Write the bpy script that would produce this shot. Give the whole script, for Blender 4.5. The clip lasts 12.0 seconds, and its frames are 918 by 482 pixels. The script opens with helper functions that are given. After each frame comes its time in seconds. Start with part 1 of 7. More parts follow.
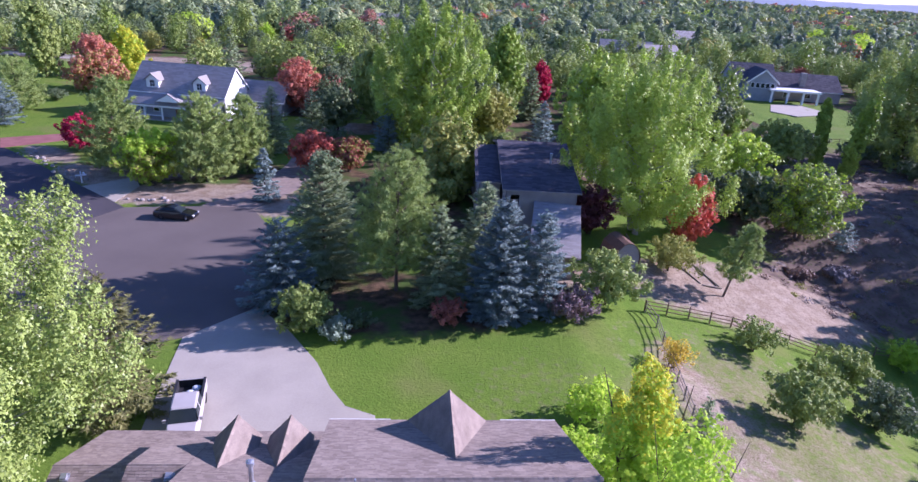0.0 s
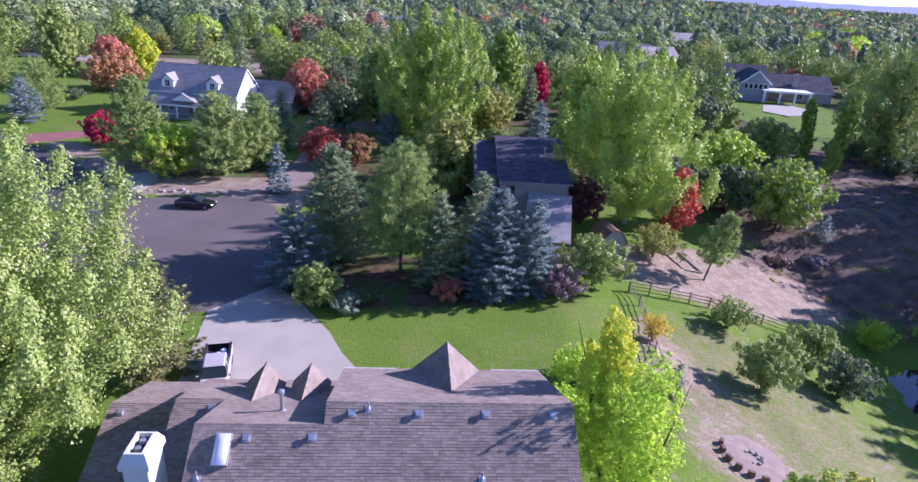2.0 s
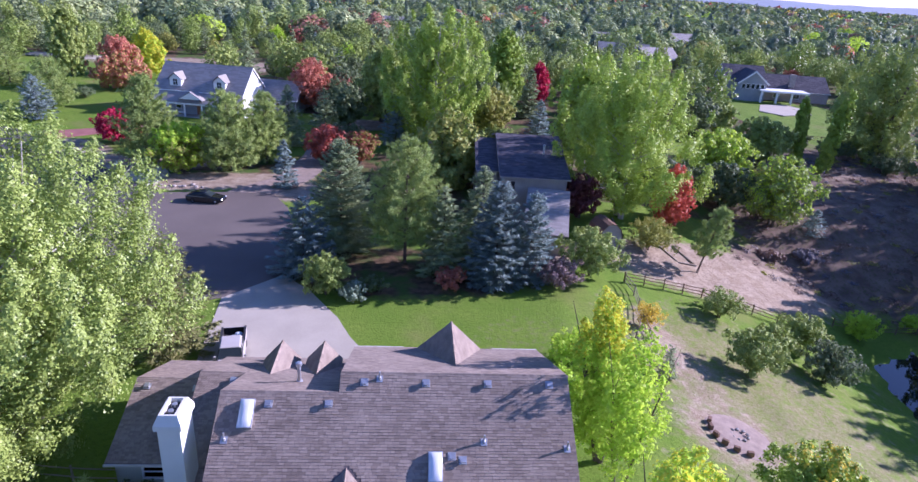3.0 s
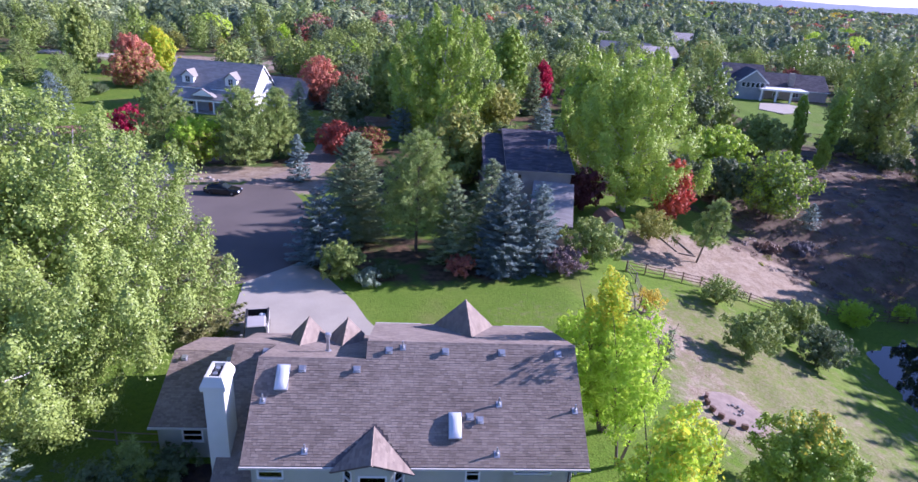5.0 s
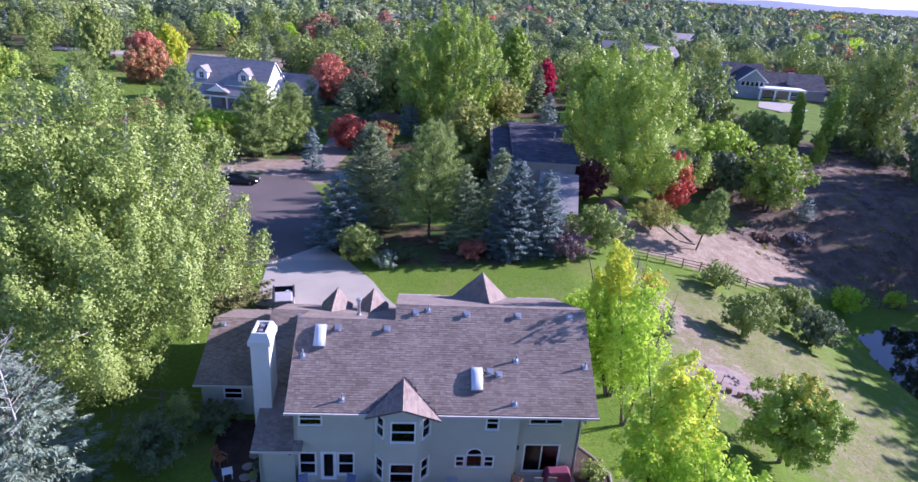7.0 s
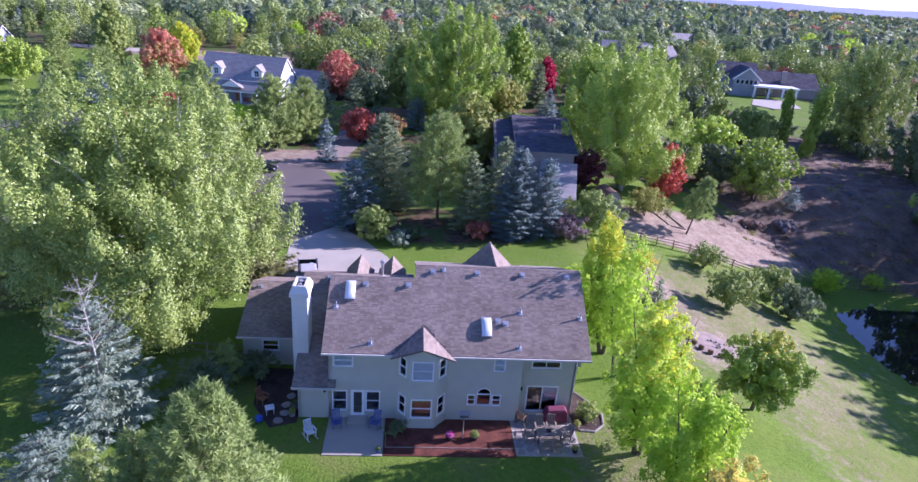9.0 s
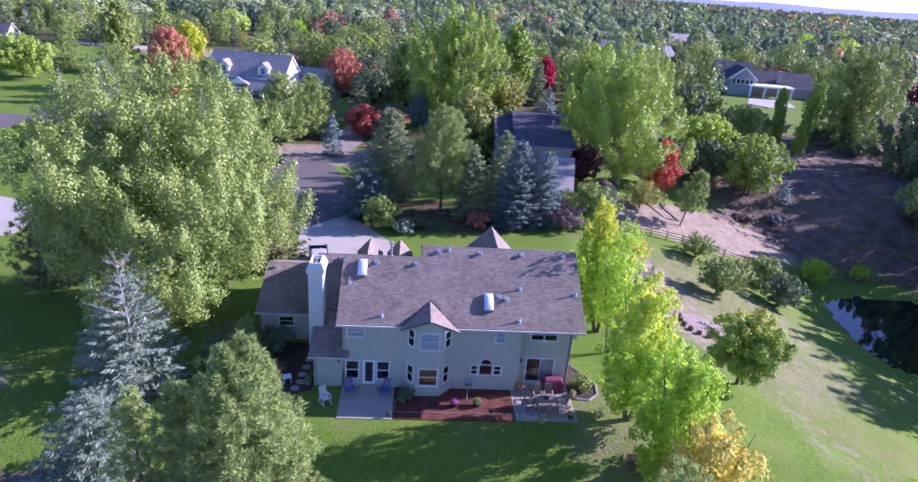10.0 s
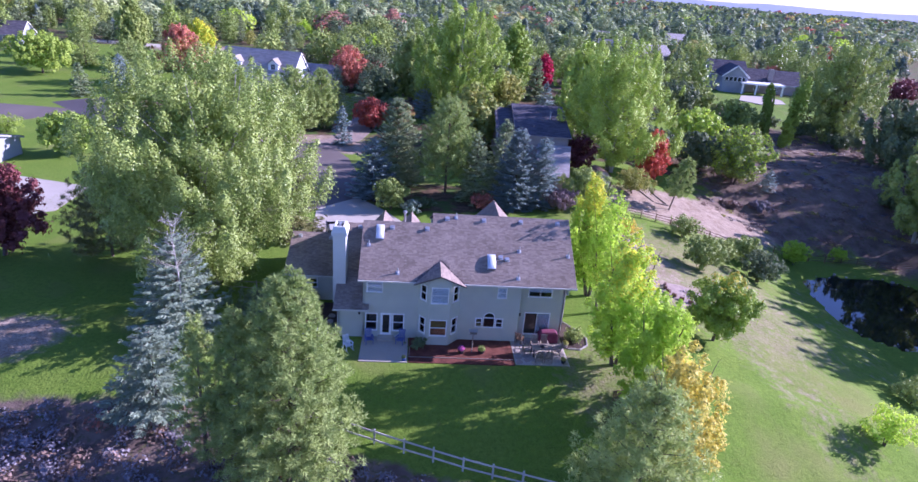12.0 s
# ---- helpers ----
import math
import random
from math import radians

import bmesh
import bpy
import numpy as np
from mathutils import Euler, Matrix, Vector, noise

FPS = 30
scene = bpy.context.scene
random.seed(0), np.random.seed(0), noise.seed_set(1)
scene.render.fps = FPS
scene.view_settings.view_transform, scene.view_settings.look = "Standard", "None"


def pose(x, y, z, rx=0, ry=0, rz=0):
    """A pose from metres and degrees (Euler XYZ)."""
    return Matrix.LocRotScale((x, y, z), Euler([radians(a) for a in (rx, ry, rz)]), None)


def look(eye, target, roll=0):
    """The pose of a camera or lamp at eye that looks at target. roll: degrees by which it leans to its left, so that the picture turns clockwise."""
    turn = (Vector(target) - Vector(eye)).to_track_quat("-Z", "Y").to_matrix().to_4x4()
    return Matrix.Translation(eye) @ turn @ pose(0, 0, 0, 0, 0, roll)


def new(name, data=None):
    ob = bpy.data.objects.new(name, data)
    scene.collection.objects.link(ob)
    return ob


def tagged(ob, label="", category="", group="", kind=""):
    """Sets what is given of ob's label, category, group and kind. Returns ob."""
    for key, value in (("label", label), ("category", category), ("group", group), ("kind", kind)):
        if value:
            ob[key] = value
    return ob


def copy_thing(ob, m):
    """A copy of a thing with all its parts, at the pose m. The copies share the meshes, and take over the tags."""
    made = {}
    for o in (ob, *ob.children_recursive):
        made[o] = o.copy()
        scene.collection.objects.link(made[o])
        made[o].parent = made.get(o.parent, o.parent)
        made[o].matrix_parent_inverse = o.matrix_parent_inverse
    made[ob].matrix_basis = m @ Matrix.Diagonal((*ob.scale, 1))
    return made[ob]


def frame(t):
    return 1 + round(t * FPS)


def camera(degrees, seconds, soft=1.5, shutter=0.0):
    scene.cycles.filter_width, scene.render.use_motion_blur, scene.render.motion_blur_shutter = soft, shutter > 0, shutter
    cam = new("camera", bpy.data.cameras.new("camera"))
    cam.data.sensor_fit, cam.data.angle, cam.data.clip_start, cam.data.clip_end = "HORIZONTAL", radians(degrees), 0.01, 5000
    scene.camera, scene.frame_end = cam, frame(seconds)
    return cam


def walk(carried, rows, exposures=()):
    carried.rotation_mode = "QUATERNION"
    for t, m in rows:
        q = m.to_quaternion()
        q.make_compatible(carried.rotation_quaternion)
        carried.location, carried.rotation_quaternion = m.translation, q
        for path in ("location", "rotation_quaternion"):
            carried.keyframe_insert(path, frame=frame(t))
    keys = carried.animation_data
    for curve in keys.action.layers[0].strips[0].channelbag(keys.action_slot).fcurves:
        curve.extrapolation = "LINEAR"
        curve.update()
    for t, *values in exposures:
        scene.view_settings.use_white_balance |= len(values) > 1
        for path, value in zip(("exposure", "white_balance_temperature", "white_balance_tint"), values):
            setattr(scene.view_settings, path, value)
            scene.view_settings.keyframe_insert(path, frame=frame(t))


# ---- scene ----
cam = camera(72.6, 12.0)
PATH = [
    (0, (9.565, -14.028, 27.614), (9.732, -12.19, 26.844), 3.7),
    (0.5, (9.651, -15.387, 27.789), (9.814, -13.548, 27.02), 3.7),
    (1, (9.68, -16.738, 27.898), (9.842, -14.898, 27.131), 3.7),
    (1.5, (9.662, -18.163, 28.044), (9.822, -16.323, 27.278), 3.6),
    (2, (9.524, -19.61, 28.157), (9.683, -17.769, 27.391), 3.7),
    (2.5, (9.356, -21.061, 28.267), (9.514, -19.22, 27.502), 3.7),
    (3, (9.147, -22.356, 28.348), (9.305, -20.515, 27.583), 3.8),
    (5, (8.058, -25.426, 28.457), (8.213, -23.586, 27.689), 3.9),
    (5.5, (7.695, -26.14, 28.389), (7.85, -24.3, 27.621), 4.0),
    (6, (7.309, -27.038, 28.306), (7.465, -25.197, 27.539), 4.0),
    (6.5, (6.956, -28.033, 28.201), (7.111, -26.193, 27.435), 4.1),
    (7, (6.579, -29.225, 28.117), (6.734, -27.384, 27.351), 4.1),
    (9, (5.381, -35.271, 28.208), (5.537, -33.43, 27.441), 4.3),
    (9.5, (5.113, -37.031, 28.204), (5.269, -35.19, 27.438), 4.3),
    (10, (4.818, -38.83, 28.186), (4.976, -36.99, 27.42), 4.5),
    (10.5, (4.578, -40.587, 28.145), (4.737, -38.746, 27.379), 4.5),
    (11, (4.309, -42.323, 28.043), (4.469, -40.483, 27.277), 4.5),
    (11.5, (4.082, -43.972, 27.961), (4.242, -42.131, 27.197), 4.5),
    (12, (3.85, -45.53, 27.937), (4.011, -43.688, 27.173), 4.6),
]
walk(cam, [(t, look(eye, target, roll)) for t, eye, target, roll in PATH], [(0, 0.81, 5270, 44), (3, 0.84, 5270, 42), (6, 0.90, 5290, 41), (9.5, 0.99, 5220, 47), (12, 1.06, 5140, 50)])

# ---- light: low autumn sun from +x, clear sky ----
SUN = Vector((2.15, 0.52, 1.0)).normalized()
world = bpy.data.worlds.new("world")
scene.world = world
world.use_nodes = True
wn = world.node_tree.nodes
sky = wn.new("ShaderNodeTexSky")
sky.sky_type = "NISHITA"
sky.sun_disc = False
sky.sun_elevation = math.asin(SUN.z)
sky.sun_rotation = math.atan2(SUN.x, SUN.y)
sky.air_density, sky.dust_density, sky.ozone_density = 1.0, 0.3, 5.0
world.node_tree.links.new(sky.outputs[0], wn["Background"].inputs[0])
wn["Background"].inputs[1].default_value = 0.105
sun_data = bpy.data.lights.new("sun", "SUN")
sun_data.energy, sun_data.angle, sun_data.color = 5.5, radians(0.5), (1.0, 0.91, 0.79)
sun_lamp = new("sun", sun_data)
sun_lamp.rotation_euler = (-SUN).to_track_quat("-Z", "Y").to_euler()


# ---- materials ----
def mat(name, c1, c2, scale=2.0, rough=0.85, bump=0.25, fine=30.0, island=0.0, obrand=0.0, metal=0.0, spec=0.3, translucent=0.0, stretch=(1, 1, 1), bump_dist=0.02):
    """Two-scale noise between c1 and c2, with optional shifts per piece and per object."""
    m = bpy.data.materials.new(name)
    m.use_nodes = True
    n, l = m.node_tree.nodes, m.node_tree.links
    b = n["Principled BSDF"]
    geo = n.new("ShaderNodeNewGeometry")
    mp = n.new("ShaderNodeMapping")
    mp.inputs["Scale"].default_value = stretch
    l.new(geo.outputs["Position"], mp.inputs["Vector"])
    big, small = n.new("ShaderNodeTexNoise"), n.new("ShaderNodeTexNoise")
    big.inputs["Scale"].default_value, big.inputs["Detail"].default_value = scale, 4
    small.inputs["Scale"].default_value, small.inputs["Detail"].default_value = fine, 3
    for t in (big, small):
        l.new(mp.outputs[0], t.inputs["Vector"])
    add = n.new("ShaderNodeMath")
    add.operation = "MULTIPLY_ADD"
    l.new(small.outputs["Fac"], add.inputs[0])
    add.inputs[1].default_value = 0.6
    l.new(big.outputs["Fac"], add.inputs[2])
    src = add.outputs[0]
    for amount, node, sock in ((island, geo, "Random Per Island"), (obrand, None, "Random")):
        if amount:
            node = node or n.new("ShaderNodeObjectInfo")
            k = n.new("ShaderNodeMath")
            k.operation = "MULTIPLY_ADD"
            l.new(node.outputs[sock], k.inputs[0])
            k.inputs[1].default_value = amount
            l.new(src, k.inputs[2])
            src = k.outputs[0]
    rng = n.new("ShaderNodeMapRange")
    total = island + obrand
    rng.inputs["From Min"].default_value, rng.inputs["From Max"].default_value = 0.5 + 0.15 * total, 1.1 + 0.85 * total
    l.new(src, rng.inputs["Value"])
    mix = n.new("ShaderNodeMix")
    mix.data_type = "RGBA"
    mix.inputs["A"].default_value, mix.inputs["B"].default_value = (*c1, 1), (*c2, 1)
    l.new(rng.outputs[0], mix.inputs["Factor"])
    col = mix.outputs["Result"]
    l.new(col, b.inputs["Base Color"])
    b.inputs["Roughness"].default_value, b.inputs["Metallic"].default_value = rough, metal
    b.inputs["Specular IOR Level"].default_value = spec
    if bump:
        bp = n.new("ShaderNodeBump")
        bp.inputs["Strength"].default_value, bp.inputs["Distance"].default_value = bump, bump_dist
        l.new(add.outputs[0], bp.inputs["Height"])
        l.new(bp.outputs[0], b.inputs["Normal"])
    if translucent:
        tr, ms = n.new("ShaderNodeBsdfTranslucent"), n.new("ShaderNodeMixShader")
        l.new(col, tr.inputs["Color"])
        ms.inputs[0].default_value = translucent
        l.new(b.outputs[0], ms.inputs[1])
        l.new(tr.outputs[0], ms.inputs[2])
        l.new(ms.outputs[0], n["Material Output"].inputs["Surface"])
    return m


def leaf_mat(name, c1, c2, tr=0.3, ob=0.4, island=0.26, scale=0.20, rough=0.6, spec=0.3):
    return mat(name, c1, c2, scale=scale, fine=1.6, rough=rough, bump=0, island=island, obrand=ob, spec=spec, translucent=tr)


def glass_mat(name, tint):
    m = bpy.data.materials.new(name)
    m.use_nodes = True
    n, l = m.node_tree.nodes, m.node_tree.links
    tb, gl, ms, fr = n.new("ShaderNodeBsdfTransparent"), n.new("ShaderNodeBsdfGlossy"), n.new("ShaderNodeMixShader"), n.new("ShaderNodeFresnel")
    tb.inputs[0].default_value = (*tint, 1)
    gl.inputs["Roughness"].default_value = 0.02
    fr.inputs["IOR"].default_value = 1.6
    l.new(fr.outputs[0], ms.inputs[0])
    l.new(tb.outputs[0], ms.inputs[1])
    l.new(gl.outputs[0], ms.inputs[2])
    l.new(ms.outputs[0], n["Material Output"].inputs["Surface"])
    return m


M = {
    "stucco": mat("stucco", (0.49, 0.50, 0.42), (0.565, 0.57, 0.48), 0.8, 0.9, 0.3, 60),
    "stucco_light": mat("stucco_light", (0.62, 0.62, 0.56), (0.72, 0.71, 0.65), 0.8, 0.9, 0.25, 60),
    "shingle": mat("shingle", (0.170, 0.132, 0.106), (0.360, 0.294, 0.238), 0.5, 0.92, 0.2, 45, island=0.55),
    "shingle_dark": mat("shingle_dark", (0.05, 0.048, 0.06), (0.13, 0.12, 0.135), 0.5, 0.9, 0.4, 40, island=1.0),
    "shingle_grey": mat("shingle_grey", (0.255, 0.236, 0.222), (0.385, 0.358, 0.338), 0.5, 0.9, 0.4, 40, island=0.8),
    "roof_under": mat("roof_under", (0.10, 0.08, 0.075), (0.2, 0.16, 0.15), 0.7, 0.95, 0.3, 40),
    "white": mat("white_paint", (0.82, 0.82, 0.80), (0.88, 0.88, 0.86), 1.5, 0.5, 0.1, 20),
    "trim": mat("trim_paint", (0.55, 0.53, 0.47), (0.64, 0.62, 0.56), 1.5, 0.6, 0.1, 20),
    "siding": mat("grey_siding", (0.27, 0.29, 0.31), (0.34, 0.36, 0.38), 1.0, 0.7, 0.2, 20),
    "siding_tan": mat("tan_siding", (0.33, 0.28, 0.25), (0.42, 0.36, 0.32), 1.0, 0.7, 0.2, 20),
    "brick": mat("brick", (0.20, 0.075, 0.06), (0.34, 0.14, 0.11), 1.0, 0.85, 0.4, 8, island=0.6),
    "glass": glass_mat("glass", (0.94, 0.96, 0.97)),
    "glass_dark": mat("dark_glass", (0.02, 0.028, 0.03), (0.03, 0.04, 0.045), 1, 0.08, 0, 20, spec=0.25),
    "blind": mat("blind", (0.72, 0.76, 0.82), (0.80, 0.84, 0.88), 4, 0.7, 0.1, 40),
    "interior": mat("interior", (0.10, 0.09, 0.08), (0.16, 0.14, 0.12), 1, 0.8, 0.1, 20),
    "wood_warm": mat("wood_warm", (0.22, 0.09, 0.04), (0.38, 0.18, 0.08), 2, 0.5, 0.2, 12, stretch=(1, 1, 8)),
    "wood_grey": mat("wood_grey", (0.20, 0.165, 0.13), (0.34, 0.29, 0.24), 1.5, 0.9, 0.4, 14, stretch=(1, 1, 6), obrand=0.4),
    "wood_pale": mat("wood_pale", (0.42, 0.39, 0.35), (0.60, 0.57, 0.52), 1.5, 0.9, 0.4, 14, stretch=(1, 1, 6), obrand=0.4),
    "wood_brown": mat("wood_brown", (0.13, 0.075, 0.05), (0.24, 0.15, 0.10), 1.5, 0.85, 0.3, 14, obrand=0.4),
    "concrete": mat("concrete", (0.365, 0.330, 0.268), (0.450, 0.408, 0.332), 0.35, 0.88, 0.2, 9),
    "concrete_pale": mat("concrete_pale", (0.357, 0.320, 0.274), (0.468, 0.426, 0.357), 0.4, 0.9, 0.2, 9),
    "asphalt": mat("asphalt", (0.112, 0.093, 0.081), (0.168, 0.141, 0.122), 0.12, 0.92, 0.35, 18),
    "asphalt_new": mat("asphalt_new", (0.055, 0.05, 0.055), (0.09, 0.08, 0.085), 0.15, 0.9, 0.35, 18),
    "pavers_red": mat("pavers_red", (0.22, 0.085, 0.075), (0.34, 0.15, 0.13), 0.6, 0.85, 0.4, 8),
    "mulch": mat("mulch", (0.07, 0.022, 0.015), (0.20, 0.070, 0.045), 1.5, 0.95, 0.9, 16, bump_dist=0.06),
    # soil of the corner bed; on the side bed its darkness stands for shade
    "soil": mat("soil", (0.035, 0.025, 0.022), (0.10, 0.065, 0.05), 1.5, 0.95, 0.9, 14, bump_dist=0.06),
    "stone": mat("stone", (0.20, 0.18, 0.16), (0.42, 0.38, 0.34), 1.5, 0.9, 0.5, 9, obrand=0.5),
    "metal": mat("galvanised", (0.42, 0.43, 0.45), (0.58, 0.59, 0.61), 3, 0.45, 0.1, 30, metal=0.7, spec=0.5),
    "metal_dark": mat("dark_metal", (0.03, 0.03, 0.032), (0.06, 0.06, 0.062), 3, 0.5, 0.1, 30, metal=0.3),
    "bark": mat("bark", (0.07, 0.05, 0.04), (0.19, 0.15, 0.12), 2, 0.95, 0.8, 12, stretch=(1, 1, 0.3)),
    "bark_grey": mat("bark_grey", (0.19, 0.17, 0.15), (0.34, 0.31, 0.28), 1.5, 0.9, 0.6, 9),
    "bark_pale": mat("bark_pale", (0.30, 0.28, 0.24), (0.52, 0.50, 0.45), 1.5, 0.9, 0.6, 9, stretch=(1, 1, 0.4)),
    "cottonwood": leaf_mat("cottonwood_leaf", (0.150, 0.225, 0.032), (0.430, 0.530, 0.125), 0.22, rough=0.45, spec=0.40),
    "poplar": leaf_mat("poplar_leaf", (0.215, 0.330, 0.038), (0.480, 0.600, 0.095), 0.25, rough=0.5, spec=0.25),
    "lime": leaf_mat("lime_leaf", (0.400, 0.590, 0.040), (0.640, 0.800, 0.085), 0.50),
    "lemon": leaf_mat("lemon_leaf", (0.634, 0.598, 0.034), (0.824, 0.754, 0.058), 0.5),
    "gold": leaf_mat("gold_leaf", (0.56, 0.42, 0.035), (0.85, 0.68, 0.10), 0.45),
    "green": leaf_mat("green_leaf", (0.190, 0.270, 0.055), (0.440, 0.510, 0.130), 0.22),
    # dark green, lowered further to carry the shade of larger trees
    "deep": leaf_mat("deep_shade_leaf", (0.095, 0.140, 0.058), (0.215, 0.275, 0.118), 0.25),
    "straw": leaf_mat("straw_leaf", (0.575, 0.483, 0.076), (0.900, 0.805, 0.177), 0.45),
    "olive": leaf_mat("olive_leaf", (0.270, 0.290, 0.050), (0.520, 0.510, 0.130), 0.3),
    "red": leaf_mat("red_leaf", (0.46, 0.065, 0.045), (0.78, 0.23, 0.14), 0.3),
    "salmon": leaf_mat("salmon_leaf", (0.42, 0.120, 0.075), (0.74, 0.330, 0.205), 0.3),
    "rust": leaf_mat("rust_leaf", (0.360, 0.104, 0.073), (0.530, 0.209, 0.148), 0.3),
    "crimson": leaf_mat("crimson_leaf", (0.38, 0.014, 0.055), (0.68, 0.045, 0.12), 0.35),
    "maroon": leaf_mat("maroon_leaf", (0.138, 0.042, 0.047), (0.279, 0.090, 0.085), 0.2),
    "purple": leaf_mat("purple_leaf", (0.142, 0.094, 0.096), (0.377, 0.264, 0.249), 0.2),
    "spruce_blue": leaf_mat("spruce_blue_leaf", (0.135, 0.190, 0.178), (0.340, 0.435, 0.385), 0.14),
    "spruce": leaf_mat("spruce_leaf", (0.170, 0.230, 0.108), (0.390, 0.465, 0.215), 0.12),
    "pine": leaf_mat("pine_leaf", (0.205, 0.290, 0.072), (0.470, 0.560, 0.165), 0.28),
    "spruce_green": leaf_mat("spruce_green_needle", (0.088, 0.104, 0.029), (0.314, 0.301, 0.101), 0.1),
    "silver": leaf_mat("silver_leaf", (0.173, 0.236, 0.159), (0.323, 0.408, 0.282), 0.15),
    # brush and sage: own tones, dimmed to hold the lower bank's bluish shade
    "brush": leaf_mat("shade_toned_brush_twig", (0.140, 0.090, 0.070), (0.330, 0.230, 0.175), 0.15),
    "sage": leaf_mat("shade_toned_sage_leaf", (0.119, 0.112, 0.119), (0.261, 0.240, 0.263), 0.1),
    "grass": leaf_mat("grass_blade", (0.12, 0.19, 0.022), (0.21, 0.27, 0.045), 0.4),
    "car_black": mat("car_black", (0.008, 0.008, 0.01), (0.014, 0.014, 0.017), 1, 0.15, 0, 20, spec=0.6),
    "car_pearl": mat("car_pearl", (0.43, 0.40, 0.385), (0.50, 0.47, 0.45), 1, 0.28, 0, 20, spec=0.6),
    "tyre": mat("tyre", (0.015, 0.015, 0.015), (0.03, 0.03, 0.03), 3, 0.8, 0.2, 30),
    "plastic_white": mat("plastic_white", (0.72, 0.74, 0.76), (0.8, 0.81, 0.82), 2, 0.45, 0, 20),
    "grill_cover": mat("grill_cover", (0.14, 0.03, 0.06), (0.21, 0.055, 0.095), 2, 0.75, 0.3, 10),
    "flower": mat("flower", (0.55, 0.08, 0.30), (0.75, 0.25, 0.5), 8, 0.6, 0, 30, island=0.5),
    "patio_stone": mat("patio_stone", (0.295, 0.250, 0.210), (0.410, 0.359, 0.294), 1.2, 0.85, 0.3, 14, obrand=0.6),
    "skylight": mat("skylight_dome", (0.66, 0.68, 0.70), (0.74, 0.76, 0.78), 1.5, 0.25, 0.05, 20, spec=0.6),
    "blue_plastic": mat("blue_plastic", (0.05, 0.09, 0.35), (0.08, 0.13, 0.45), 2, 0.5, 0, 20),
    "chair_blue": mat("chair_blue", (0.10, 0.12, 0.30), (0.16, 0.18, 0.38), 3, 0.6, 0.1, 20),
    "gravel": mat("gravel", (0.20, 0.155, 0.125), (0.34, 0.27, 0.22), 1.5, 0.95, 0.8, 20),
    "shingle_piece": mat("shingle_piece", (0.170, 0.132, 0.106), (0.360, 0.294, 0.238), 0.5, 0.92, 0.2, 45, obrand=0.55),
    # blue-grey stands in for the haze of distance
    "hill": mat("haze_toned_hill", (0.20, 0.24, 0.30), (0.27, 0.31, 0.36), 0.002, 1.0, 0, 0.02),
}


# ---- mesh helpers ----
def box(bm, x0, x1, y0, y1, z0, z1, m=None):
    v = [bm.verts.new(Vector(p) if m is None else m @ Vector(p)) for p in
         ((x0, y0, z0), (x1, y0, z0), (x1, y1, z0), (x0, y1, z0), (x0, y0, z1), (x1, y0, z1), (x1, y1, z1), (x0, y1, z1))]
    for f in ((0, 3, 2, 1), (4, 5, 6, 7), (0, 1, 5, 4), (1, 2, 6, 5), (2, 3, 7, 6), (3, 0, 4, 7)):
        bm.faces.new([v[i] for i in f])
    return bm


def tube(bm, pts, radii, seg=8, cap=True):
    """A tapered tube through points."""
    rings = []
    for i, (p, r) in enumerate(zip(pts, radii)):
        p = Vector(p)
        d = Vector(pts[min(i + 1, len(pts) - 1)]) - Vector(pts[max(i - 1, 0)])
        q = d.to_track_quat("Z", "Y")
        rings.append([bm.verts.new(p + q @ Vector((r * math.cos(a), r * math.sin(a), 0))) for a in [2 * math.pi * k / seg for k in range(seg)]])
    for a, b in zip(rings, rings[1:]):
        for k in range(seg):
            bm.faces.new((a[k], a[(k + 1) % seg], b[(k + 1) % seg], b[k]))
    if cap:
        bm.faces.new(rings[0][::-1])
        bm.faces.new(rings[-1])
    return bm


def prism(bm, outline, z0, z1):
    """A slab with the outline (x, y), z0 to z1."""
    lo, hi = [bm.verts.new((x, y, z0)) for x, y in outline], [bm.verts.new((x, y, z1)) for x, y in outline]
    bm.faces.new(hi)
    bm.faces.new(lo[::-1])
    for i in range(len(lo)):
        j = (i + 1) % len(lo)
        bm.faces.new((lo[i], lo[j], hi[j], hi[i]))
    return bm


def slab(bm, quad, thick):
    """A plate on four points, with its thickness below."""
    q = [Vector(p) for p in quad]
    n = (q[1] - q[0]).cross(q[-1] - q[0]).normalized()
    n = -n if n.z < 0 else n
    hi, lo = [bm.verts.new(p) for p in q], [bm.verts.new(p - n * thick) for p in q]
    bm.faces.new(hi)
    bm.faces.new(lo[::-1])
    for i in range(len(q)):
        j = (i + 1) % len(q)
        bm.faces.new((lo[i], lo[j], hi[j], hi[i]))
    return bm


def part(name, bm, material, parent=None, label="", bevel=0.0, smooth=False):
    """One bmesh as one object, under a thing or a part."""
    if bevel:
        bmesh.ops.bevel(bm, geom=bm.edges[:], offset=bevel, segments=1, affect="EDGES", clamp_overlap=True)
    bmesh.ops.recalc_face_normals(bm, faces=bm.faces[:])
    me = bpy.data.meshes.new(name)
    bm.to_mesh(me)
    bm.free()
    if smooth:
        me.polygons.foreach_set("use_smooth", [True] * len(me.polygons))
    me.materials.append(material)
    ob = new(name, me)
    ob.parent = parent
    return tagged(ob, label)


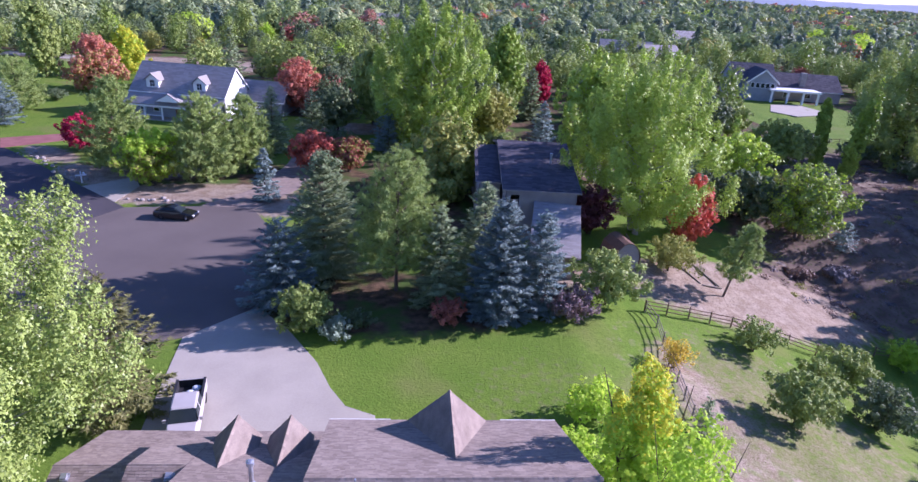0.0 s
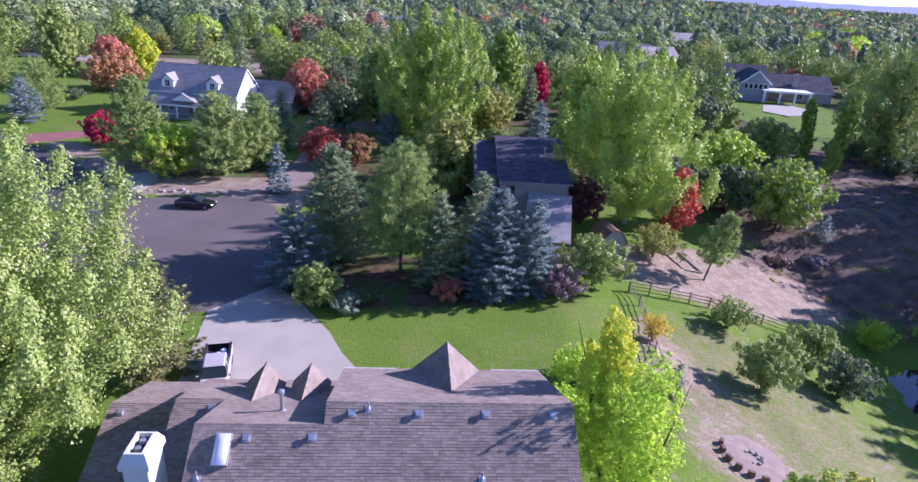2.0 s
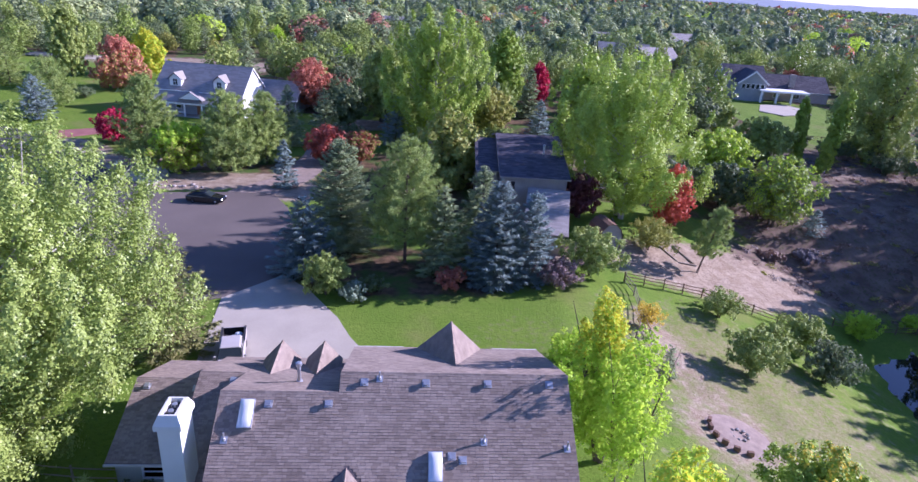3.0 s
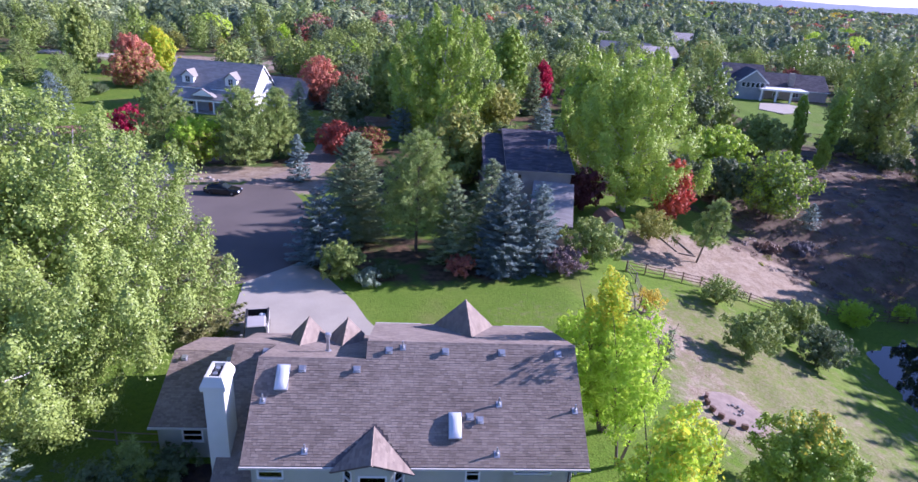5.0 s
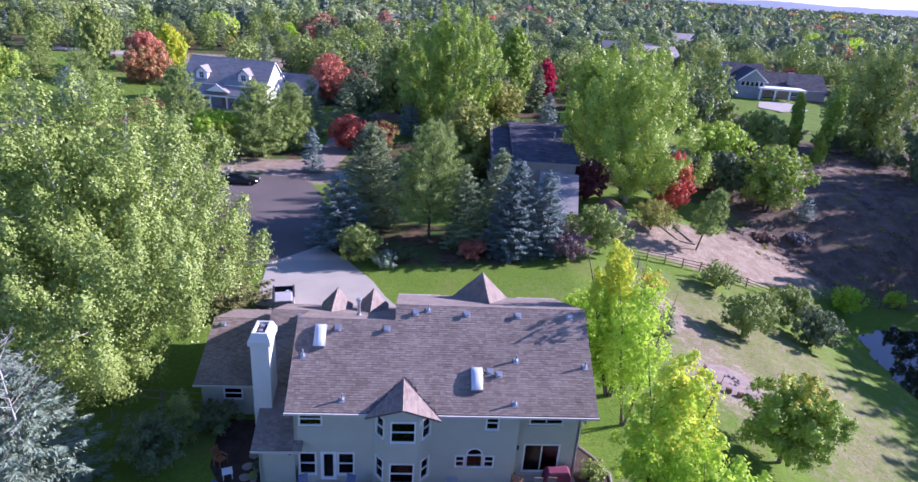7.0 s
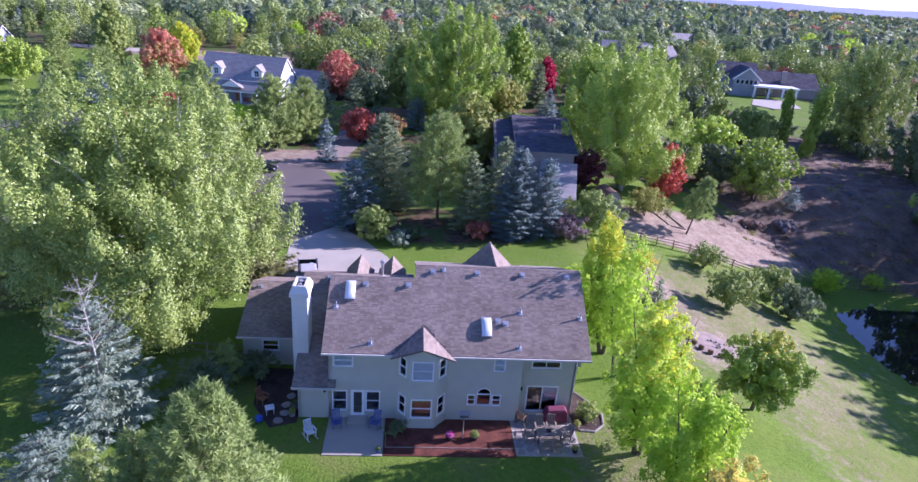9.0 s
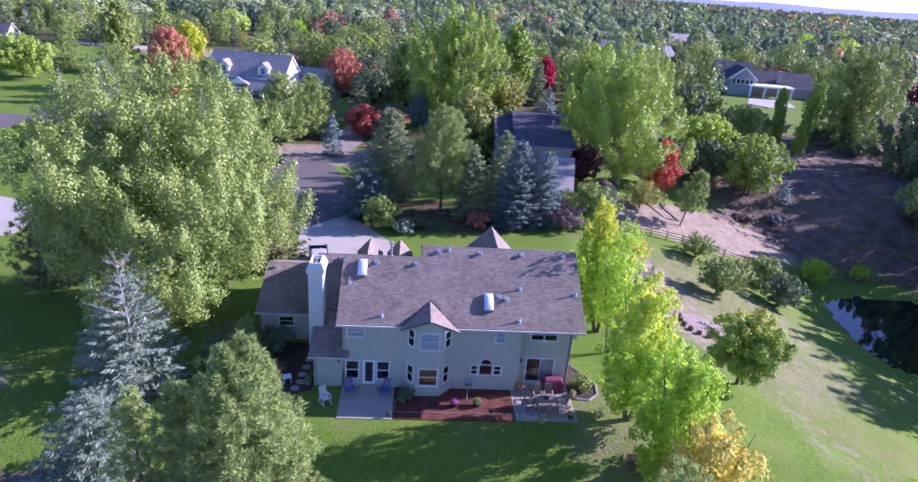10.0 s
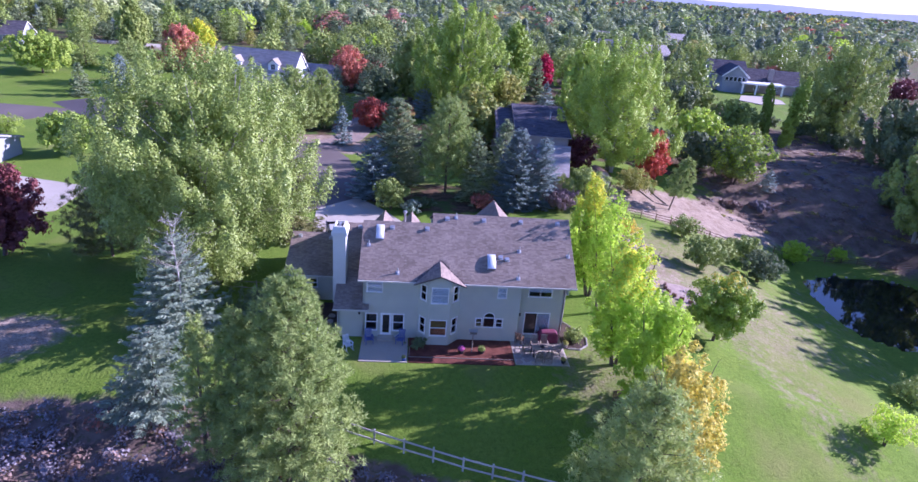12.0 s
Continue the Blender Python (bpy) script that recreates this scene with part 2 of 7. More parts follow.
def mesh_np(name, verts, faces, material, smooth=False):
    """A mesh from arrays; all faces have the same number of corners."""
    me = bpy.data.meshes.new(name)
    verts, faces = np.asarray(verts, np.float32), np.asarray(faces, np.int32)
    k = faces.shape[1]
    me.vertices.add(len(verts))
    me.vertices.foreach_set("co", verts.ravel())
    me.loops.add(faces.size)
    me.loops.foreach_set("vertex_index", faces.ravel())
    me.polygons.add(len(faces))
    me.polygons.foreach_set("loop_start", np.arange(0, faces.size, k, dtype=np.int32))
    me.polygons.foreach_set("loop_total", np.full(len(faces), k, np.int32))
    me.polygons.foreach_set("use_smooth", np.full(len(faces), smooth, bool))
    me.update(calc_edges=True)
    me.materials.append(material)
    return me


def thing(name, label, category, group="", m=None, kind=""):
    ob = tagged(new(name), label, category, group, kind)
    ob.empty_display_size = 0.2
    if m is not None:
        ob.matrix_basis = m
    return ob


# ---- ground ----
def ground(x, y):
    d = max(0, x - 24 - 0.5 * max(0, y - 30))
    z = -(0.15 * d + 0.0028 * d * d)
    if y < -5:
        z -= 0.3 * min(8, -5 - y) + 0.12 * max(0, min(20, -13 - y))
    if z < -1:
        z = max(z, -9.4 + min(8.4, 0.4 * max(0, x - 82, y - 46)))
    if y > 95:
        z += min(1.5, 0.03 * (y - 95))
    return z


POND = [(62.4, 35.4), (60.7, 28.6), (60.2, 22.3), (62.4, 18.1), (65.8, 15.6), (73, 13.5), (82, 15), (87, 22), (86, 30), (80.1, 34.5), (75.9, 36.9), (69, 37.6)]


def in_poly(x, y, poly):
    inside = False
    for (x0, y0), (x1, y1) in zip(poly, poly[1:] + poly[:1]):
        if (y0 > y) != (y1 > y) and x < x0 + (y - y0) / (y1 - y0) * (x1 - x0):
            inside = not inside
    return inside


def near_poly(x, y, poly):
    """Distance to the outline."""
    best = 1e9
    for (x0, y0), (x1, y1) in zip(poly, poly[1:] + poly[:1]):
        dx, dy = x1 - x0, y1 - y0
        u = min(1, max(0, ((x - x0) * dx + (y - y0) * dy) / (dx * dx + dy * dy)))
        best = min(best, math.hypot(x - x0 - u * dx, y - y0 - u * dy))
    return best


def blob(x, y, cx, cy, rx, ry, turn=0.0):
    """1 at the middle of an ellipse, 0 from its rim on."""
    c, s = math.cos(radians(turn)), math.sin(radians(turn))
    u, v = ((x - cx) * c + (y - cy) * s) / rx, (-(x - cx) * s + (y - cy) * c) / ry
    return max(0.0, min(1.0, 2.0 * (1 - math.hypot(u, v))))


def bank_line(x):
    """The foot of the back lawn: below it lies dry brush."""
    return -8.0 if x < -12 else -8.0 - (x + 12) * 0.29 if x < 0 else -11.5 - 0.27 * x


def cover(x, y):
    """Bare dirt, dry scrub and shaded litter at a place, 0 to 1 each."""
    dirt = max(0.95 * blob(x, y, 48, 45.5, 21, 9, 7), 0.50 * blob(x, y, 34, 14, 6.5, 8, 20), 0.27 * blob(x, y, 37.6, -1, 4.0, 15, 8), 0.45 * blob(x, y, 33, 24, 5, 14, 8),
               0.6 * blob(x, y, 33, 27, 3, 9, 8), 0.8 * blob(x, y, -29, -3, 9, 5, 25), 0.8 * blob(x, y, -12, 66, 9, 5, 20), 0.9 * blob(x, y, -28, 73, 10, 5, 20),
               0.7 * blob(x, y, 26, 44, 6, 5), 0.9 * blob(x, y, -20, 65, 14, 5.5, 10), 0.85 * blob(x, y, -7, 62, 6, 6), 0.8 * blob(x, y, -34, 72, 9, 4.5, -38), 0.75 * blob(x, y, -44, 81, 9, 3.5, -38), 0.8 * blob(x, y, -1, 105, 9, 6, 0), 0.6 * blob(x, y, 84, 88, 12, 7), 0.8 * blob(x, y, -55, 170, 40, 16))
    scrub = max(blob(x, y, 82, 66, 34, 24, 25), blob(x, y, 96, 50, 24, 26), blob(x, y, 62, 52, 12, 8, -10), 0.8 * blob(x, y, 36, 90, 14, 12),
                min(1.0, max(0.0, (bank_line(x) - y) * 0.6 + 0.4)), blob(x, y, 100, 88, 34, 26))
    litter = max(blob(x, y, 9, 37, 18, 7.5), blob(x, y, -18, 72, 20, 9, 15), blob(x, y, 12, 70, 22, 22), 1.0 if y > 112 and abs(x) > 0 and not (x < -40 and y < 168) and not (95 < x < 130 and y < 160) else 0.0)
    if 26 < x < 60 and 4 < y < 36:
        dirt = max(dirt, 0.24)
    if 92 < x < 124 and 117 < y < 165:
        litter = scrub = 0.0
    if x > 24 and y > 62 and x < 60:
        litter = max(litter, 0.7)
    return dirt, scrub, litter


def dryness(x, y):
    """How far the grass has dried out at a place, 0 to 1."""
    return max(0.52 * blob(x, y, 40, 18, 16, 24), 0.34 * blob(x, y, 39, -3, 6, 18, 6), 0.28 * blob(x, y, 21, 23, 11, 9), 0.45 * blob(x, y, 19, -4, 5, 8), 0.10)


def axis(lo, hi, step, far):
    mid = np.arange(lo, hi + step / 2, step)
    out, v, k = [], hi, step
    while v < far:
        k *= 1.35
        v += k
        out.append(v)
    neg, v, k = [], lo, step
    while v > -far:
        k *= 1.35
        v -= k
        neg.append(v)
    return np.array(neg[::-1] + list(mid) + out)


def build_ground():
    xs, ys = axis(-110, 140, 1.0, 4600), axis(-40, 190, 1.0, 4600)
    verts, cov = [], []
    for y in ys:
        for x in xs:
            z = ground(x, y)
            near = -110 < x < 140 and -40 < y < 190
            if near:
                rough = 0.10 * noise.noise((x * 0.35, y * 0.35, 3.0))
                flat = 1.0 if (x > 26 or y < -14) else 0.0
                z += rough * flat * 2.0
                if 56 < x < 92 and 9 < y < 42:
                    dist = near_poly(x, y, POND)
                    z = min(z, -9.9) if in_poly(x, y, POND) and dist > 0.5 else max(z, -9.35) if dist < 4 else z
                cov.append((*cover(x, y), dryness(x, y)))
            else:
                cov.append((0.0, 0.25, 0.6, 0.2) if y > 60 else (0, 0.5, 0.2, 0.2))
            verts.append((x, y, z))
    nx = len(xs)
    i = np.arange(len(ys) - 1)[:, None] * nx + np.arange(nx - 1)[None, :]
    faces = np.stack([i, i + 1, i + 1 + nx, i + nx], -1).reshape(-1, 4)
    m = bpy.data.materials.new("ground_cover")
    m.use_nodes = True
    n, l = m.node_tree.nodes, m.node_tree.links
    geo, att = n.new("ShaderNodeNewGeometry"), n.new("ShaderNodeAttribute")
    att.attribute_name = "cover"
    sep = n.new("ShaderNodeSeparateColor")
    l.new(att.outputs["Color"], sep.inputs[0])

    def tex(scale, detail=5):
        t = n.new("ShaderNodeTexNoise")
        t.inputs["Scale"].default_value, t.inputs["Detail"].default_value = scale, detail
        l.new(geo.outputs["Position"], t.inputs["Vector"])
        return t.outputs["Fac"]

    def blend(fac, a, b):
        x = n.new("ShaderNodeMix")
        x.data_type = "RGBA"
        for sock, val in (("Factor", fac), ("A", a), ("B", b)):
            if isinstance(val, tuple):
                x.inputs[sock].default_value = (*val, 1)
            else:
                l.new(val, x.inputs[sock])
        return x.outputs["Result"]

    def ramp(src, lo, hi):
        r = n.new("ShaderNodeMapRange")
        r.inputs["From Min"].default_value, r.inputs["From Max"].default_value = lo, hi
        l.new(src, r.inputs["Value"])
        return r.outputs[0]

    def broken(weight, scale):
        """A cover's weight with a ragged edge."""
        a = n.new("ShaderNodeMath")
        a.operation = "MULTIPLY_ADD"
        l.new(tex(scale, 6), a.inputs[0])
        a.inputs[1].default_value = 0.9
        l.new(weight, a.inputs[2])
        return ramp(a.outputs[0], 0.72, 1.05)

    lawn = blend(ramp(tex(0.22), 0.38, 0.64), (0.098, 0.205, 0.015), (0.185, 0.265, 0.036))
    lawn = blend(ramp(tex(2.6, 9), 0.40, 0.70), lawn, (0.058, 0.112, 0.012))
    lawn = blend(ramp(tex(7.0, 6), 0.3, 0.72), lawn, (0.130, 0.205, 0.026))
    lawn = blend(ramp(tex(24.0, 5), 0.48, 0.66), lawn, (0.185, 0.265, 0.040))
    lawn = blend(ramp(tex(16.0, 5), 0.56, 0.74), lawn, (0.050, 0.098, 0.012))
    lawn = blend(ramp(tex(0.13, 3), 0.55, 0.80), lawn, (0.190, 0.200, 0.060))
    lawn = blend(broken(att.outputs["Alpha"], 1.3), lawn, blend(ramp(tex(5.0, 7), 0.35, 0.65), (0.155, 0.165, 0.055), (0.275, 0.245, 0.135)))
    dirt = blend(ramp(tex(0.8, 8), 0.35, 0.65), (0.255, 0.195, 0.130), (0.40, 0.33, 0.245))
    dirt = blend(ramp(tex(4.5, 8), 0.46, 0.66), dirt, (0.20, 0.145, 0.10))
    dirt = blend(ramp(tex(11.0, 5), 0.55, 0.72), dirt, (0.46, 0.39, 0.30))
    scrub = blend(ramp(tex(0.5, 8), 0.35, 0.65), (0.115, 0.083, 0.066), (0.215, 0.160, 0.122))
    scrub = blend(ramp(tex(2.5, 8), 0.52, 0.68), scrub, (0.10, 0.10, 0.045))
    litter = blend(ramp(tex(1.2, 8), 0.35, 0.65), (0.07, 0.05, 0.03), (0.16, 0.105, 0.062))
    litter = blend(ramp(tex(0.25, 6), 0.46, 0.60), litter, (0.07, 0.12, 0.025))
    col = blend(broken(sep.outputs[2], 0.9), lawn, litter)
    col = blend(broken(sep.outputs[1], 0.7), col, scrub)
    col = blend(broken(sep.outputs[0], 1.1), col, dirt)
    b = n["Principled BSDF"]
    l.new(col, b.inputs["Base Color"])
    b.inputs["Roughness"].default_value, b.inputs["Specular IOR Level"].default_value = 0.95, 0.1
    bp = n.new("ShaderNodeBump")
    bp.inputs["Strength"].default_value, bp.inputs["Distance"].default_value = 0.6, 0.12
    l.new(tex(5.0, 9), bp.inputs["Height"])
    l.new(bp.outputs[0], b.inputs["Normal"])
    me = mesh_np("ground", verts, faces, m, True)
    ca = me.color_attributes.new("cover", "FLOAT_COLOR", "POINT")
    ca.data.foreach_set("color", np.array(cov, np.float32).ravel())
    return tagged(new("ground", me), "green lawn, dry dirt and scrub on falling ground", "ground", kind="structure")


build_ground()


def pavement(name, outline, material, label, z=0.0, thick=0.03, category="pavement"):
    return tagged(part(name, prism(bmesh.new(), outline, z - 0.10, z + thick), material), label, category, kind="structure")


pavement("road", [(-8, 30.2), (-3.4, 35.4), (-3.2, 40), (-4.6, 48), (-6.6, 55), (-9.5, 60.2), (-15, 60.6), (-20, 60), (-24.4, 59.2), (-28.9, 50.3), (-31, 42), (-27, 34), (-20, 29), (-13, 28)],
         M["asphalt"], "worn grey asphalt of a turning circle", category="road")
pavement("road", [(-24.4, 59.25), (-48.2, 80.3), (-62, 92), (-68, 84), (-50, 67), (-28.95, 50.35)], M["asphalt_new"], "dark newer asphalt lane", thick=0.025, category="road")
pavement("driveway", [(-3.35, 35.4), (-0.2, 32), (3, 27), (4.4, 23.8), (5.7, 21.7), (7.8, 20.7), (7.8, 12.5), (-7.2, 12.5), (-6.9, 19.2), (-8.0, 30.2)], M["concrete"], "pale broom-finished concrete driveway", thick=0.045)
pavement("driveway", [(-32.6, 66.5), (-27.8, 71.2), (-25.7, 67.3), (-26.2, 61.0)], M["concrete"], "pale concrete driveway apron", thick=0.04)
pavement("driveway", [(-16, 60.7), (-9.4, 60.3), (-5.5, 68), (-3.5, 80), (-4, 97), (-9, 97), (-9, 80), (-11, 68)], M["gravel"], "pinkish gravel driveway", thick=0.035)
pavement("driveway", [(-52.2, 83.0), (-46.1, 88.5), (-38, 96), (-36, 101), (-40, 101), (-48.3, 93), (-55.5, 88.8)], M["pavers_red"], "red brick-paved driveway", thick=0.05)
pavement("driveway", [(-45.4, 36.5), (-37.4, 34.2), (-37.1, 25.3), (-38.7, 24.1), (-46, 23), (-60, 27), (-60, 40)], M["concrete"], "pale concrete driveway apron", thick=0.04)
pavement("road", [(-58.6, 78.7), (-66.3, 64.5), (-72, 56), (-110, 70), (-110, 82), (-75, 80)], M["asphalt"], "worn grey asphalt lane", thick=0.02, category="road")

# pond
wm = bpy.data.materials.new("pond_water")
wm.use_nodes = True
wb = wm.node_tree.nodes["Principled BSDF"]
wb.inputs["Base Color"].default_value = (0.006, 0.009, 0.012, 1)
wb.inputs["Roughness"].default_value = 0.03
wt, wbp = wm.node_tree.nodes.new("ShaderNodeTexNoise"), wm.node_tree.nodes.new("ShaderNodeBump")
wt.inputs["Scale"].default_value = 1.5
wbp.inputs["Strength"].default_value, wbp.inputs["Distance"].default_value = 0.05, 0.02
wm.node_tree.links.new(wt.outputs["Fac"], wbp.inputs["Height"])
wm.node_tree.links.new(wbp.outputs[0], wb.inputs["Normal"])
tagged(part("pond_water", prism(bmesh.new(), [(74 + (x - 74) * 1.04, 26 + (y - 26) * 1.04) for x, y in POND], -9.6, -9.45), wm), "still dark pond with reflected trees", "pond", kind="structure")


# ---- trees ----
def leaves_at(rng, centres, size, outward=None, aspect=0.62, tri=False, order=1.0):
    """Folded leaf blades at the centres, or plain three-cornered ones for far crowns."""
    n = len(centres)
    nrm = rng.normal(size=(n, 3)) * 0.6 + np.array((0, 0, 0.45))
    if outward is not None:
        nrm += outward * order
    nrm /= np.linalg.norm(nrm, axis=1, keepdims=True)
    u = np.cross(nrm, rng.normal(size=(n, 3)))
    u /= np.linalg.norm(u, axis=1, keepdims=True)
    v = np.cross(nrm, u)
    s = (size * rng.uniform(0.6, 1.35, n))[:, None]
    if tri:
        corners = np.stack([centres - u * s * 0.5 - v * s * 0.5, centres - u * s * 0.5 + v * s * 0.5, centres + u * s * 0.6], 1)
        return corners.reshape(-1, 3), np.arange(3 * n).reshape(-1, 3)
    fold = nrm * s * 0.16
    quad = np.stack([centres - u * s * 0.5, centres + v * s * aspect * 0.5 + fold, centres + u * s * 0.5, centres - v * s * aspect * 0.5 + fold], 1)
    return quad.reshape(-1, 3), (np.arange(n)[:, None] * 4 + np.array((0, 1, 2, 3))[None, :]).reshape(-1, 4)


def outline(z, shape):
    """The crown's half-width at a height fraction, 0 to 1."""
    z = np.clip(z, 0.0, 1.0)
    if shape == "round":
        w = np.sqrt(np.clip(1 - (2 * z - 1) ** 2, 0.03, 1))
    elif shape == "egg":
        w = np.clip(np.sin(np.pi * (0.06 + 0.93 * z) ** 0.72), 0.05, 1) ** 0.75
    elif shape == "column":
        w = np.clip(np.sin(np.pi * (0.05 + 0.94 * z) ** 0.8), 0.08, 1) ** 0.4
    elif shape == "lobed":
        w = np.clip(np.sin(np.pi * (0.055 + 0.905 * z) ** 0.97), 0.05, 1) ** 0.52
    else:  # vase, widest above the middle
        w = np.clip(np.sin(np.pi * z ** 1.25), 0.1, 1) ** 0.8
    return w


def crown_points(rng, n, h, r, low, shape, clumps):
    """Leaf places on the leafy boughs that make up a crown: bough middles, leaf places, the way each leaf faces, and its share of the leaf size."""
    tall = h - low
    cr = min(0.95, max(0.20, 0.215 * r ** 0.62))
    up, long_ = {"lobed": (1.5, 3.3), "column": (2.6, 3.3), "egg": (1.0, 2.4)}.get(shape, (0.6, 1.9))
    m = int(max(clumps * 0.4, min(480, 2 * np.pi * r * tall * 0.75 / (2.3 * cr * cr * long_)), 14))
    z = rng.uniform(0, 1, m * 4)
    z = z[rng.uniform(0, 1, m * 4) < 0.25 + 0.75 * outline(z, shape)]
    a = rng.uniform(0, 2 * np.pi, len(z))
    ph = rng.uniform(0, 6.28, 5)
    wave = 1.6 if shape == "lobed" else 1.0
    lobes = 1 + wave * (0.08 * np.sin(2 * a + ph[0] + 3 * z) + 0.09 * np.sin(4 * a + ph[1] - 7 * z) + 0.07 * np.sin(7 * a + 11 * z + ph[2]) + 0.06 * np.sin(13 * z + ph[3] + 2 * a))
    deep = rng.uniform(0, 1, len(z)) < 0.28
    q = np.where(deep, rng.uniform(0.2, 0.7, len(z)), rng.uniform(0.74, 1.10, len(z)))
    rad = np.maximum(outline(z, shape) * r * lobes * q, 0.0)
    tip = np.stack([np.cos(a) * rad, np.sin(a) * rad, low + cr + z * (tall - cr) * np.where(deep, 0.86, 1.0)], 1)
    # even spread: keep the bough that stands farthest from those before it
    keep = [0]
    near = np.linalg.norm(tip - tip[0], axis=1)
    for _ in range(min(m, len(tip)) - 1):
        k = int(np.argmax(near * rng.uniform(0.45, 1.0, len(tip))))
        keep.append(k)
        near = np.minimum(near, np.linalg.norm(tip - tip[k], axis=1))
    tip = tip[keep]
    m = len(tip)
    size = cr * rng.uniform(0.55, 1.45, m)
    out = tip - np.array((0.0, 0.0, low + 0.35 * tall))
    out /= np.linalg.norm(out, axis=1, keepdims=True) + 1e-6
    lie = out * 0.8 + np.array((0, 0, up)) + rng.normal(size=(m, 3)) * 0.28
    lie /= np.linalg.norm(lie, axis=1, keepdims=True)
    length = size * long_ * rng.uniform(0.8, 1.35, m)
    base = tip - lie * length[:, None]
    core = n // 12
    shell = n - core
    share = size * length
    k = rng.choice(m, shell, p=share / share.sum())
    t = rng.beta(1.5, 1.5, shell)
    d = rng.normal(size=(shell, 3)) + out[k] * 0.45 + np.array((0, 0, 0.2))
    d -= lie[k] * (d * lie[k]).sum(1, keepdims=True) * 0.75
    d /= np.linalg.norm(d, axis=1, keepdims=True)
    wide = size[k] * np.sin(np.pi * (0.10 + 0.88 * t) ** 0.75) ** 0.8
    lump = 1 + 0.30 * np.sin(5 * d[:, 0] + 3.0 * k + 7 * t) * np.cos(5 * d[:, 1] + k - 5 * t)
    p = base[k] + lie[k] * (length[k] * t)[:, None] + d * (wide * lump * np.clip(rng.normal(0.74, 0.36, shell), 0.05, 1.9))[:, None]
    face = d * 0.85 + lie[k] * (t - 0.35)[:, None] + out[k] * 0.25
    # the dim middle of the crown, of larger sprays
    z = rng.uniform(0.08, 0.82, core)
    a = rng.uniform(0, 2 * np.pi, core)
    rad = outline(z, shape) * r * rng.uniform(0.10, 0.55, core)
    pc = np.stack([np.cos(a) * rad, np.sin(a) * rad, low + z * tall], 1)
    p, face = np.concatenate([p, pc]), np.concatenate([face, rng.normal(size=(core, 3)) * 0.8])
    p[:, 2] = np.maximum(p[:, 2], low * 0.7)
    return tip - lie * (length * 0.4)[:, None], p, face, np.concatenate([np.ones(shell), np.full(core, 1.7)])


def limbs(rng, h, low, tr, centres, trunks=1, lean=(0, 0), n_limb=14):
    bm = bmesh.new()
    top = h * 0.86
    for k in range(trunks):
        off = Vector((0, 0, 0)) if trunks == 1 else Vector((math.cos(k * 2.4) * tr * 1.3, math.sin(k * 2.4) * tr * 1.3, 0))
        spread = Vector((math.cos(k * 2.4), math.sin(k * 2.4), 0)) * (0.0 if trunks == 1 else h * 0.09)
        zs = [-0.3, 0.15, h * 0.15, h * 0.35, h * 0.6, top]
        pts = [off + spread * (max(z, 0) / h) ** 1.2 * 2 + Vector((lean[0] * max(z, 0) / h + 0.04 * h * 0.2 * math.sin(z * 0.9 + k), lean[1] * max(z, 0) / h + 0.03 * h * 0.2 * math.cos(z * 0.7 + k), z)) for z in zs]
        tube(bm, pts, [tr * 1.5, tr * 1.1, tr * 0.9, tr * 0.7, tr * 0.4, tr * 0.08], 8)
        pick = rng.permutation(len(centres))[:n_limb]
        for i in pick:
            c = Vector(centres[i])
            z0 = max(low * 0.75, min(c.z * 0.72, top * 0.9))
            f = z0 / h
            b = off + spread * f ** 1.2 * 2 + Vector((lean[0] * f, lean[1] * f, z0))
            mid = b.lerp(c, 0.5) + Vector((0, 0, -0.06 * (c - b).length))
            rr = tr * 0.30 * (1 - f * 0.7)
            tube(bm, [b, mid, c], [rr, rr * 0.6, rr * 0.15], 5, False)
    return bm


def broad_tree(name, h, r, low, mats, seed, n=9000, size=0.34, shape="round", clumps=60, tr=0.2, trunks=1, lean=(0, 0), bark="bark", extra=None):
    """A broad-leaved tree as an Empty with trunk and crown. extra: (material, share, low, high) a second leaf colour in a height band."""
    rng = np.random.default_rng(seed)
    t = thing(name, "", "tree")
    c, p, d, big = crown_points(rng, n, h, r, low, shape, clumps)
    f = np.clip(p[:, 2:] / h, 0, 1)
    p = p + f * np.array((lean[0], lean[1], 0.0))
    c = c + np.clip(c[:, 2:] / h, 0, 1) * np.array((lean[0], lean[1], 0.0))
    trunk = part("trunk", limbs(rng, h, low, tr, c, trunks, lean), M[bark], t)
    v, q = leaves_at(rng, p, size * big, d, 0.75, tri=True, order=1.15)
    me = mesh_np("crown", v, q, M[mats])
    if extra:
        me.materials.append(M[extra[0]])
        fr = p[:, 2] / h + rng.normal(size=n) * 0.06
        pick = (rng.uniform(size=n) < extra[1]) & (fr > extra[2]) & (fr < extra[3])
        me.polygons.foreach_set("material_index", pick.astype(np.int32))
    crown = new("crown", me)
    crown.parent = t
    return t


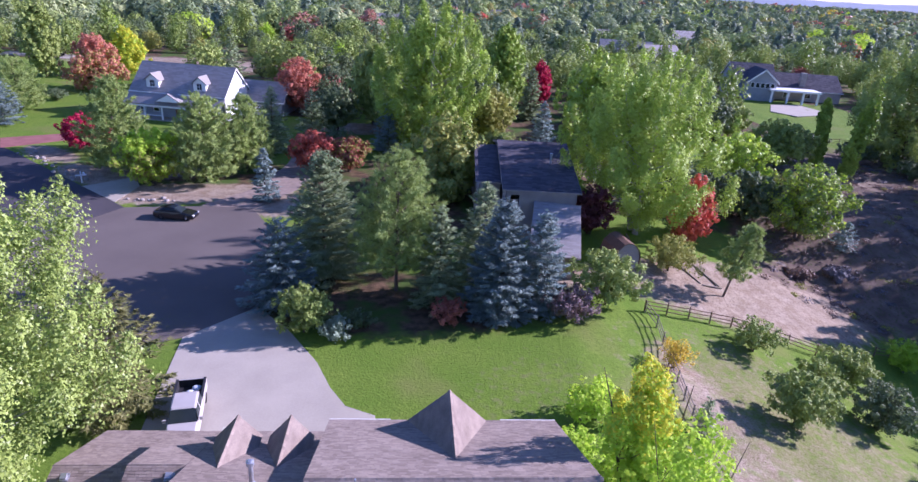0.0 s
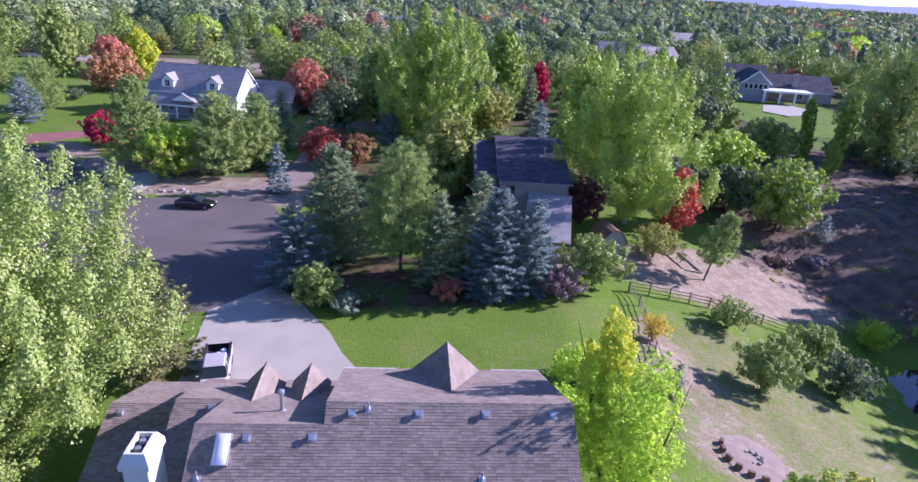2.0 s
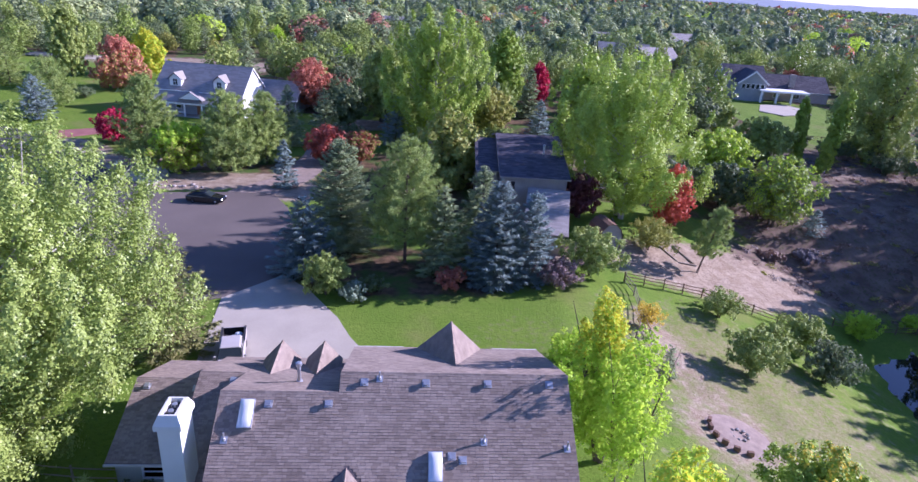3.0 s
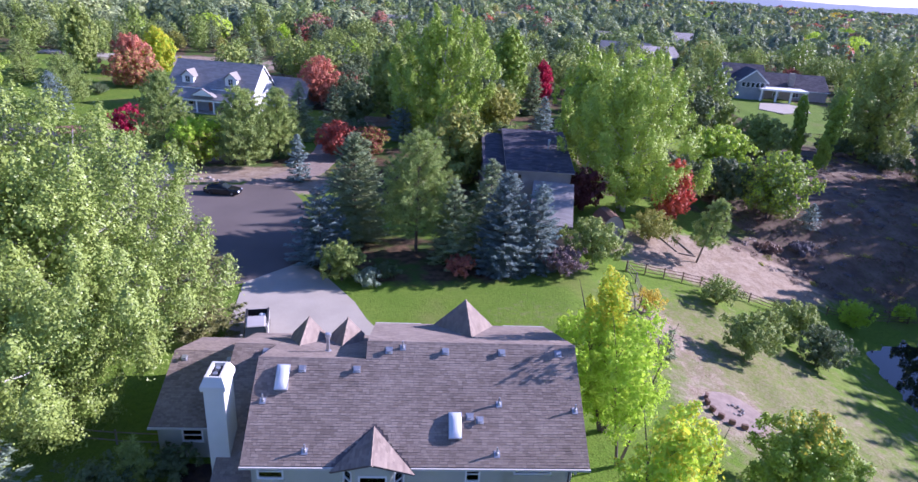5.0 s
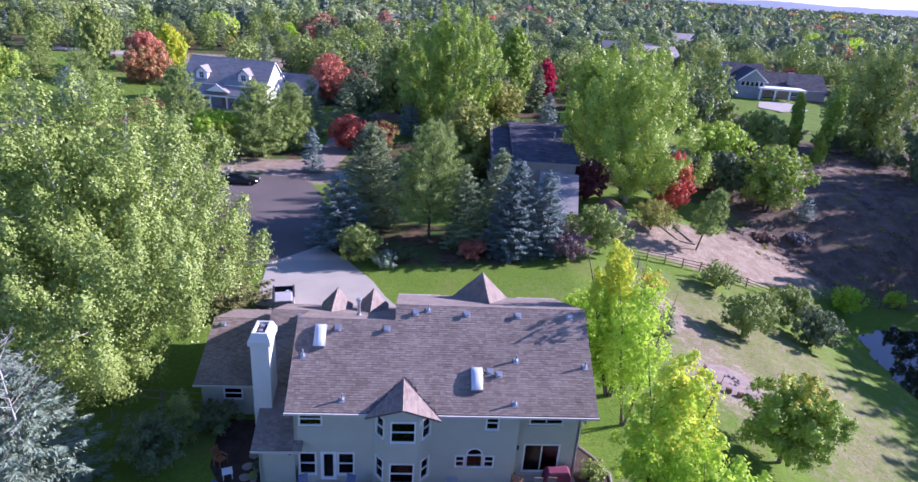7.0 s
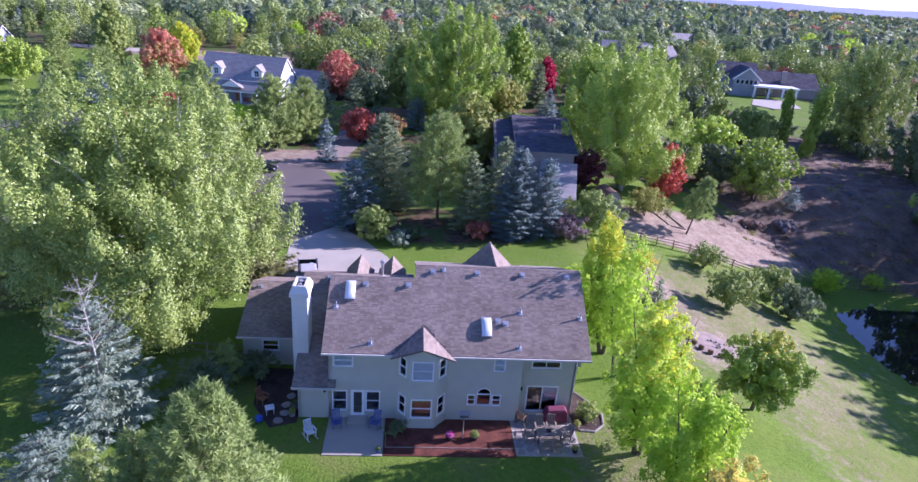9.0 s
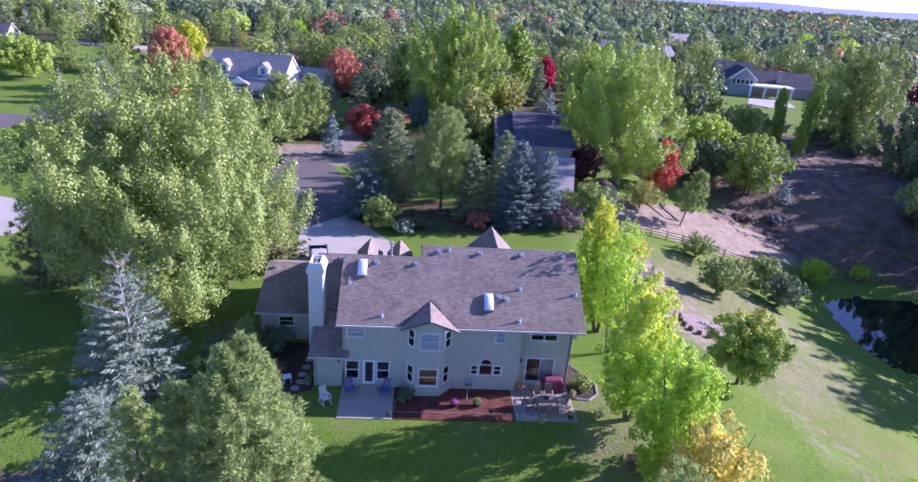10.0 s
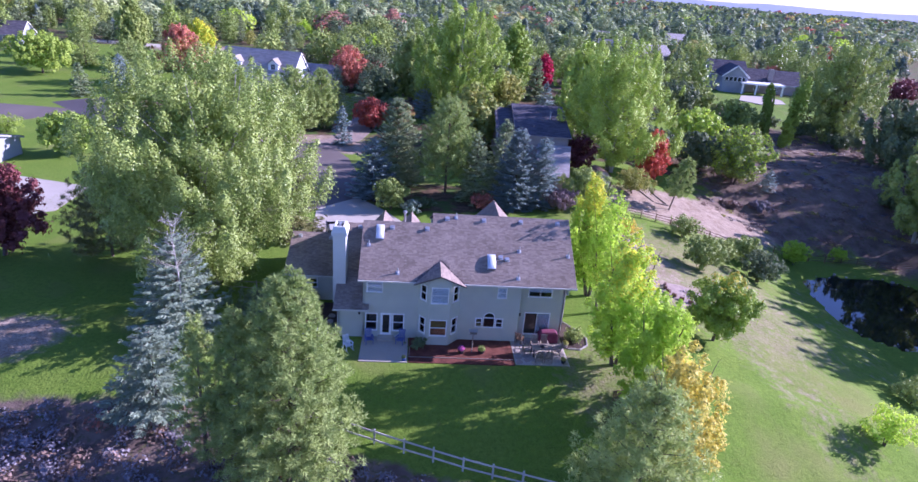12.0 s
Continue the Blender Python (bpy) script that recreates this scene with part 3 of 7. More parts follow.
def needle_crown(rng, h, r, low, kind="spruce", step=0.42, per=8, twig=0.5, dense=1.0):
    """Branch sprays in whorls: drooping for a spruce, tufted and looser for a pine."""
    cs, us, ns, ss = [], [], [], []
    branches = []
    z = low
    while z < h * 0.985:
        f = (z - low) / (h - low)
        prof = (1 - f) ** 0.64 * (0.85 + 0.15 * min(1, f * 6)) if kind == "spruce" else max(0.0, 1 - f ** 1.35) ** 0.8 * (0.80 + 0.20 * min(1, f * 4)) + 0.05
        n = max(4, int(per * (0.55 + 0.6 * prof)))
        a0 = rng.uniform(0, 6.28)
        for k in range(n):
            a = a0 + 6.283 * k / n + rng.normal() * 0.22
            ln = max(0.3, r * 1.12 * prof * rng.uniform(0.75, 1.12))
            zz = z + rng.normal() * step * 0.4
            rise = (-0.20 + 0.75 * f) if kind == "spruce" else (0.12 + 0.55 * f)
            curl = 0.22 if kind == "spruce" else 0.18
            d = np.array((np.cos(a), np.sin(a), 0.0))
            side = np.array((-np.sin(a), np.cos(a), 0.0))
            if kind == "pine":  # bushy shoots of radiating needles, with gaps between them
                shoots = max(2, int(ln / 0.55))
                s = np.linspace(0.42, 1.0, shoots) + rng.normal(size=shoots) * 0.05
                bend = side * (rng.choice((-1, 1), shoots) * rng.uniform(0.0, 0.34, shoots) * ln * (1.15 - s))[:, None]
                tuft = d * (s * ln)[:, None] + bend + np.array((0, 0, 1.0)) * (zz + rise * s * ln + curl * s * s * ln + rng.normal(size=shoots) * 0.10)[:, None]
                branches.append((zz, tuft[-1]))
                m = max(12, int(38 * dense))
                k = np.repeat(np.arange(shoots), m)
                u = rng.normal(size=(len(k), 3)) * 0.75 + d * 0.45 + np.array((0, 0, 0.42))
                u /= np.linalg.norm(u, axis=1, keepdims=True)
                bush = (0.24 + 0.10 * ln ** 0.5) * rng.uniform(0.7, 1.25, shoots)
                cs.append(tuft[k] + u * (bush[k] * rng.uniform(0.45, 1.0, len(k)))[:, None])
                us.append(u + rng.normal(size=u.shape) * 0.35)
                ns.append(rng.normal(size=u.shape) * 0.55 + d * 0.7 + np.array((0, 0, 0.8)))
                ss.append(twig * rng.uniform(0.6, 1.15, len(k)))
                continue
            m = max(3, int(dense * ln / 0.13))
            s = rng.uniform(0.12, 1.0, m) ** 0.8
            pos = d * (s * ln)[:, None] + np.array((0, 0, 1.0)) * (zz + rise * s * ln + (curl * s * s * ln))[:, None]
            branches.append((zz, pos[np.argmax(s)]))
            for rep in range(4):
                w = rng.choice((-1, 1), m)[:, None]
                wide = (0.42 * ln * (1.05 - s) + 0.12)[:, None] * rng.uniform(0.1, 1.0, m)[:, None]
                c = pos + side * w * wide * (1 if rep else 0.2)
                c[:, 2] -= 0.10 * wide[:, 0] + rng.uniform(0, 0.16, m)
                cs.append(c)
                us.append(d * 0.8 + side * w * rng.uniform(0.2, 1.0, m)[:, None] + rng.normal(size=(m, 3)) * 0.18 + np.array((0, 0, -0.12)))
                ns.append(np.array((0, 0, 0.9)) + d * 0.45 + rng.normal(size=(m, 3)) * 0.4)
                ss.append(np.full(m, twig * (0.75 + 0.25 * prof)) * rng.uniform(0.6, 1.25, m))
        z += step * (0.8 + 0.4 * rng.uniform()) * (1.0 if f < 0.75 else 0.7)
    c, u, nr, s = np.concatenate(cs), np.concatenate(us), np.concatenate(ns), np.concatenate(ss)[:, None]
    u /= np.linalg.norm(u, axis=1, keepdims=True)
    v = np.cross(nr, u)
    v /= np.linalg.norm(v, axis=1, keepdims=True)
    up = np.cross(u, v)
    w = 0.22 if kind == "spruce" else 0.16
    spray = np.stack([c - u * s * 0.5 - v * s * w * 0.6 - up * s * 0.04, c - u * s * 0.5 + v * s * w * 0.6 - up * s * 0.04, c + u * s * 0.5], 1).reshape(-1, 3)
    return spray, np.arange(len(c) * 3).reshape(-1, 3), branches


def conifer(name, h, r, mats, seed, low=0.3, kind="spruce", step=0.42, per=8, twig=0.5, lean=(0, 0), tr=None, dense=1.0):
    rng = np.random.default_rng(seed)
    t = thing(name, "", "tree")
    v, q, br = needle_crown(rng, h, r, low, kind, step, per, twig, dense)
    lean3 = np.array((lean[0], lean[1], 0.0))
    v = v + np.clip(v[:, 2:] / h, 0, 1) * lean3
    tr = tr or 0.012 * h + 0.03
    bm = bmesh.new()
    tube(bm, [Vector((lean[0] * max(z, 0) / h, lean[1] * max(z, 0) / h, z)) for z in (-0.3, 0.1, h * 0.5, h * 0.97)], [tr * 1.3, tr, tr * 0.55, 0.012], 8)
    for z, tip in br[::3]:
        e = tip + lean3 * np.clip(tip[2] / h, 0, 1)
        b = Vector((lean[0] * z / h, lean[1] * z / h, z))
        tube(bm, [b, Vector(e)], [tr * 0.22, 0.01], 4, False)
    part("trunk", bm, M["bark"], t)
    crown = new("crown", mesh_np("crown", v, q, M[mats]))
    crown.parent = t
    return t


def shrub(name, h, r, mats, seed, n=1600, size=0.22, clumps=18, tr=0.05):
    t = broad_tree(name, h, r, h * 0.12, mats, seed, int(n * 1.7), size * 0.68, "round", clumps, tr, 3)
    return tagged(t, "", "shrub")


def place(t, x, y, label="", turn=0.0, scale=1.0, sink=0.05):
    t.matrix_basis = Matrix.LocRotScale((x, y, ground(x, y) - sink), Euler((0, 0, turn)), (scale,) * 3)
    return tagged(t, label)


# the tall cottonwood clump beside the house
place(broad_tree("cottonwood_tree", 22.0, 8.5, 2.2, "cottonwood", 11, 260000, 0.135, "lobed", 900, 0.34, 4, lean=(-0.5, 0.1), bark="bark_pale"), -14.2, 9.7, "tall green cottonwood with pale trunks beside the house")
# row of conifers beyond the lawn
place(conifer("blue_spruce", 8.3, 3.6, "spruce_blue", 21, dense=1.25), -1.4, 36.0, "blue spruce with drooping branches by the road")
place(conifer("spruce_tree", 12.6, 4.4, "spruce", 22, step=0.38, per=11, twig=0.42, dense=1.5), 1.6, 42.5, "tall dark green spruce in a row")
place(conifer("pine_tree", 13.2, 4.1, "pine", 23, 2.6, "pine", 0.50, 10, 0.40), 8.7, 39.3, "grey-green pine with open lower trunk")
place(conifer("spruce_tree", 9.4, 3.0, "spruce", 24), 12.6, 37.0, "narrow dark green spruce in a row")
place(conifer("blue_spruce", 11.0, 3.6, "spruce_blue", 25, step=0.36, per=12, twig=0.42, dense=1.5), 17.9, 35.0, "broad blue spruce at the lawn's edge")
place(conifer("blue_spruce", 9.7, 2.9, "spruce_blue", 26, step=0.36, per=10, twig=0.42, dense=1.5), 21.6, 36.0, "tall blue spruce at the lawn's edge")
place(conifer("spruce_tree", 11.2, 3.4, "spruce", 27, dense=1.25), 16.6, 39.0, "dark green spruce behind blue spruces")
place(conifer("spruce_tree", 9.9, 4.0, "spruce_green", 28, 0.3, step=0.62, per=8, twig=0.5), -9.4, 21.4, "shaggy green spruce beside the driveway")
# near trees behind the camera's end
place(conifer("pine_tree", 15.0, 3.7, "pine", 29, 0.8, "pine", 0.40, 12, 0.34), -2.7, -14.4, "dense green pine with long needles by the fence")
place(conifer("pine_tree", 12.1, 2.1, "pine", 30, 1.2, "pine", 0.45, 8, 0.34), -5.9, -13.7, "narrow dark green pine beside a larger pine")
place(conifer("pine_tree", 11.0, 1.7, "pine", 39, 2.0, "pine", 0.50, 7, 0.34), -8.4, -13.0, "slim pale green pine before silver spruces")
place(conifer("pine_tree", 9.4, 3.6, "spruce_green", 40, 0.6, "pine", 0.55, 9, 0.40), -25.6, 13.6, "dark green pine beside a tall cottonwood")
place(conifer("blue_spruce", 8.8, 3.7, "silver", 31, 0.3, step=0.36, per=10, twig=0.38, dense=1.3), -14.0, -0.6, "silvery blue spruce under a dead-tipped top")
place(conifer("blue_spruce", 6.4, 3.4, "silver", 32, 0.2, step=0.32, per=10, twig=0.36, dense=1.3), -13.0, -8.7, "low dense silver-blue spruce")
place(conifer("pine_tree", 12.4, 3.6, "pine", 33, 1.0, "pine", 0.42, 11, 0.34), 17.4, -19.0, "dark green pine by the fence")
place(broad_tree("ash_tree", 13.0, 2.2, 1.2, "lime", 34, 24000, 0.155, "egg", 150, 0.16, 2, lean=(-1.2, 0), extra=("lemon", 0.6, 0.68, 1.1)), 21.8, 9.0, "lime-yellow ash turning in autumn beside the house")
place(broad_tree("ash_tree", 12.2, 2.7, 1.0, "lime", 38, 22000, 0.155, "egg", 120, 0.15, 2, extra=("lemon", 0.35, 0.6, 1.1)), 20.9, -3.2, "lime-yellow ash by the house corner")
place(broad_tree("ash_tree", 10.6, 2.6, 0.8, "lime", 35, 22000, 0.155, "egg", 130, 0.15, 2), 22.0, -8.2, "bright lime-green ash by the lawn")
place(broad_tree("ash_tree", 10.8, 3.1, 0.8, "straw", 36, 23000, 0.155, "egg", 130, 0.15, 2, extra=("olive", 0.2, 0.0, 1.1)), 22.0, -12.8, "gold and olive ash turning in autumn")
place(broad_tree("walnut_tree", 7.3, 3.1, 0.8, "poplar", 37, 26000, 0.15, "round", 120, 0.15, 1, extra=("gold", 0.55, 0.88, 1.1)), 32.9, 3.8, "round green tree with a golden top")
for i, (x, y, h, r) in enumerate(((89.5, 16.0, 23.0, 6.8), (92.0, 27.0, 21.0, 6.6), (96.0, 37.0, 17.0, 6.0), (86.0, 3.0, 15.0, 5.6))):
    place(broad_tree("cottonwood_tree", h, r, 1.4, "poplar", 141 + i, 13000, 0.46, "lobed", 190, 0.28, 2), x, y, "tall green cottonwood beside the pond")
place(broad_tree("ash_tree", 12.6, 2.0, 3.2, "lime", 151, 5000, 0.18, "egg", 60, 0.10, 2), 21.9, 5.6, "thin half-bare ash between fuller ashes")


# ---- building helpers ----
def rect_roof(parent, name, a, b, c, d, material, thick=0.16, label="", tabs=True, expo=0.142, tab=0.30, seed=1, skip=None, trim=None):
    """A roof plane: deck slab on eave a-b and ridge c-d (d above a), with courses of shingle tabs as one part."""
    rng = random.Random(seed)
    a, b, c, d = (Vector(p) for p in (a, b, c, d))
    deck = part(name, slab(bmesh.new(), [a, b, c, d], thick), M["roof_under"] if material == "shingle" else M[material], parent, label)
    if not tabs:
        return deck
    n = (b - a).cross(d - a).normalized()
    n = -n if n.z < 0 else n
    rows = int((d - a).length / expo)
    vs, fs = [], []
    for r in range(rows):
        f0, f1 = r / rows, min(1.0, (r + 1.25) / rows)
        l0, r0, l1, r1 = a.lerp(d, f0), b.lerp(c, f0), a.lerp(d, f1), b.lerp(c, f1)
        length = (r0 - l0).length
        u = -rng.uniform(0, tab)
        while u < length:
            w = tab * rng.uniform(0.55, 1.35)
            s0, s1 = max(0.0, u) / length, min(length, u + w) / length
            u += w
            if s1 - s0 < 0.0005:
                continue
            mid = l0.lerp(r0, (s0 + s1) / 2)
            if skip and skip(mid):
                continue
            lift = 0.012 + rng.uniform(0, 0.012)
            g = 0.006 / length
            p = [l0.lerp(r0, s0 + g) + n * 0.004, l0.lerp(r0, s1 - g) + n * 0.004, l1.lerp(r1, s1 - g) + n * 0.004, l1.lerp(r1, s0 + g) + n * 0.004]
            q = [p[0] + n * lift, p[1] + n * lift, p[2] + n * 0.002, p[3] + n * 0.002]
            i = len(vs)
            vs += [tuple(x) for x in (p[0], p[1], q[0], q[1], q[2], q[3])]
            fs += [(i + 2, i + 3, i + 4, i + 5), (i, i + 1, i + 3, i + 2)]
    ob = new("shingles", mesh_np("shingles", vs, fs, M[material]))
    ob.parent = parent
    tagged(ob, kind="stuff")
    return deck


def caps(parent, p, q, material, width=0.24, seed=5):
    """Ridge cap pieces along a line."""
    rng = random.Random(seed)
    p, q = Vector(p), Vector(q)
    d = (q - p).normalized()
    side = d.cross(Vector((0, 0, 1))).normalized()
    bm = bmesh.new()
    n = max(1, int((q - p).length / 0.2))
    for i in range(n):
        c0, c1 = p.lerp(q, i / n), p.lerp(q, (i + 1.15) / n)
        h = 0.035 + rng.uniform(0, 0.012)
        v = [bm.verts.new(x) for x in (c0 - side * width / 2 - Vector((0, 0, 0.07)), c0 + Vector((0, 0, h)), c0 + side * width / 2 - Vector((0, 0, 0.07)),
                                       c1 - side * width / 2 - Vector((0, 0, 0.075)), c1 + Vector((0, 0, h - 0.015)), c1 + side * width / 2 - Vector((0, 0, 0.075)))]
        for f in ((0, 1, 4, 3), (1, 2, 5, 4), (0, 2, 1)):
            bm.faces.new([v[k] for k in f])
    return tagged(part("ridge_capping", bm, M[material], parent), kind="stuff")


def wall_panel(parent, m, length, z0, z1, holes, material, th=0.2, name="wall", label=""):
    """A wall along local x from 0 to length, its outer face at y=0, its thickness towards +y, pierced by holes (u0, u1, z0, z1)."""
    us = sorted({0.0, length, *[h[i] for h in holes for i in (0, 1)]})
    zs = sorted({z0, z1, *[h[i] for h in holes for i in (2, 3)]})
    solid = {}
    for i, (ua, ub) in enumerate(zip(us, us[1:])):
        for j, (za, zb) in enumerate(zip(zs, zs[1:])):
            cu, cz = (ua + ub) / 2, (za + zb) / 2
            solid[i, j] = not any(h[0] < cu < h[1] and h[2] < cz < h[3] for h in holes)
    bm = bmesh.new()
    cache = {}

    def vert(i, j, back):
        key = (i, j, back)
        if key not in cache:
            cache[key] = bm.verts.new(m @ Vector((us[i], th if back else 0.0, zs[j])))
        return cache[key]

    for (i, j), s in solid.items():
        if not s:
            continue
        bm.faces.new([vert(i, j, 0), vert(i + 1, j, 0), vert(i + 1, j + 1, 0), vert(i, j + 1, 0)])
        bm.faces.new([vert(i, j, 1), vert(i, j + 1, 1), vert(i + 1, j + 1, 1), vert(i + 1, j, 1)])
        for di, dj, e in ((-1, 0, ((i, j), (i, j + 1))), (1, 0, ((i + 1, j + 1), (i + 1, j))), (0, -1, ((i + 1, j), (i, j))), (0, 1, ((i, j + 1), (i + 1, j + 1)))):
            if not solid.get((i + di, j + dj), False):
                (p, q), (r, s2) = e
                bm.faces.new([vert(p, q, 0), vert(r, s2, 0), vert(r, s2, 1), vert(p, q, 1)])
    return part(name, bm, M[material], parent, label)


def ring(bm, m, u0, u1, z0, z1, w, y0, y1):
    for a, b, c, d in ((u0, u1, z0, z0 + w), (u0, u1, z1 - w, z1), (u0, u0 + w, z0 + w, z1 - w), (u1 - w, u1, z0 + w, z1 - w)):
        box(bm, a, b, y0, y1, c, d, m)


def window(parent, m, u0, u1, z0, z1, bars=("h",), blind=0.0, blind_mat="blind", trim="white", sill=True, name="window", deep=0.05):
    """Frame, panes, sill and a blind behind the glass, in a hole of a wall panel with the pose m."""
    w = 0.09
    bm = bmesh.new()
    ring(bm, m, u0, u1, z0, z1, w, -0.035, 0.09)
    um, zm = (u0 + u1) / 2, (z0 + z1) / 2
    cells = [(u0 + w, u1 - w, z0 + w, z1 - w)]
    if "h" in bars:
        box(bm, u0 + w, u1 - w, 0.0, 0.06, zm - 0.03, zm + 0.03, m)
        cells = [(a, b, lo, hi) for a, b, c, d in cells for lo, hi in ((c, zm - 0.03), (zm + 0.03, d))]
    if "v" in bars:
        box(bm, um - 0.03, um + 0.03, 0.0, 0.06, z0 + w, z1 - w, m)
        cells = [(lo, hi, c, d) for a, b, c, d in cells for lo, hi in ((a, um - 0.03), (um + 0.03, b))]
    fr = part(name, bm, M[trim], parent)
    for a, b, c, d in cells:
        ob = part("pane", box(bmesh.new(), a, b, deep - 0.01, deep + 0.002, c, d, m), M["glass"], fr)
        ob.visible_shadow = False
    if sill:
        part("sill", box(bmesh.new(), u0 - 0.06, u1 + 0.06, -0.09, -0.002, z0 - 0.09, z0 - 0.004, m), M["stucco" if trim == "white" else trim], fr)
    if blind:
        bm = bmesh.new()
        z = z1 - w
        while z > z1 - w - blind * (z1 - z0 - 2 * w):
            box(bm, u0 + w, u1 - w, deep + 0.05, deep + 0.06, z - 0.055, z - 0.004, m)
            z -= 0.055
        part("blind", bm, M[blind_mat], fr)
    return fr


def along(x0, y0, x1, y1):
    """Pose of a wall panel that runs from one corner to the next, seen from its outer side with the first on the left."""
    return Matrix.Translation((x0, y0, 0)) @ Matrix.Rotation(math.atan2(y1 - y0, x1 - x0), 4, "Z")


# ---- main house ----
house = thing("house", "two-storey grey-beige stucco house with brown shingle roof", "house")


def main_house():
    st = "stucco"
    # rear wall, first stretch
    m = along(0.35, 0, 13.15, 0)
    o = 0.35
    holes = [(0.64 - o, 1.98 - o, 4.19, 5.14), (0.57 - o, 1.60 - o, 0.63, 2.30), (1.83 - o, 2.76 - o, 0.28, 2.34), (2.81 - o, 3.81 - o, 0.63, 2.30), (4.95 - o, 8.25 - o, 0.3, 5.3),
             (9.72 - o, 10.32 - o, 1.28, 2.20), (10.37 - o, 11.37 - o, 1.28, 2.75), (11.42 - o, 12.08 - o, 1.28, 2.20), (11.36 - o, 12.16 - o, 4.07, 5.08)]
    wall_panel(house, m, 12.8, -0.2, 5.46, holes, st)
    window(house, m, *holes[0], blind=1.0)
    window(house, m, *holes[1], blind=0.0)
    window(house, m, *holes[3], blind=0.0)
    window(house, m, *holes[5], ("h",), sill=False)
    window(house, m, *holes[7], ("h",), sill=False)
    window(house, m, *holes[8], blind=1.0)
    # arched middle light
    u0, u1 = holes[6][0], holes[6][1]
    fr = bmesh.new()
    ring(fr, m, u0, u1, 1.28, 2.24, 0.06, -0.035, 0.09)
    um, rad = (u0 + u1) / 2, 0.5
    arc = [math.pi * k / 14 for k in range(15)]
    for r0, r1, y0, y1 in ((rad - 0.07, rad, -0.035, 0.09),):
        for a, b in zip(arc, arc[1:]):
            pts = [(um + r * math.cos(t), y, 2.24 + r * math.sin(t)) for y in (y0, y1) for r, t in ((r0, a), (r1, a), (r1, b), (r0, b))]
            v = [fr.verts.new(m @ Vector(p)) for p in pts]
            for f in ((0, 1, 2, 3), (7, 6, 5, 4), (0, 3, 7, 4), (1, 5, 6, 2)):
                fr.faces.new([v[i] for i in f])
    arch = part("window", fr, M["white"], house, "arched white-framed window")
    gl = bmesh.new()
    v = [gl.verts.new(m @ Vector((um + (rad - 0.06) * math.cos(t), 0.05, 2.24 + (rad - 0.06) * math.sin(t)))) for t in arc]
    gl.faces.new(v)
    part("pane", gl, M["glass"], arch).visible_shadow = False
    part("pane", box(bmesh.new(), u0 + 0.06, u1 - 0.06, 0.045, 0.055, 1.34, 2.18, m), M["glass"], arch).visible_shadow = False
    part("sill", box(bmesh.new(), 9.62 - o, 12.18 - o, -0.10, -0.002, 1.18, 1.275, m), M[st], arch)
    sp = bmesh.new()
    for s in (-1, 1):
        for a, b in zip(arc[:8], arc[1:8]):
            pts = [(um + s * rad * math.cos(t), y, 2.24 + (rad * math.sin(t) if k else 0.51)) for y in (0.0, 0.2) for t, k in ((a, 1), (b, 1), (b, 0), (a, 0))]
            v = [sp.verts.new(m @ Vector(p)) for p in pts]
            for f in ((0, 1, 2, 3), (7, 6, 5, 4), (0, 4, 5, 1)):
                sp.faces.new([v[i] for i in f])
    part("spandrel", sp, M[st], house)
    # glazed back door with its lamp and step
    d = bmesh.new()
    ring(d, m, holes[2][0], holes[2][1], 0.28, 2.34, 0.06, -0.03, 0.1)
    ring(d, m, holes[2][0] + 0.06, holes[2][1] - 0.06, 0.32, 2.28, 0.13, 0.01, 0.06)
    door = part("door", d, M["white"], house, "white glazed back door")
    part("pane", box(bmesh.new(), holes[2][0] + 0.19, holes[2][1] - 0.19, 0.03, 0.04, 0.45, 2.15, m), M["glass"], door).visible_shadow = False
    part("door_handle", tube(bmesh.new(), [m @ Vector((holes[2][1] - 0.13, -0.06, z)) for z in (1.2, 1.34)], [0.015, 0.015], 6), M["metal_dark"], door)
    part("step", box(bmesh.new(), 1.65, 2.95, -0.75, -0.005, 0.0, 0.24), M["concrete"], house)
    # bay, lower and upper storey in three faces
    for (x0, y0, x1, y1), side in (((4.85, 0, 5.72, -1.0), 1), ((5.72, -1.0, 7.46, -1.0), 0), ((7.46, -1.0, 8.35, 0), 1)):
        mm = along(x0, y0, x1, y1)
        ln = math.hypot(x1 - x0, y1 - y0)
        g = 0.28 if side else 0.15
        hs = [(g, ln - g, 0.88, 2.42), (g, ln - g, 3.88, 5.36)]
        wall_panel(house, mm, ln, -0.2, 5.6, hs, st, 0.16, "bay_wall")
        window(house, mm, *hs[0], blind=0.0)
        window(house, mm, *hs[1], blind=0.6 if side else 1.0)
    part("curtain", box(bmesh.new(), 5.8, 7.4, -0.66, -0.62, 0.7, 2.4), M["wood_warm"], house, "warm wooden screen behind the bay window")
    gb = bmesh.new()
    v = [gb.verts.new(p) for p in ((5.0, -0.75, 5.5), (5.72, -1.0, 5.601), (7.46, -1.0, 5.601), (8.2, -0.8, 5.5), (6.55, -1.02, 6.5))]
    gb.faces.new((v[0], v[1], v[4])), gb.faces.new((v[1], v[2], v[4])), gb.faces.new((v[2], v[3], v[4]))
    part("bay_gable", gb, M[st], house)
    # recessed stretch with sliding door
    m2 = along(13.15, 0.7, 17.3, 0.7)
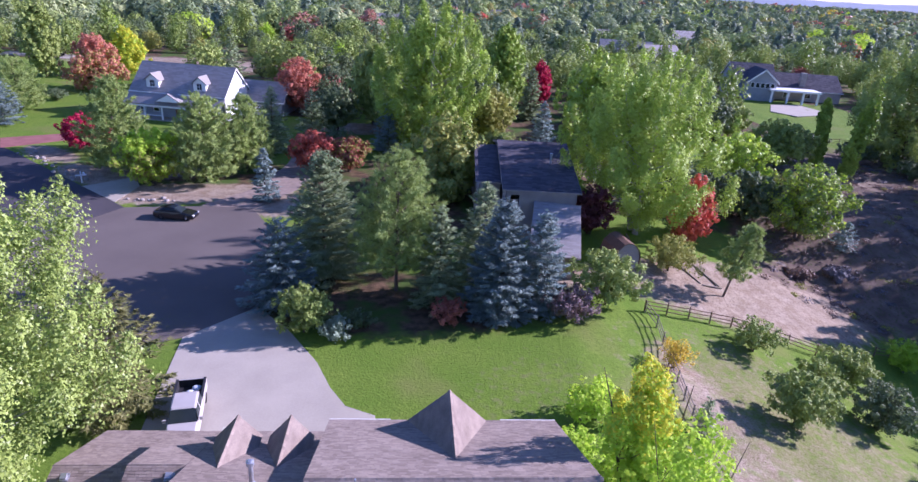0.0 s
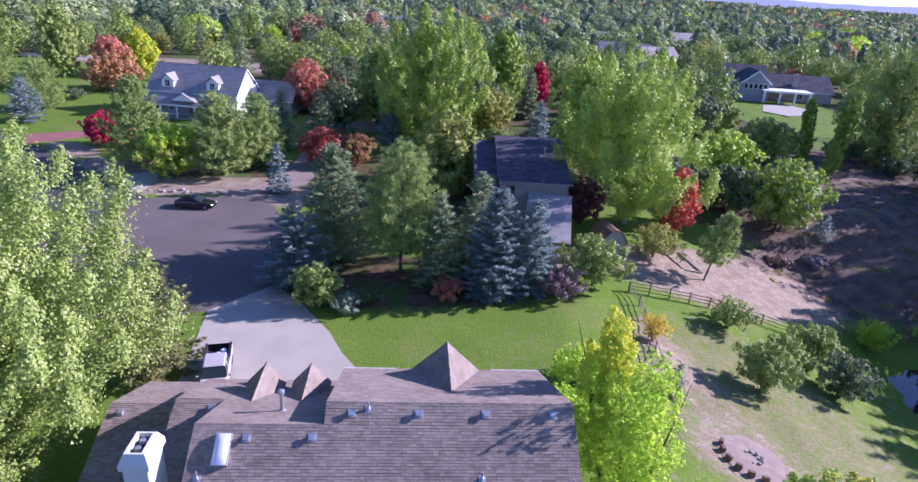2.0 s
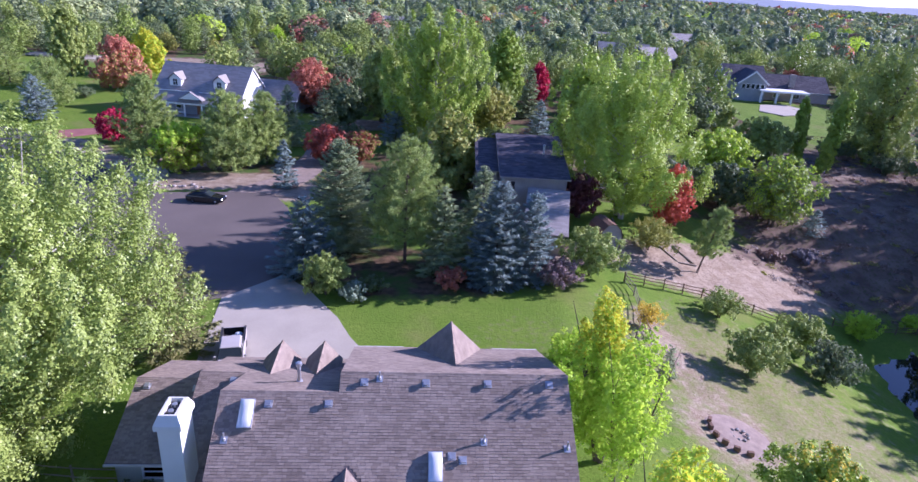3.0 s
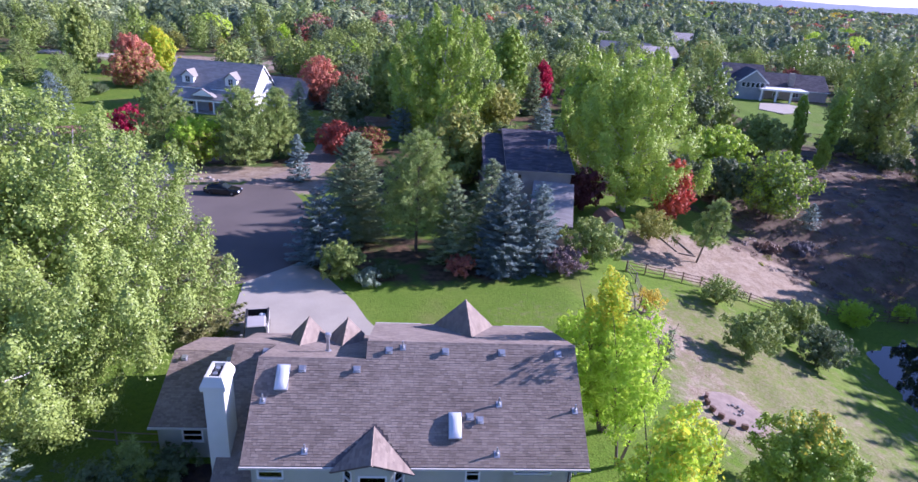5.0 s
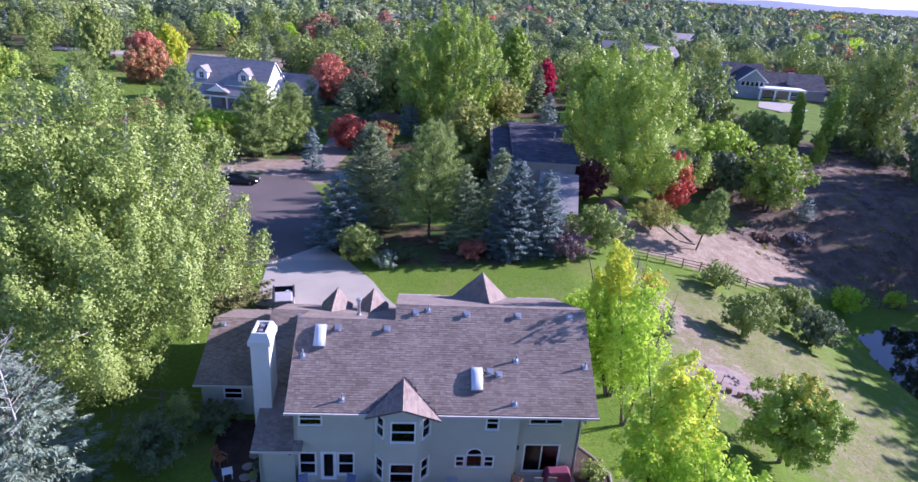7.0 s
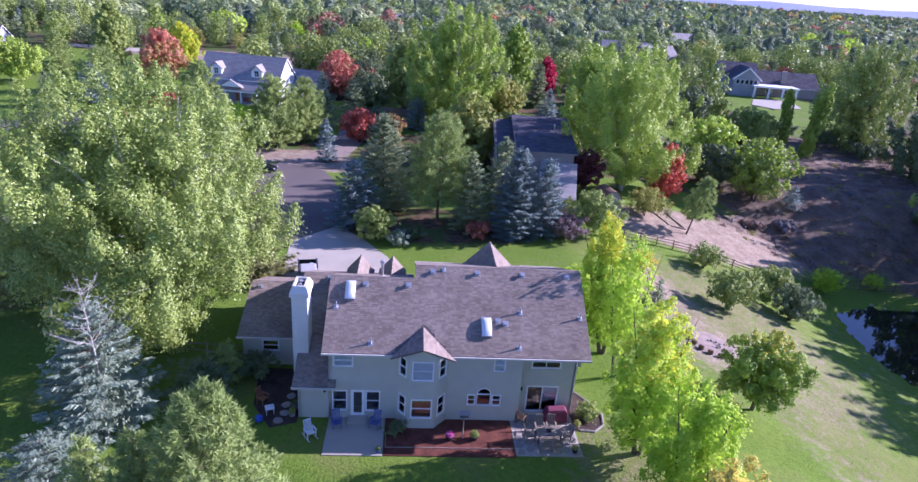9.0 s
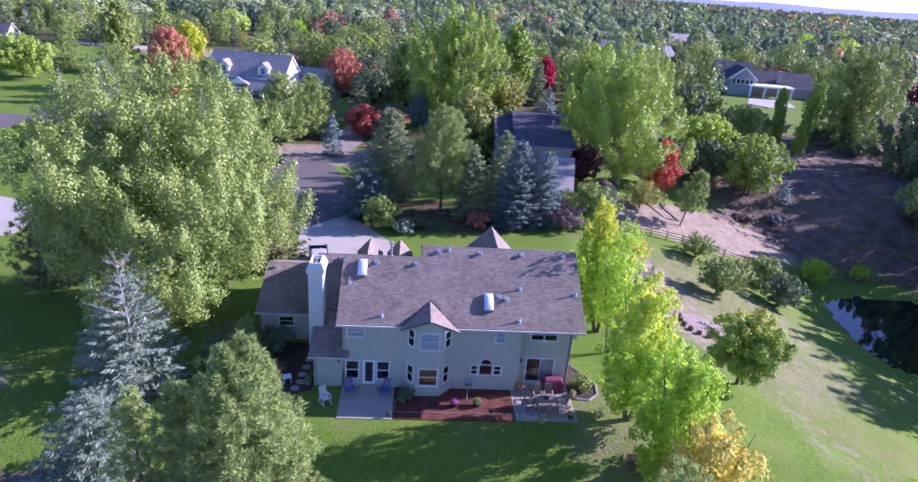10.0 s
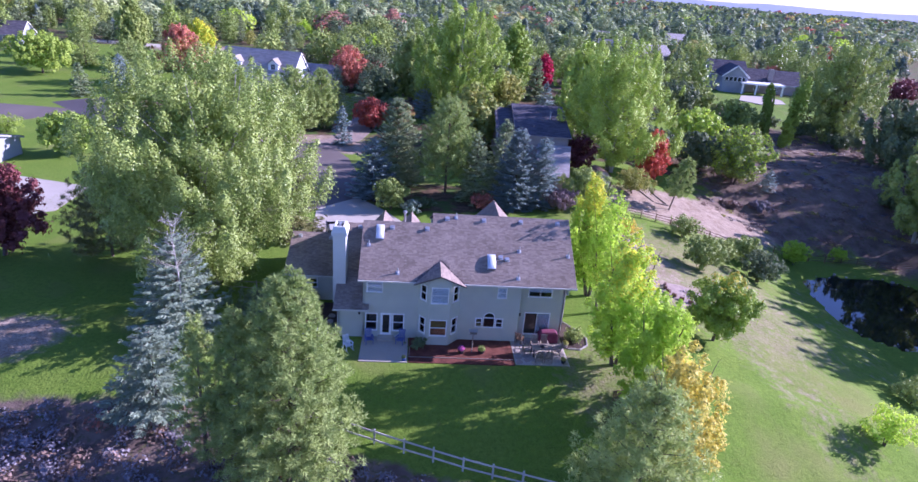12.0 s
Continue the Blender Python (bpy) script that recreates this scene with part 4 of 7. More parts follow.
    hs = [(0.80, 3.05, 0.36, 2.52), (0.92, 3.0, 3.95, 4.92)]
    wall_panel(house, m2, 4.15, -0.2, 5.46, hs, st)
    window(house, m2, *hs[1], ("v",), blind=0.55)
    sl = window(house, m2, *hs[0], ("v",), sill=False, name="sliding_door", blind=0.0)
    bl = bmesh.new()
    for k in range(9):
        box(bl, 2.0 + k * 0.11, 2.085 + k * 0.11, 0.16, 0.17, 0.5, 2.4, m2)
    part("vertical_blind", bl, M["blind"], sl)
    part("wall", box(bmesh.new(), 13.152, 13.352, 0.002, 0.70, -0.2, 5.46), M[st], house)
    # other walls
    wall_panel(house, along(17.3, 0.7, 17.3, 12.0), 11.3, -0.2, 5.9, [], st)
    wall_panel(house, along(17.3, 12.0, 5.95, 12.0), 11.35, -0.2, 6.2, [], st)
    wall_panel(house, along(5.95, 12.2, 5.95, 4.0), 8.2, 4.0, 6.1, [], st)
    wall_panel(house, along(0.35, 12.9, 0.35, 0.0), 12.9, -0.2, 5.46, [], st)
    wall_panel(house, along(5.9, 13.0, -2.3, 13.0), 8.2, -0.2, 4.4, [], st)
    # gable ends under the roof
    for x, y0, y1, yr, zr, ze0, ze1, nm in ((17.32, 0.0, 12.2, 5.1, 9.15, 5.7, 6.15, "gable_wall"), (0.37, 0.0, 12.0, 4.2, 8.5, 5.7, 5.0, "gable_wall"), (5.97, 4.3, 12.2, 5.1, 9.15, 8.5, 6.15, "gable_wall")):
        b = bmesh.new()
        pts = [(y0, ze0), (yr, zr), (y1, ze1), (y1, 4.6), (y0, 4.6)]
        f = [[b.verts.new((x + dx, y, z)) for y, z in pts] for dx in (0, 0.15 if x < 10 else -0.15)]
        b.faces.new(f[0]), b.faces.new(f[1][::-1])
        for i in range(5):
            b.faces.new((f[0][i], f[0][(i + 1) % 5], f[1][(i + 1) % 5], f[1][i]))
        part(nm, b, M[st], house)
    # floors inside
    for z in (0.1, 2.75):
        part("floor_slab", box(bmesh.new(), 0.6, 17.0, 0.95, 11.7, z, z + 0.2), M["interior"], house)
    part("partition", box(bmesh.new(), 0.6, 17.0, 4.4, 4.5, 0.3, 5.4), M["interior"], house)
    # low room at the end and garage
    mp = along(-1.7, 0, 0.345, 0)
    wall_panel(house, mp, 2.045, -0.2, 2.82, [], st)
    wall_panel(house, along(-1.7, 6.2, -1.7, 0), 6.2, -0.2, 2.9, [], st)
    mg = along(-6.9, 6.2, -1.7, 6.2)
    gw = (1.43, 2.70, 1.22, 2.2)
    wall_panel(house, mg, 5.2, -0.2, 2.66, [gw], st)
    window(house, mg, *gw, ("h",))
    wall_panel(house, along(-6.9, 15.6, -6.9, 6.2), 9.4, -0.2, 2.6, [], st)
    wall_panel(house, along(-2.3, 15.6, -6.9, 15.6), 4.6, -0.2, 2.5, [], st)
    b = bmesh.new()
    f = [[b.verts.new((x, y, z)) for y, z in ((6.2, 2.5), (10.9, 4.5), (15.6, 2.5))] for x in (-6.92, -6.75)]
    b.faces.new(f[0]), b.faces.new(f[1][::-1])
    part("gable_wall", b, M[st], house)
    b = bmesh.new()
    f = [[b.verts.new((x, y, z)) for y, z in ((3.4, 2.6), (8.7, 6.45), (13.5, 4.4), (13.5, 2.6))] for x in (-2.32, -2.15)]
    b.faces.new(f[0]), b.faces.new(f[1][::-1])
    part("gable_wall", b, M[st], house)
    # chimney stack with a sloped cap and a dark flue opening
    b = bmesh.new()
    box(b, -2.28, -1.24, 1.85, 3.5, 2.2, 8.25)
    box(b, -2.40, -1.12, 1.74, 3.62, 8.25, 8.52)
    lo = [b.verts.new(p) for p in ((-2.40, 1.74, 8.52), (-1.12, 1.74, 8.52), (-1.12, 3.62, 8.52), (-2.40, 3.62, 8.52))]
    hi = [b.verts.new(p) for p in ((-2.20, 1.98, 8.98), (-1.32, 1.98, 8.98), (-1.32, 3.42, 8.98), (-2.20, 3.42, 8.98))]
    hin = [b.verts.new(p) for p in ((-2.06, 2.08, 8.98), (-1.48, 2.08, 8.98), (-1.48, 3.32, 8.98), (-2.06, 3.32, 8.98))]
    dn = [b.verts.new(p) for p in ((-2.06, 2.08, 8.75), (-1.48, 2.08, 8.75), (-1.48, 3.32, 8.75), (-2.06, 3.32, 8.75))]
    for i in range(4):
        j = (i + 1) % 4
        b.faces.new((lo[i], lo[j], hi[j], hi[i])), b.faces.new((hi[i], hi[j], hin[j], hin[i])), b.faces.new((hin[i], hin[j], dn[j], dn[i]))
    ch = part("chimney", b, M["stucco_light"], house, "tall pale stucco chimney with sloped cap")
    part("flue_plate", box(bmesh.new(), -2.06, -1.48, 2.08, 3.32, 8.70, 8.76), M["metal_dark"], ch)
    for y in (2.45, 2.95):
        part("flue_pipe", tube(bmesh.new(), [(-1.77, y, 8.76), (-1.77, y, 8.95)], [0.13, 0.13], 10), M["metal"], ch)

    # roof planes
    E0, R0, RL, FE, FL = 5.6, 9.4, 8.8, 6.2, 4.5
    rect_roof(house, "roof", (0, -0.6, E0), (17.75, -0.6, E0), (17.75, 4.2, RL), (0, 4.2, RL), "shingle", seed=1,
              skip=lambda p: abs(p.x - 6.52) < 2.0 * (1 - (p.y + 0.6) / 1.75) and p.y < 1.1 or (9.2 < p.x < 15.15 and p.y < 1.25))
    rect_roof(house, "roof", (5.85, 4.2, RL), (17.75, 4.2, RL), (17.75, 5.1, R0), (5.85, 5.1, R0), "shingle", seed=2)
    rect_roof(house, "roof", (17.75, 12.6, FE), (5.85, 12.6, FE), (5.85, 5.1, R0), (17.75, 5.1, R0), "shingle", seed=3)
    rect_roof(house, "roof", (5.8, 13.7, FL), (0, 13.7, FL), (0, 4.2, RL), (5.8, 4.2, RL), "shingle", seed=4)
    rect_roof(house, "roof", (-0.02, 13.7, FL), (-2.6, 13.7, FL), (-2.6, 8.75, 6.74), (-0.02, 8.75, 6.74), "shingle", seed=5)
    rect_roof(house, "roof", (-1.98, -0.6, 2.9), (0.33, -0.6, 2.9), (0.33, 3.4, 4.54), (-1.98, 3.4, 4.54), "shingle", seed=6)
    rect_roof(house, "roof", (-2.6, 3.41, 4.55), (0.33, 3.41, 4.55), (0.33, 8.75, 6.74), (-2.6, 8.75, 6.74), "shingle", seed=7)
    rect_roof(house, "roof", (0.34, -0.6, 2.9), (0.86, -0.6, 2.9), (0.86, -0.02, 3.138), (0.34, -0.02, 3.138), "shingle", seed=8)
    rect_roof(house, "roof", (-7.2, 5.75, 2.7), (-2.35, 5.75, 2.7), (-2.35, 10.9, 4.75), (-7.2, 10.9, 4.75), "shingle", seed=9)
    rect_roof(house, "roof", (-2.35, 16.0, 2.6), (-7.2, 16.0, 2.6), (-7.2, 10.9, 4.75), (-2.35, 10.9, 4.75), "shingle", seed=10)
    for p, q in (((5.85, 5.1, R0), (17.75, 5.1, R0)), ((0, 4.2, RL), (5.8, 4.2, RL)), ((-2.6, 8.75, 6.74), (-0.02, 8.75, 6.74)), ((-7.2, 10.9, 4.75), (-2.35, 10.9, 4.75))):
        caps(house, p, q, "shingle")
    # cross gables on the far slope
    for cx, hw, zr, yb, yf, pitch, seed in ((1.45, 1.12, 6.93, 8.33, 12.0, 1.12, 11), (4.05, 1.12, 6.93, 8.33, 12.0, 1.12, 12), (11.95, 2.1, 8.55, 7.1, 12.0, 1.1, 13)):
        drop = hw * pitch
        slope, zt, yt = ((RL - FL) / 9.5, RL, 4.2) if zr < 8 else ((R0 - FE) / 7.5, R0, 5.1)
        yv = yt + (zt - (zr - drop)) / slope  # where its eaves meet the main slope
        for s in (-1, 1):
            p = [(cx, yf, zr), (cx + s * hw, max(yf, yv), zr - drop), (cx + s * hw, yv, zr - drop), (cx, yb, zr)]
            b = bmesh.new()
            q = [Vector(x) for x in p]
            slab(b, [q[0], q[1], q[2], q[3]] if (q[1] - q[2]).length > 0.01 else [q[0], q[1], q[3]], 0.12)
            part("dormer_roof", b, M["shingle_far"], house)
        part("dormer_wall", prism_y(cx, hw - 0.15, zr - 0.25, zr - drop - 0.05, yf - 0.3), M["stucco_light"], house)
        caps(house, (cx, yb, zr + 0.01), (cx, yf, zr + 0.01), "shingle", 0.2)
    # bay gable roof
    R, F = (6.52, 1.12, 6.72), (6.54, -1.62, 6.62)
    for e, s, k in (((4.42, -0.88, 5.47), 1, 14), ((8.70, -1.02, 5.47), -1, 15)):
        bay_plane(e, F, R, k)
    caps(house, R, F, "shingle", 0.2)
    # fascia and gutters
    part("gutter", box(bmesh.new(), -0.02, 4.6, -0.72, -0.612, 5.44, 5.57), M["trim"], house, "pale metal gutter")
    part("gutter", box(bmesh.new(), 8.5, 17.77, -0.72, -0.612, 5.44, 5.57), M["trim"], house, "pale metal gutter")
    part("soffit", box(bmesh.new(), 0.0, 17.75, -0.6, -0.005, 5.40, 5.44), M["trim"], house)
    part("soffit", box(bmesh.new(), 13.4, 17.75, -0.004, 0.695, 5.40, 5.44), M["trim"], house)
    part("gutter", box(bmesh.new(), -2.0, 0.88, -0.70, -0.612, 2.74, 2.87), M["trim"], house, "pale metal gutter")
    part("gutter", box(bmesh.new(), -7.22, -1.9, 5.64, 5.74, 2.54, 2.67), M["trim"], house, "pale metal gutter")
    part("gutter", box(bmesh.new(), 5.85, 9.0, 12.61, 12.71, 6.06, 6.2), M["trim"], house, "pale metal gutter")
    part("gutter", box(bmesh.new(), 14.8, 17.75, 12.61, 12.71, 6.06, 6.2), M["trim"], house, "pale metal gutter")
    part("downpipe", tube(bmesh.new(), [(17.2, 0.62, 0.1), (17.2, 0.62, 5.3)], [0.04, 0.04], 6), M["trim"], house)
    part("downpipe", tube(bmesh.new(), [(-1.66, -0.06, 0.1), (-1.66, -0.06, 2.75)], [0.035, 0.035], 6), M["trim"], house)


def prism_y(cx, hw, ztop, zlow, y):
    """A gable triangle facing +y."""
    b = bmesh.new()
    f = [[b.verts.new((cx - hw, yy, zlow)), b.verts.new((cx + hw, yy, zlow)), b.verts.new((cx, yy, ztop))] for yy in (y - 0.1, y)]
    b.faces.new(f[0][::-1]), b.faces.new(f[1])
    for i in range(3):
        b.faces.new((f[0][i], f[0][(i + 1) % 3], f[1][(i + 1) % 3], f[1][i]))
    return b


def bay_plane(e, f, r, seed):
    """A triangular roof plane with courses of tabs, eave corner e, ridge from f to r."""
    rng = random.Random(seed)
    e, f, r = Vector(e), Vector(f), Vector(r)
    b = bmesh.new()
    slab(b, [e, f, r], 0.10)
    part("bay_roof", b, M["roof_under"], house)
    n = (f - e).cross(r - e).normalized()
    n = -n if n.z < 0 else n
    vs, fs = [], []
    rows = int((f - e).length / 0.142)
    for k in range(rows):
        t0, t1 = k / rows, min(1, (k + 1.2) / rows)
        a0, b0, a1, b1 = e.lerp(f, t0), e.lerp(r, t0), e.lerp(f, t1), e.lerp(r, t1)
        ln = max(0.05, (b0 - a0).length)
        u = 0.0
        while u < ln:
            w = rng.uniform(0.2, 0.45)
            s0, s1 = u / ln, min(1.0, (u + w) / ln)
            u += w
            lift = n * (0.012 + rng.uniform(0, 0.012))
            i = len(vs)
            vs += [tuple(x) for x in (a0.lerp(b0, s0) + n * 0.004, a0.lerp(b0, s1) + n * 0.004, a0.lerp(b0, s0) + lift, a0.lerp(b0, s1) + lift, a1.lerp(b1, s1) + n * 0.006, a1.lerp(b1, s0) + n * 0.006)]
            fs += [(i + 2, i + 3, i + 4, i + 5), (i, i + 1, i + 3, i + 2)]
    ob = new("shingles", mesh_np("shingles", vs, fs, M["shingle"]))
    ob.parent = house
    tagged(ob, kind="stuff")


M["shingle_far"] = mat("shingle_far", (0.165, 0.130, 0.106), (0.30, 0.247, 0.200), 0.9, 0.92, 0.0, 9, stretch=(1, 1, 3))
main_house()


def roof_z(y):
    return 5.6 + 0.667 * (y + 0.6)


def on_roof(x, y, s=1):
    """Pose on the rear slope, z along its normal."""
    return Matrix.Translation((x, y, roof_z(y) + 0.02)) @ Matrix.Rotation(math.atan(0.667), 4, "X")


def box_vent(x, y, m=None):
    m = m or on_roof(x, y)
    b = bmesh.new()
    box(b, -0.2, 0.2, -0.2, 0.2, 0.0, 0.02, m)
    box(b, -0.1, 0.1, -0.1, 0.1, 0.02, 0.14, m)
    box(b, -0.14, 0.14, -0.15, 0.14, 0.14, 0.19, m)
    part("roof_vent", b, M["metal"], house, "grey metal box vent")


def pipe_vent(x, y, h=0.45, r=0.045):
    b = bmesh.new()
    box(b, -0.16, 0.16, -0.18, 0.18, 0.0, 0.02, on_roof(x, y))
    z = roof_z(y)
    tube(b, [(x, y, z), (x, y, z + 0.14), (x, y, z + 0.16), (x, y, z + h)], [0.10, 0.07, r, r], 10)
    part("vent_pipe", b, M["metal"], house, "grey plumbing vent pipe")


def skylight(x0, x1, y0, y1):
    m = on_roof((x0 + x1) / 2, (y0 + y1) / 2)
    w, l = (x1 - x0) / 2, (y1 - y0) / 2 * math.sqrt(1 + 0.667 ** 2)
    b = bmesh.new()
    box(b, -w, w, -l, -l + 0.07, 0, 0.2, m), box(b, -w, w, l - 0.07, l, 0, 0.2, m)
    box(b, -w, -w + 0.07, -l + 0.07, l - 0.07, 0, 0.2, m), box(b, w - 0.07, w, -l + 0.07, l - 0.07, 0, 0.2, m)
    sk = part("skylight", b, M["metal"], house, "domed white skylight")
    d = bmesh.new()
    nx, ny = 6, 8
    g = [[d.verts.new(m @ Vector((-w + 0.03 + (2 * w - 0.06) * i / nx, -l + 0.03 + (2 * l - 0.06) * j / ny, 0.205 + 0.13 * (1 - abs(2 * i / nx - 1) ** 3) * (1 - abs(2 * j / ny - 1) ** 3)))) for j in range(ny + 1)] for i in range(nx + 1)]
    for i in range(nx):
        for j in range(ny):
            d.faces.new((g[i][j], g[i + 1][j], g[i + 1][j + 1], g[i][j + 1]))
    part("dome", d, M["skylight"], sk, smooth=True)


for x, y in ((7.09, 4.64), (10.25, 4.64), (13.46, 4.64), (16.7, 4.64), (2.45, 3.65), (5.39, 3.68), (11.55, 1.57), (12.08, 1.42)):
    box_vent(x, y)
for x, y in ((13.15, 2.15), (17.3, 1.9), (12.92, -0.05), (3.1, 0.0), (7.86, 4.8), (0.62, 2.15)):
    pipe_vent(x, y)
skylight(1.12, 1.82, 2.6, 3.8)
skylight(10.4, 11.1, 0.55, 1.72)
box_vent(0, 0, Matrix.Translation((-6.4, 10.3, 4.55)) @ Matrix.Rotation(math.atan(0.398), 4, "X"))
box_vent(0, 0, Matrix.Translation((-3.5, 10.2, 4.51)) @ Matrix.Rotation(math.atan(0.398), 4, "X"))
box_vent(0, 0, Matrix.Translation((-0.6, 8.2, 6.55)) @ Matrix.Rotation(math.atan(0.41), 4, "X"))
fb = bmesh.new()
tube(fb, [(3.45, 6.5, z) for z in (7.7, 7.85, 7.86, 8.75, 8.8, 8.98, 9.02)], [0.22, 0.16, 0.10, 0.10, 0.17, 0.17, 0.08], 12)
part("flue_pipe", fb, M["metal"], house, "tall grey metal flue with a cap")
# lamps by the doors
for x, y, z in ((0.1, -0.06, 2.35), (13.55, 0.64, 2.35)):
    lb = bmesh.new()
    box(lb, x - 0.05, x + 0.05, y - 0.06, y + 0.05, z - 0.02, z + 0.02)
    tube(lb, [(x, y - 0.09, z - 0.16), (x, y - 0.09, z - 0.12), (x, y - 0.09, z + 0.08), (x, y - 0.09, z + 0.16)], [0.04, 0.075, 0.085, 0.02], 8)
    part("wall_lamp", lb, M["metal_dark"], house, "black wall lantern")


# ---- trees of the far yards ----
place(broad_tree("cottonwood_tree", 22.3, 8.2, 2.8, "poplar", 41, 70000, 0.215, "lobed", 300, 0.32, 4, lean=(-0.6, 0), bark="bark_pale"), 37.6, 56.8, "tall green cottonwood with several pale trunks")
place(broad_tree("cottonwood_tree", 20.0, 5.4, 2.5, "poplar", 42, 15000, 0.40, "lobed", 120, 0.25, 2, bark="bark_pale"), 37.5, 77.0, "tall slim green cottonwood behind a house")
place(broad_tree("cottonwood_tree", 25.0, 8.6, 3.0, "poplar", 43, 50000, 0.28, "lobed", 240, 0.36, 3, bark="bark_pale"), 12.6, 90.0, "very tall green cottonwood behind the conifer row")
place(broad_tree("cottonwood_tree", 19.5, 4.6, 2.0, "poplar", 44, 12000, 0.46, "egg", 60, 0.26, 2), 29.8, 126.0, "tall yellow-green cottonwood in the woods")
place(broad_tree("cottonwood_tree", 17.0, 5.0, 2.0, "green", 45, 12000, 0.46, "egg", 60, 0.26, 2), 2.5, 108.0, "green cottonwood beside a taller one")
place(broad_tree("maple_tree", 11.0, 2.5, 0.6, "crimson", 46, 9000, 0.34, "egg", 110, 0.16), 39.8, 134.0, "narrow brilliant crimson maple")
place(broad_tree("maple_tree", 6.4, 2.6, 0.5, "maroon", 47, 5000, 0.28, "round", 26, 0.1, 2), 31.6, 55.2, "dark maroon maple beside a house")
place(broad_tree("maple_tree", 9.0, 3.0, 0.3, "red", 48, 9000, 0.28, "egg", 60, 0.12, 2), 45.4, 57.8, "red-orange maple under a cottonwood")
place(broad_tree("locust_tree", 11.0, 5.4, 0.8, "green", 49, 16000, 0.30, "round", 130, 0.2, 2, extra=("lime", 0.3, 0.2, 1.1)), 63.2, 62.5, "spreading yellow-green tree on the slope")
place(broad_tree("poplar_tree", 13.5, 1.15, 0.3, "poplar", 50, 12000, 0.28, "column", 170, 0.14, lean=(-1.3, 0)), 84.8, 93.5, "leaning columnar green poplar")
place(broad_tree("poplar_tree", 15.8, 1.35, 0.3, "poplar", 51, 14000, 0.28, "column", 200, 0.14, lean=(2.2, 0)), 86.7, 88.4, "leaning columnar green poplar")
place(broad_tree("willow_tree", 8.4, 6.0, 0.6, "lime", 52, 11000, 0.34, "round", 110, 0.25, extra=("poplar", 0.6, 0.0, 1.1)), 63.9, 84.0, "low broad yellow-green willow")
place(broad_tree("willow_tree", 9.5, 5.0, 0.8, "green", 53, 9000, 0.36, "round", 44, 0.25), 76.0, 92.0, "green willow on the far slope")
place(broad_tree("hackberry_tree", 7.0, 4.8, 0.3, "deep", 54, 9000, 0.32, "round", 40, 0.2, 2), 56.8, 66.5, "dark green low tree in shade")
place(broad_tree("hackberry_tree", 6.0, 4.4, 0.3, "deep", 55, 8000, 0.32, "round", 40, 0.2, 2), 50.5, 71.5, "dark green low tree in shade")
place(conifer("pine_tree", 8.2, 1.9, "pine", 56, 2.4, "pine", 0.5, 7, 0.5, lean=(1.6, 0)), 44.0, 44.2, "small leaning pine on bare dirt")
place(conifer("blue_spruce", 3.8, 1.9, "spruce_blue", 57, 0.1, step=0.3, dense=0.5), 69.3, 61.2, "small blue spruce on the slope")
place(broad_tree("cottonwood_tree", 24.5, 9.2, 0.6, "green", 58, 34000, 0.34, "lobed", 200, 0.4, 3), 104.5, 99.0, "huge grey-green cottonwood on the far bank")
place(broad_tree("cottonwood_tree", 18.5, 6.8, 2.0, "cottonwood", 59, 22000, 0.38, "lobed", 180, 0.3, 2, bark="bark_pale"), 88.5, 46.5, "green cottonwood beyond the pond")
place(broad_tree("russian_olive", 14.0, 10.0, 0.6, "deep", 60, 16000, 0.5, "lobed", 160, 0.3, 3), 104.0, 74.5, "broad tree on the slope, leaves darkened for shade")
place(broad_tree("plum_tree", 8.6, 10.0, 1.0, "maroon", 61, 5000, 0.55, "round", 50, 0.3, 3), 172.0, 165.0, "broad dark purple plum tree")
place(broad_tree("ash_tree", 12.4, 5.6, 0.8, "olive", 62, 12000, 0.34, "egg", 110, 0.22, 2, extra=("green", 0.4, 0.0, 1.1)), 14.4, 66.5, "olive-yellow ash behind the pines")
place(broad_tree("ash_tree", 8.0, 4.2, 0.5, "olive", 63, 9000, 0.34, "round", 44, 0.2, 2), 20.8, 72.0, "olive-yellow ash behind the pines")
place(conifer("blue_spruce", 8.6, 3.4, "spruce_blue", 64, twig=0.7, dense=0.5), 6.0, 90.0, "blue spruce behind the pines")
place(conifer("blue_spruce", 9.0, 2.6, "spruce_blue", 65, twig=0.7, dense=0.5), 33.0, 95.0, "slim blue spruce behind a dark-roofed house")
place(broad_tree("sumac_tree", 6.4, 3.2, 0.3, "rust", 66, 7000, 0.30, "round", 34, 0.12, 3, extra=("red", 0.5, 0.0, 1.1)), -4.6, 77.0, "rusty red small tree")
place(broad_tree("sumac_tree", 5.6, 2.8, 0.3, "rust", 67, 6000, 0.30, "round", 30, 0.12, 3, extra=("olive", 0.4, 0.0, 1.1)), 0.6, 77.6, "rusty brown small tree")
place(conifer("blue_spruce", 6.9, 2.0, "spruce_blue", 68, twig=0.7, dense=0.5), -8.6, 63.4, "small pale blue spruce by the driveway")
place(conifer("pine_tree", 12.6, 4.3, "pine", 69, 0.6, "pine", 0.55, 9, 0.72, dense=0.55), -31.0, 74.0, "broad grey-green pine before a house")
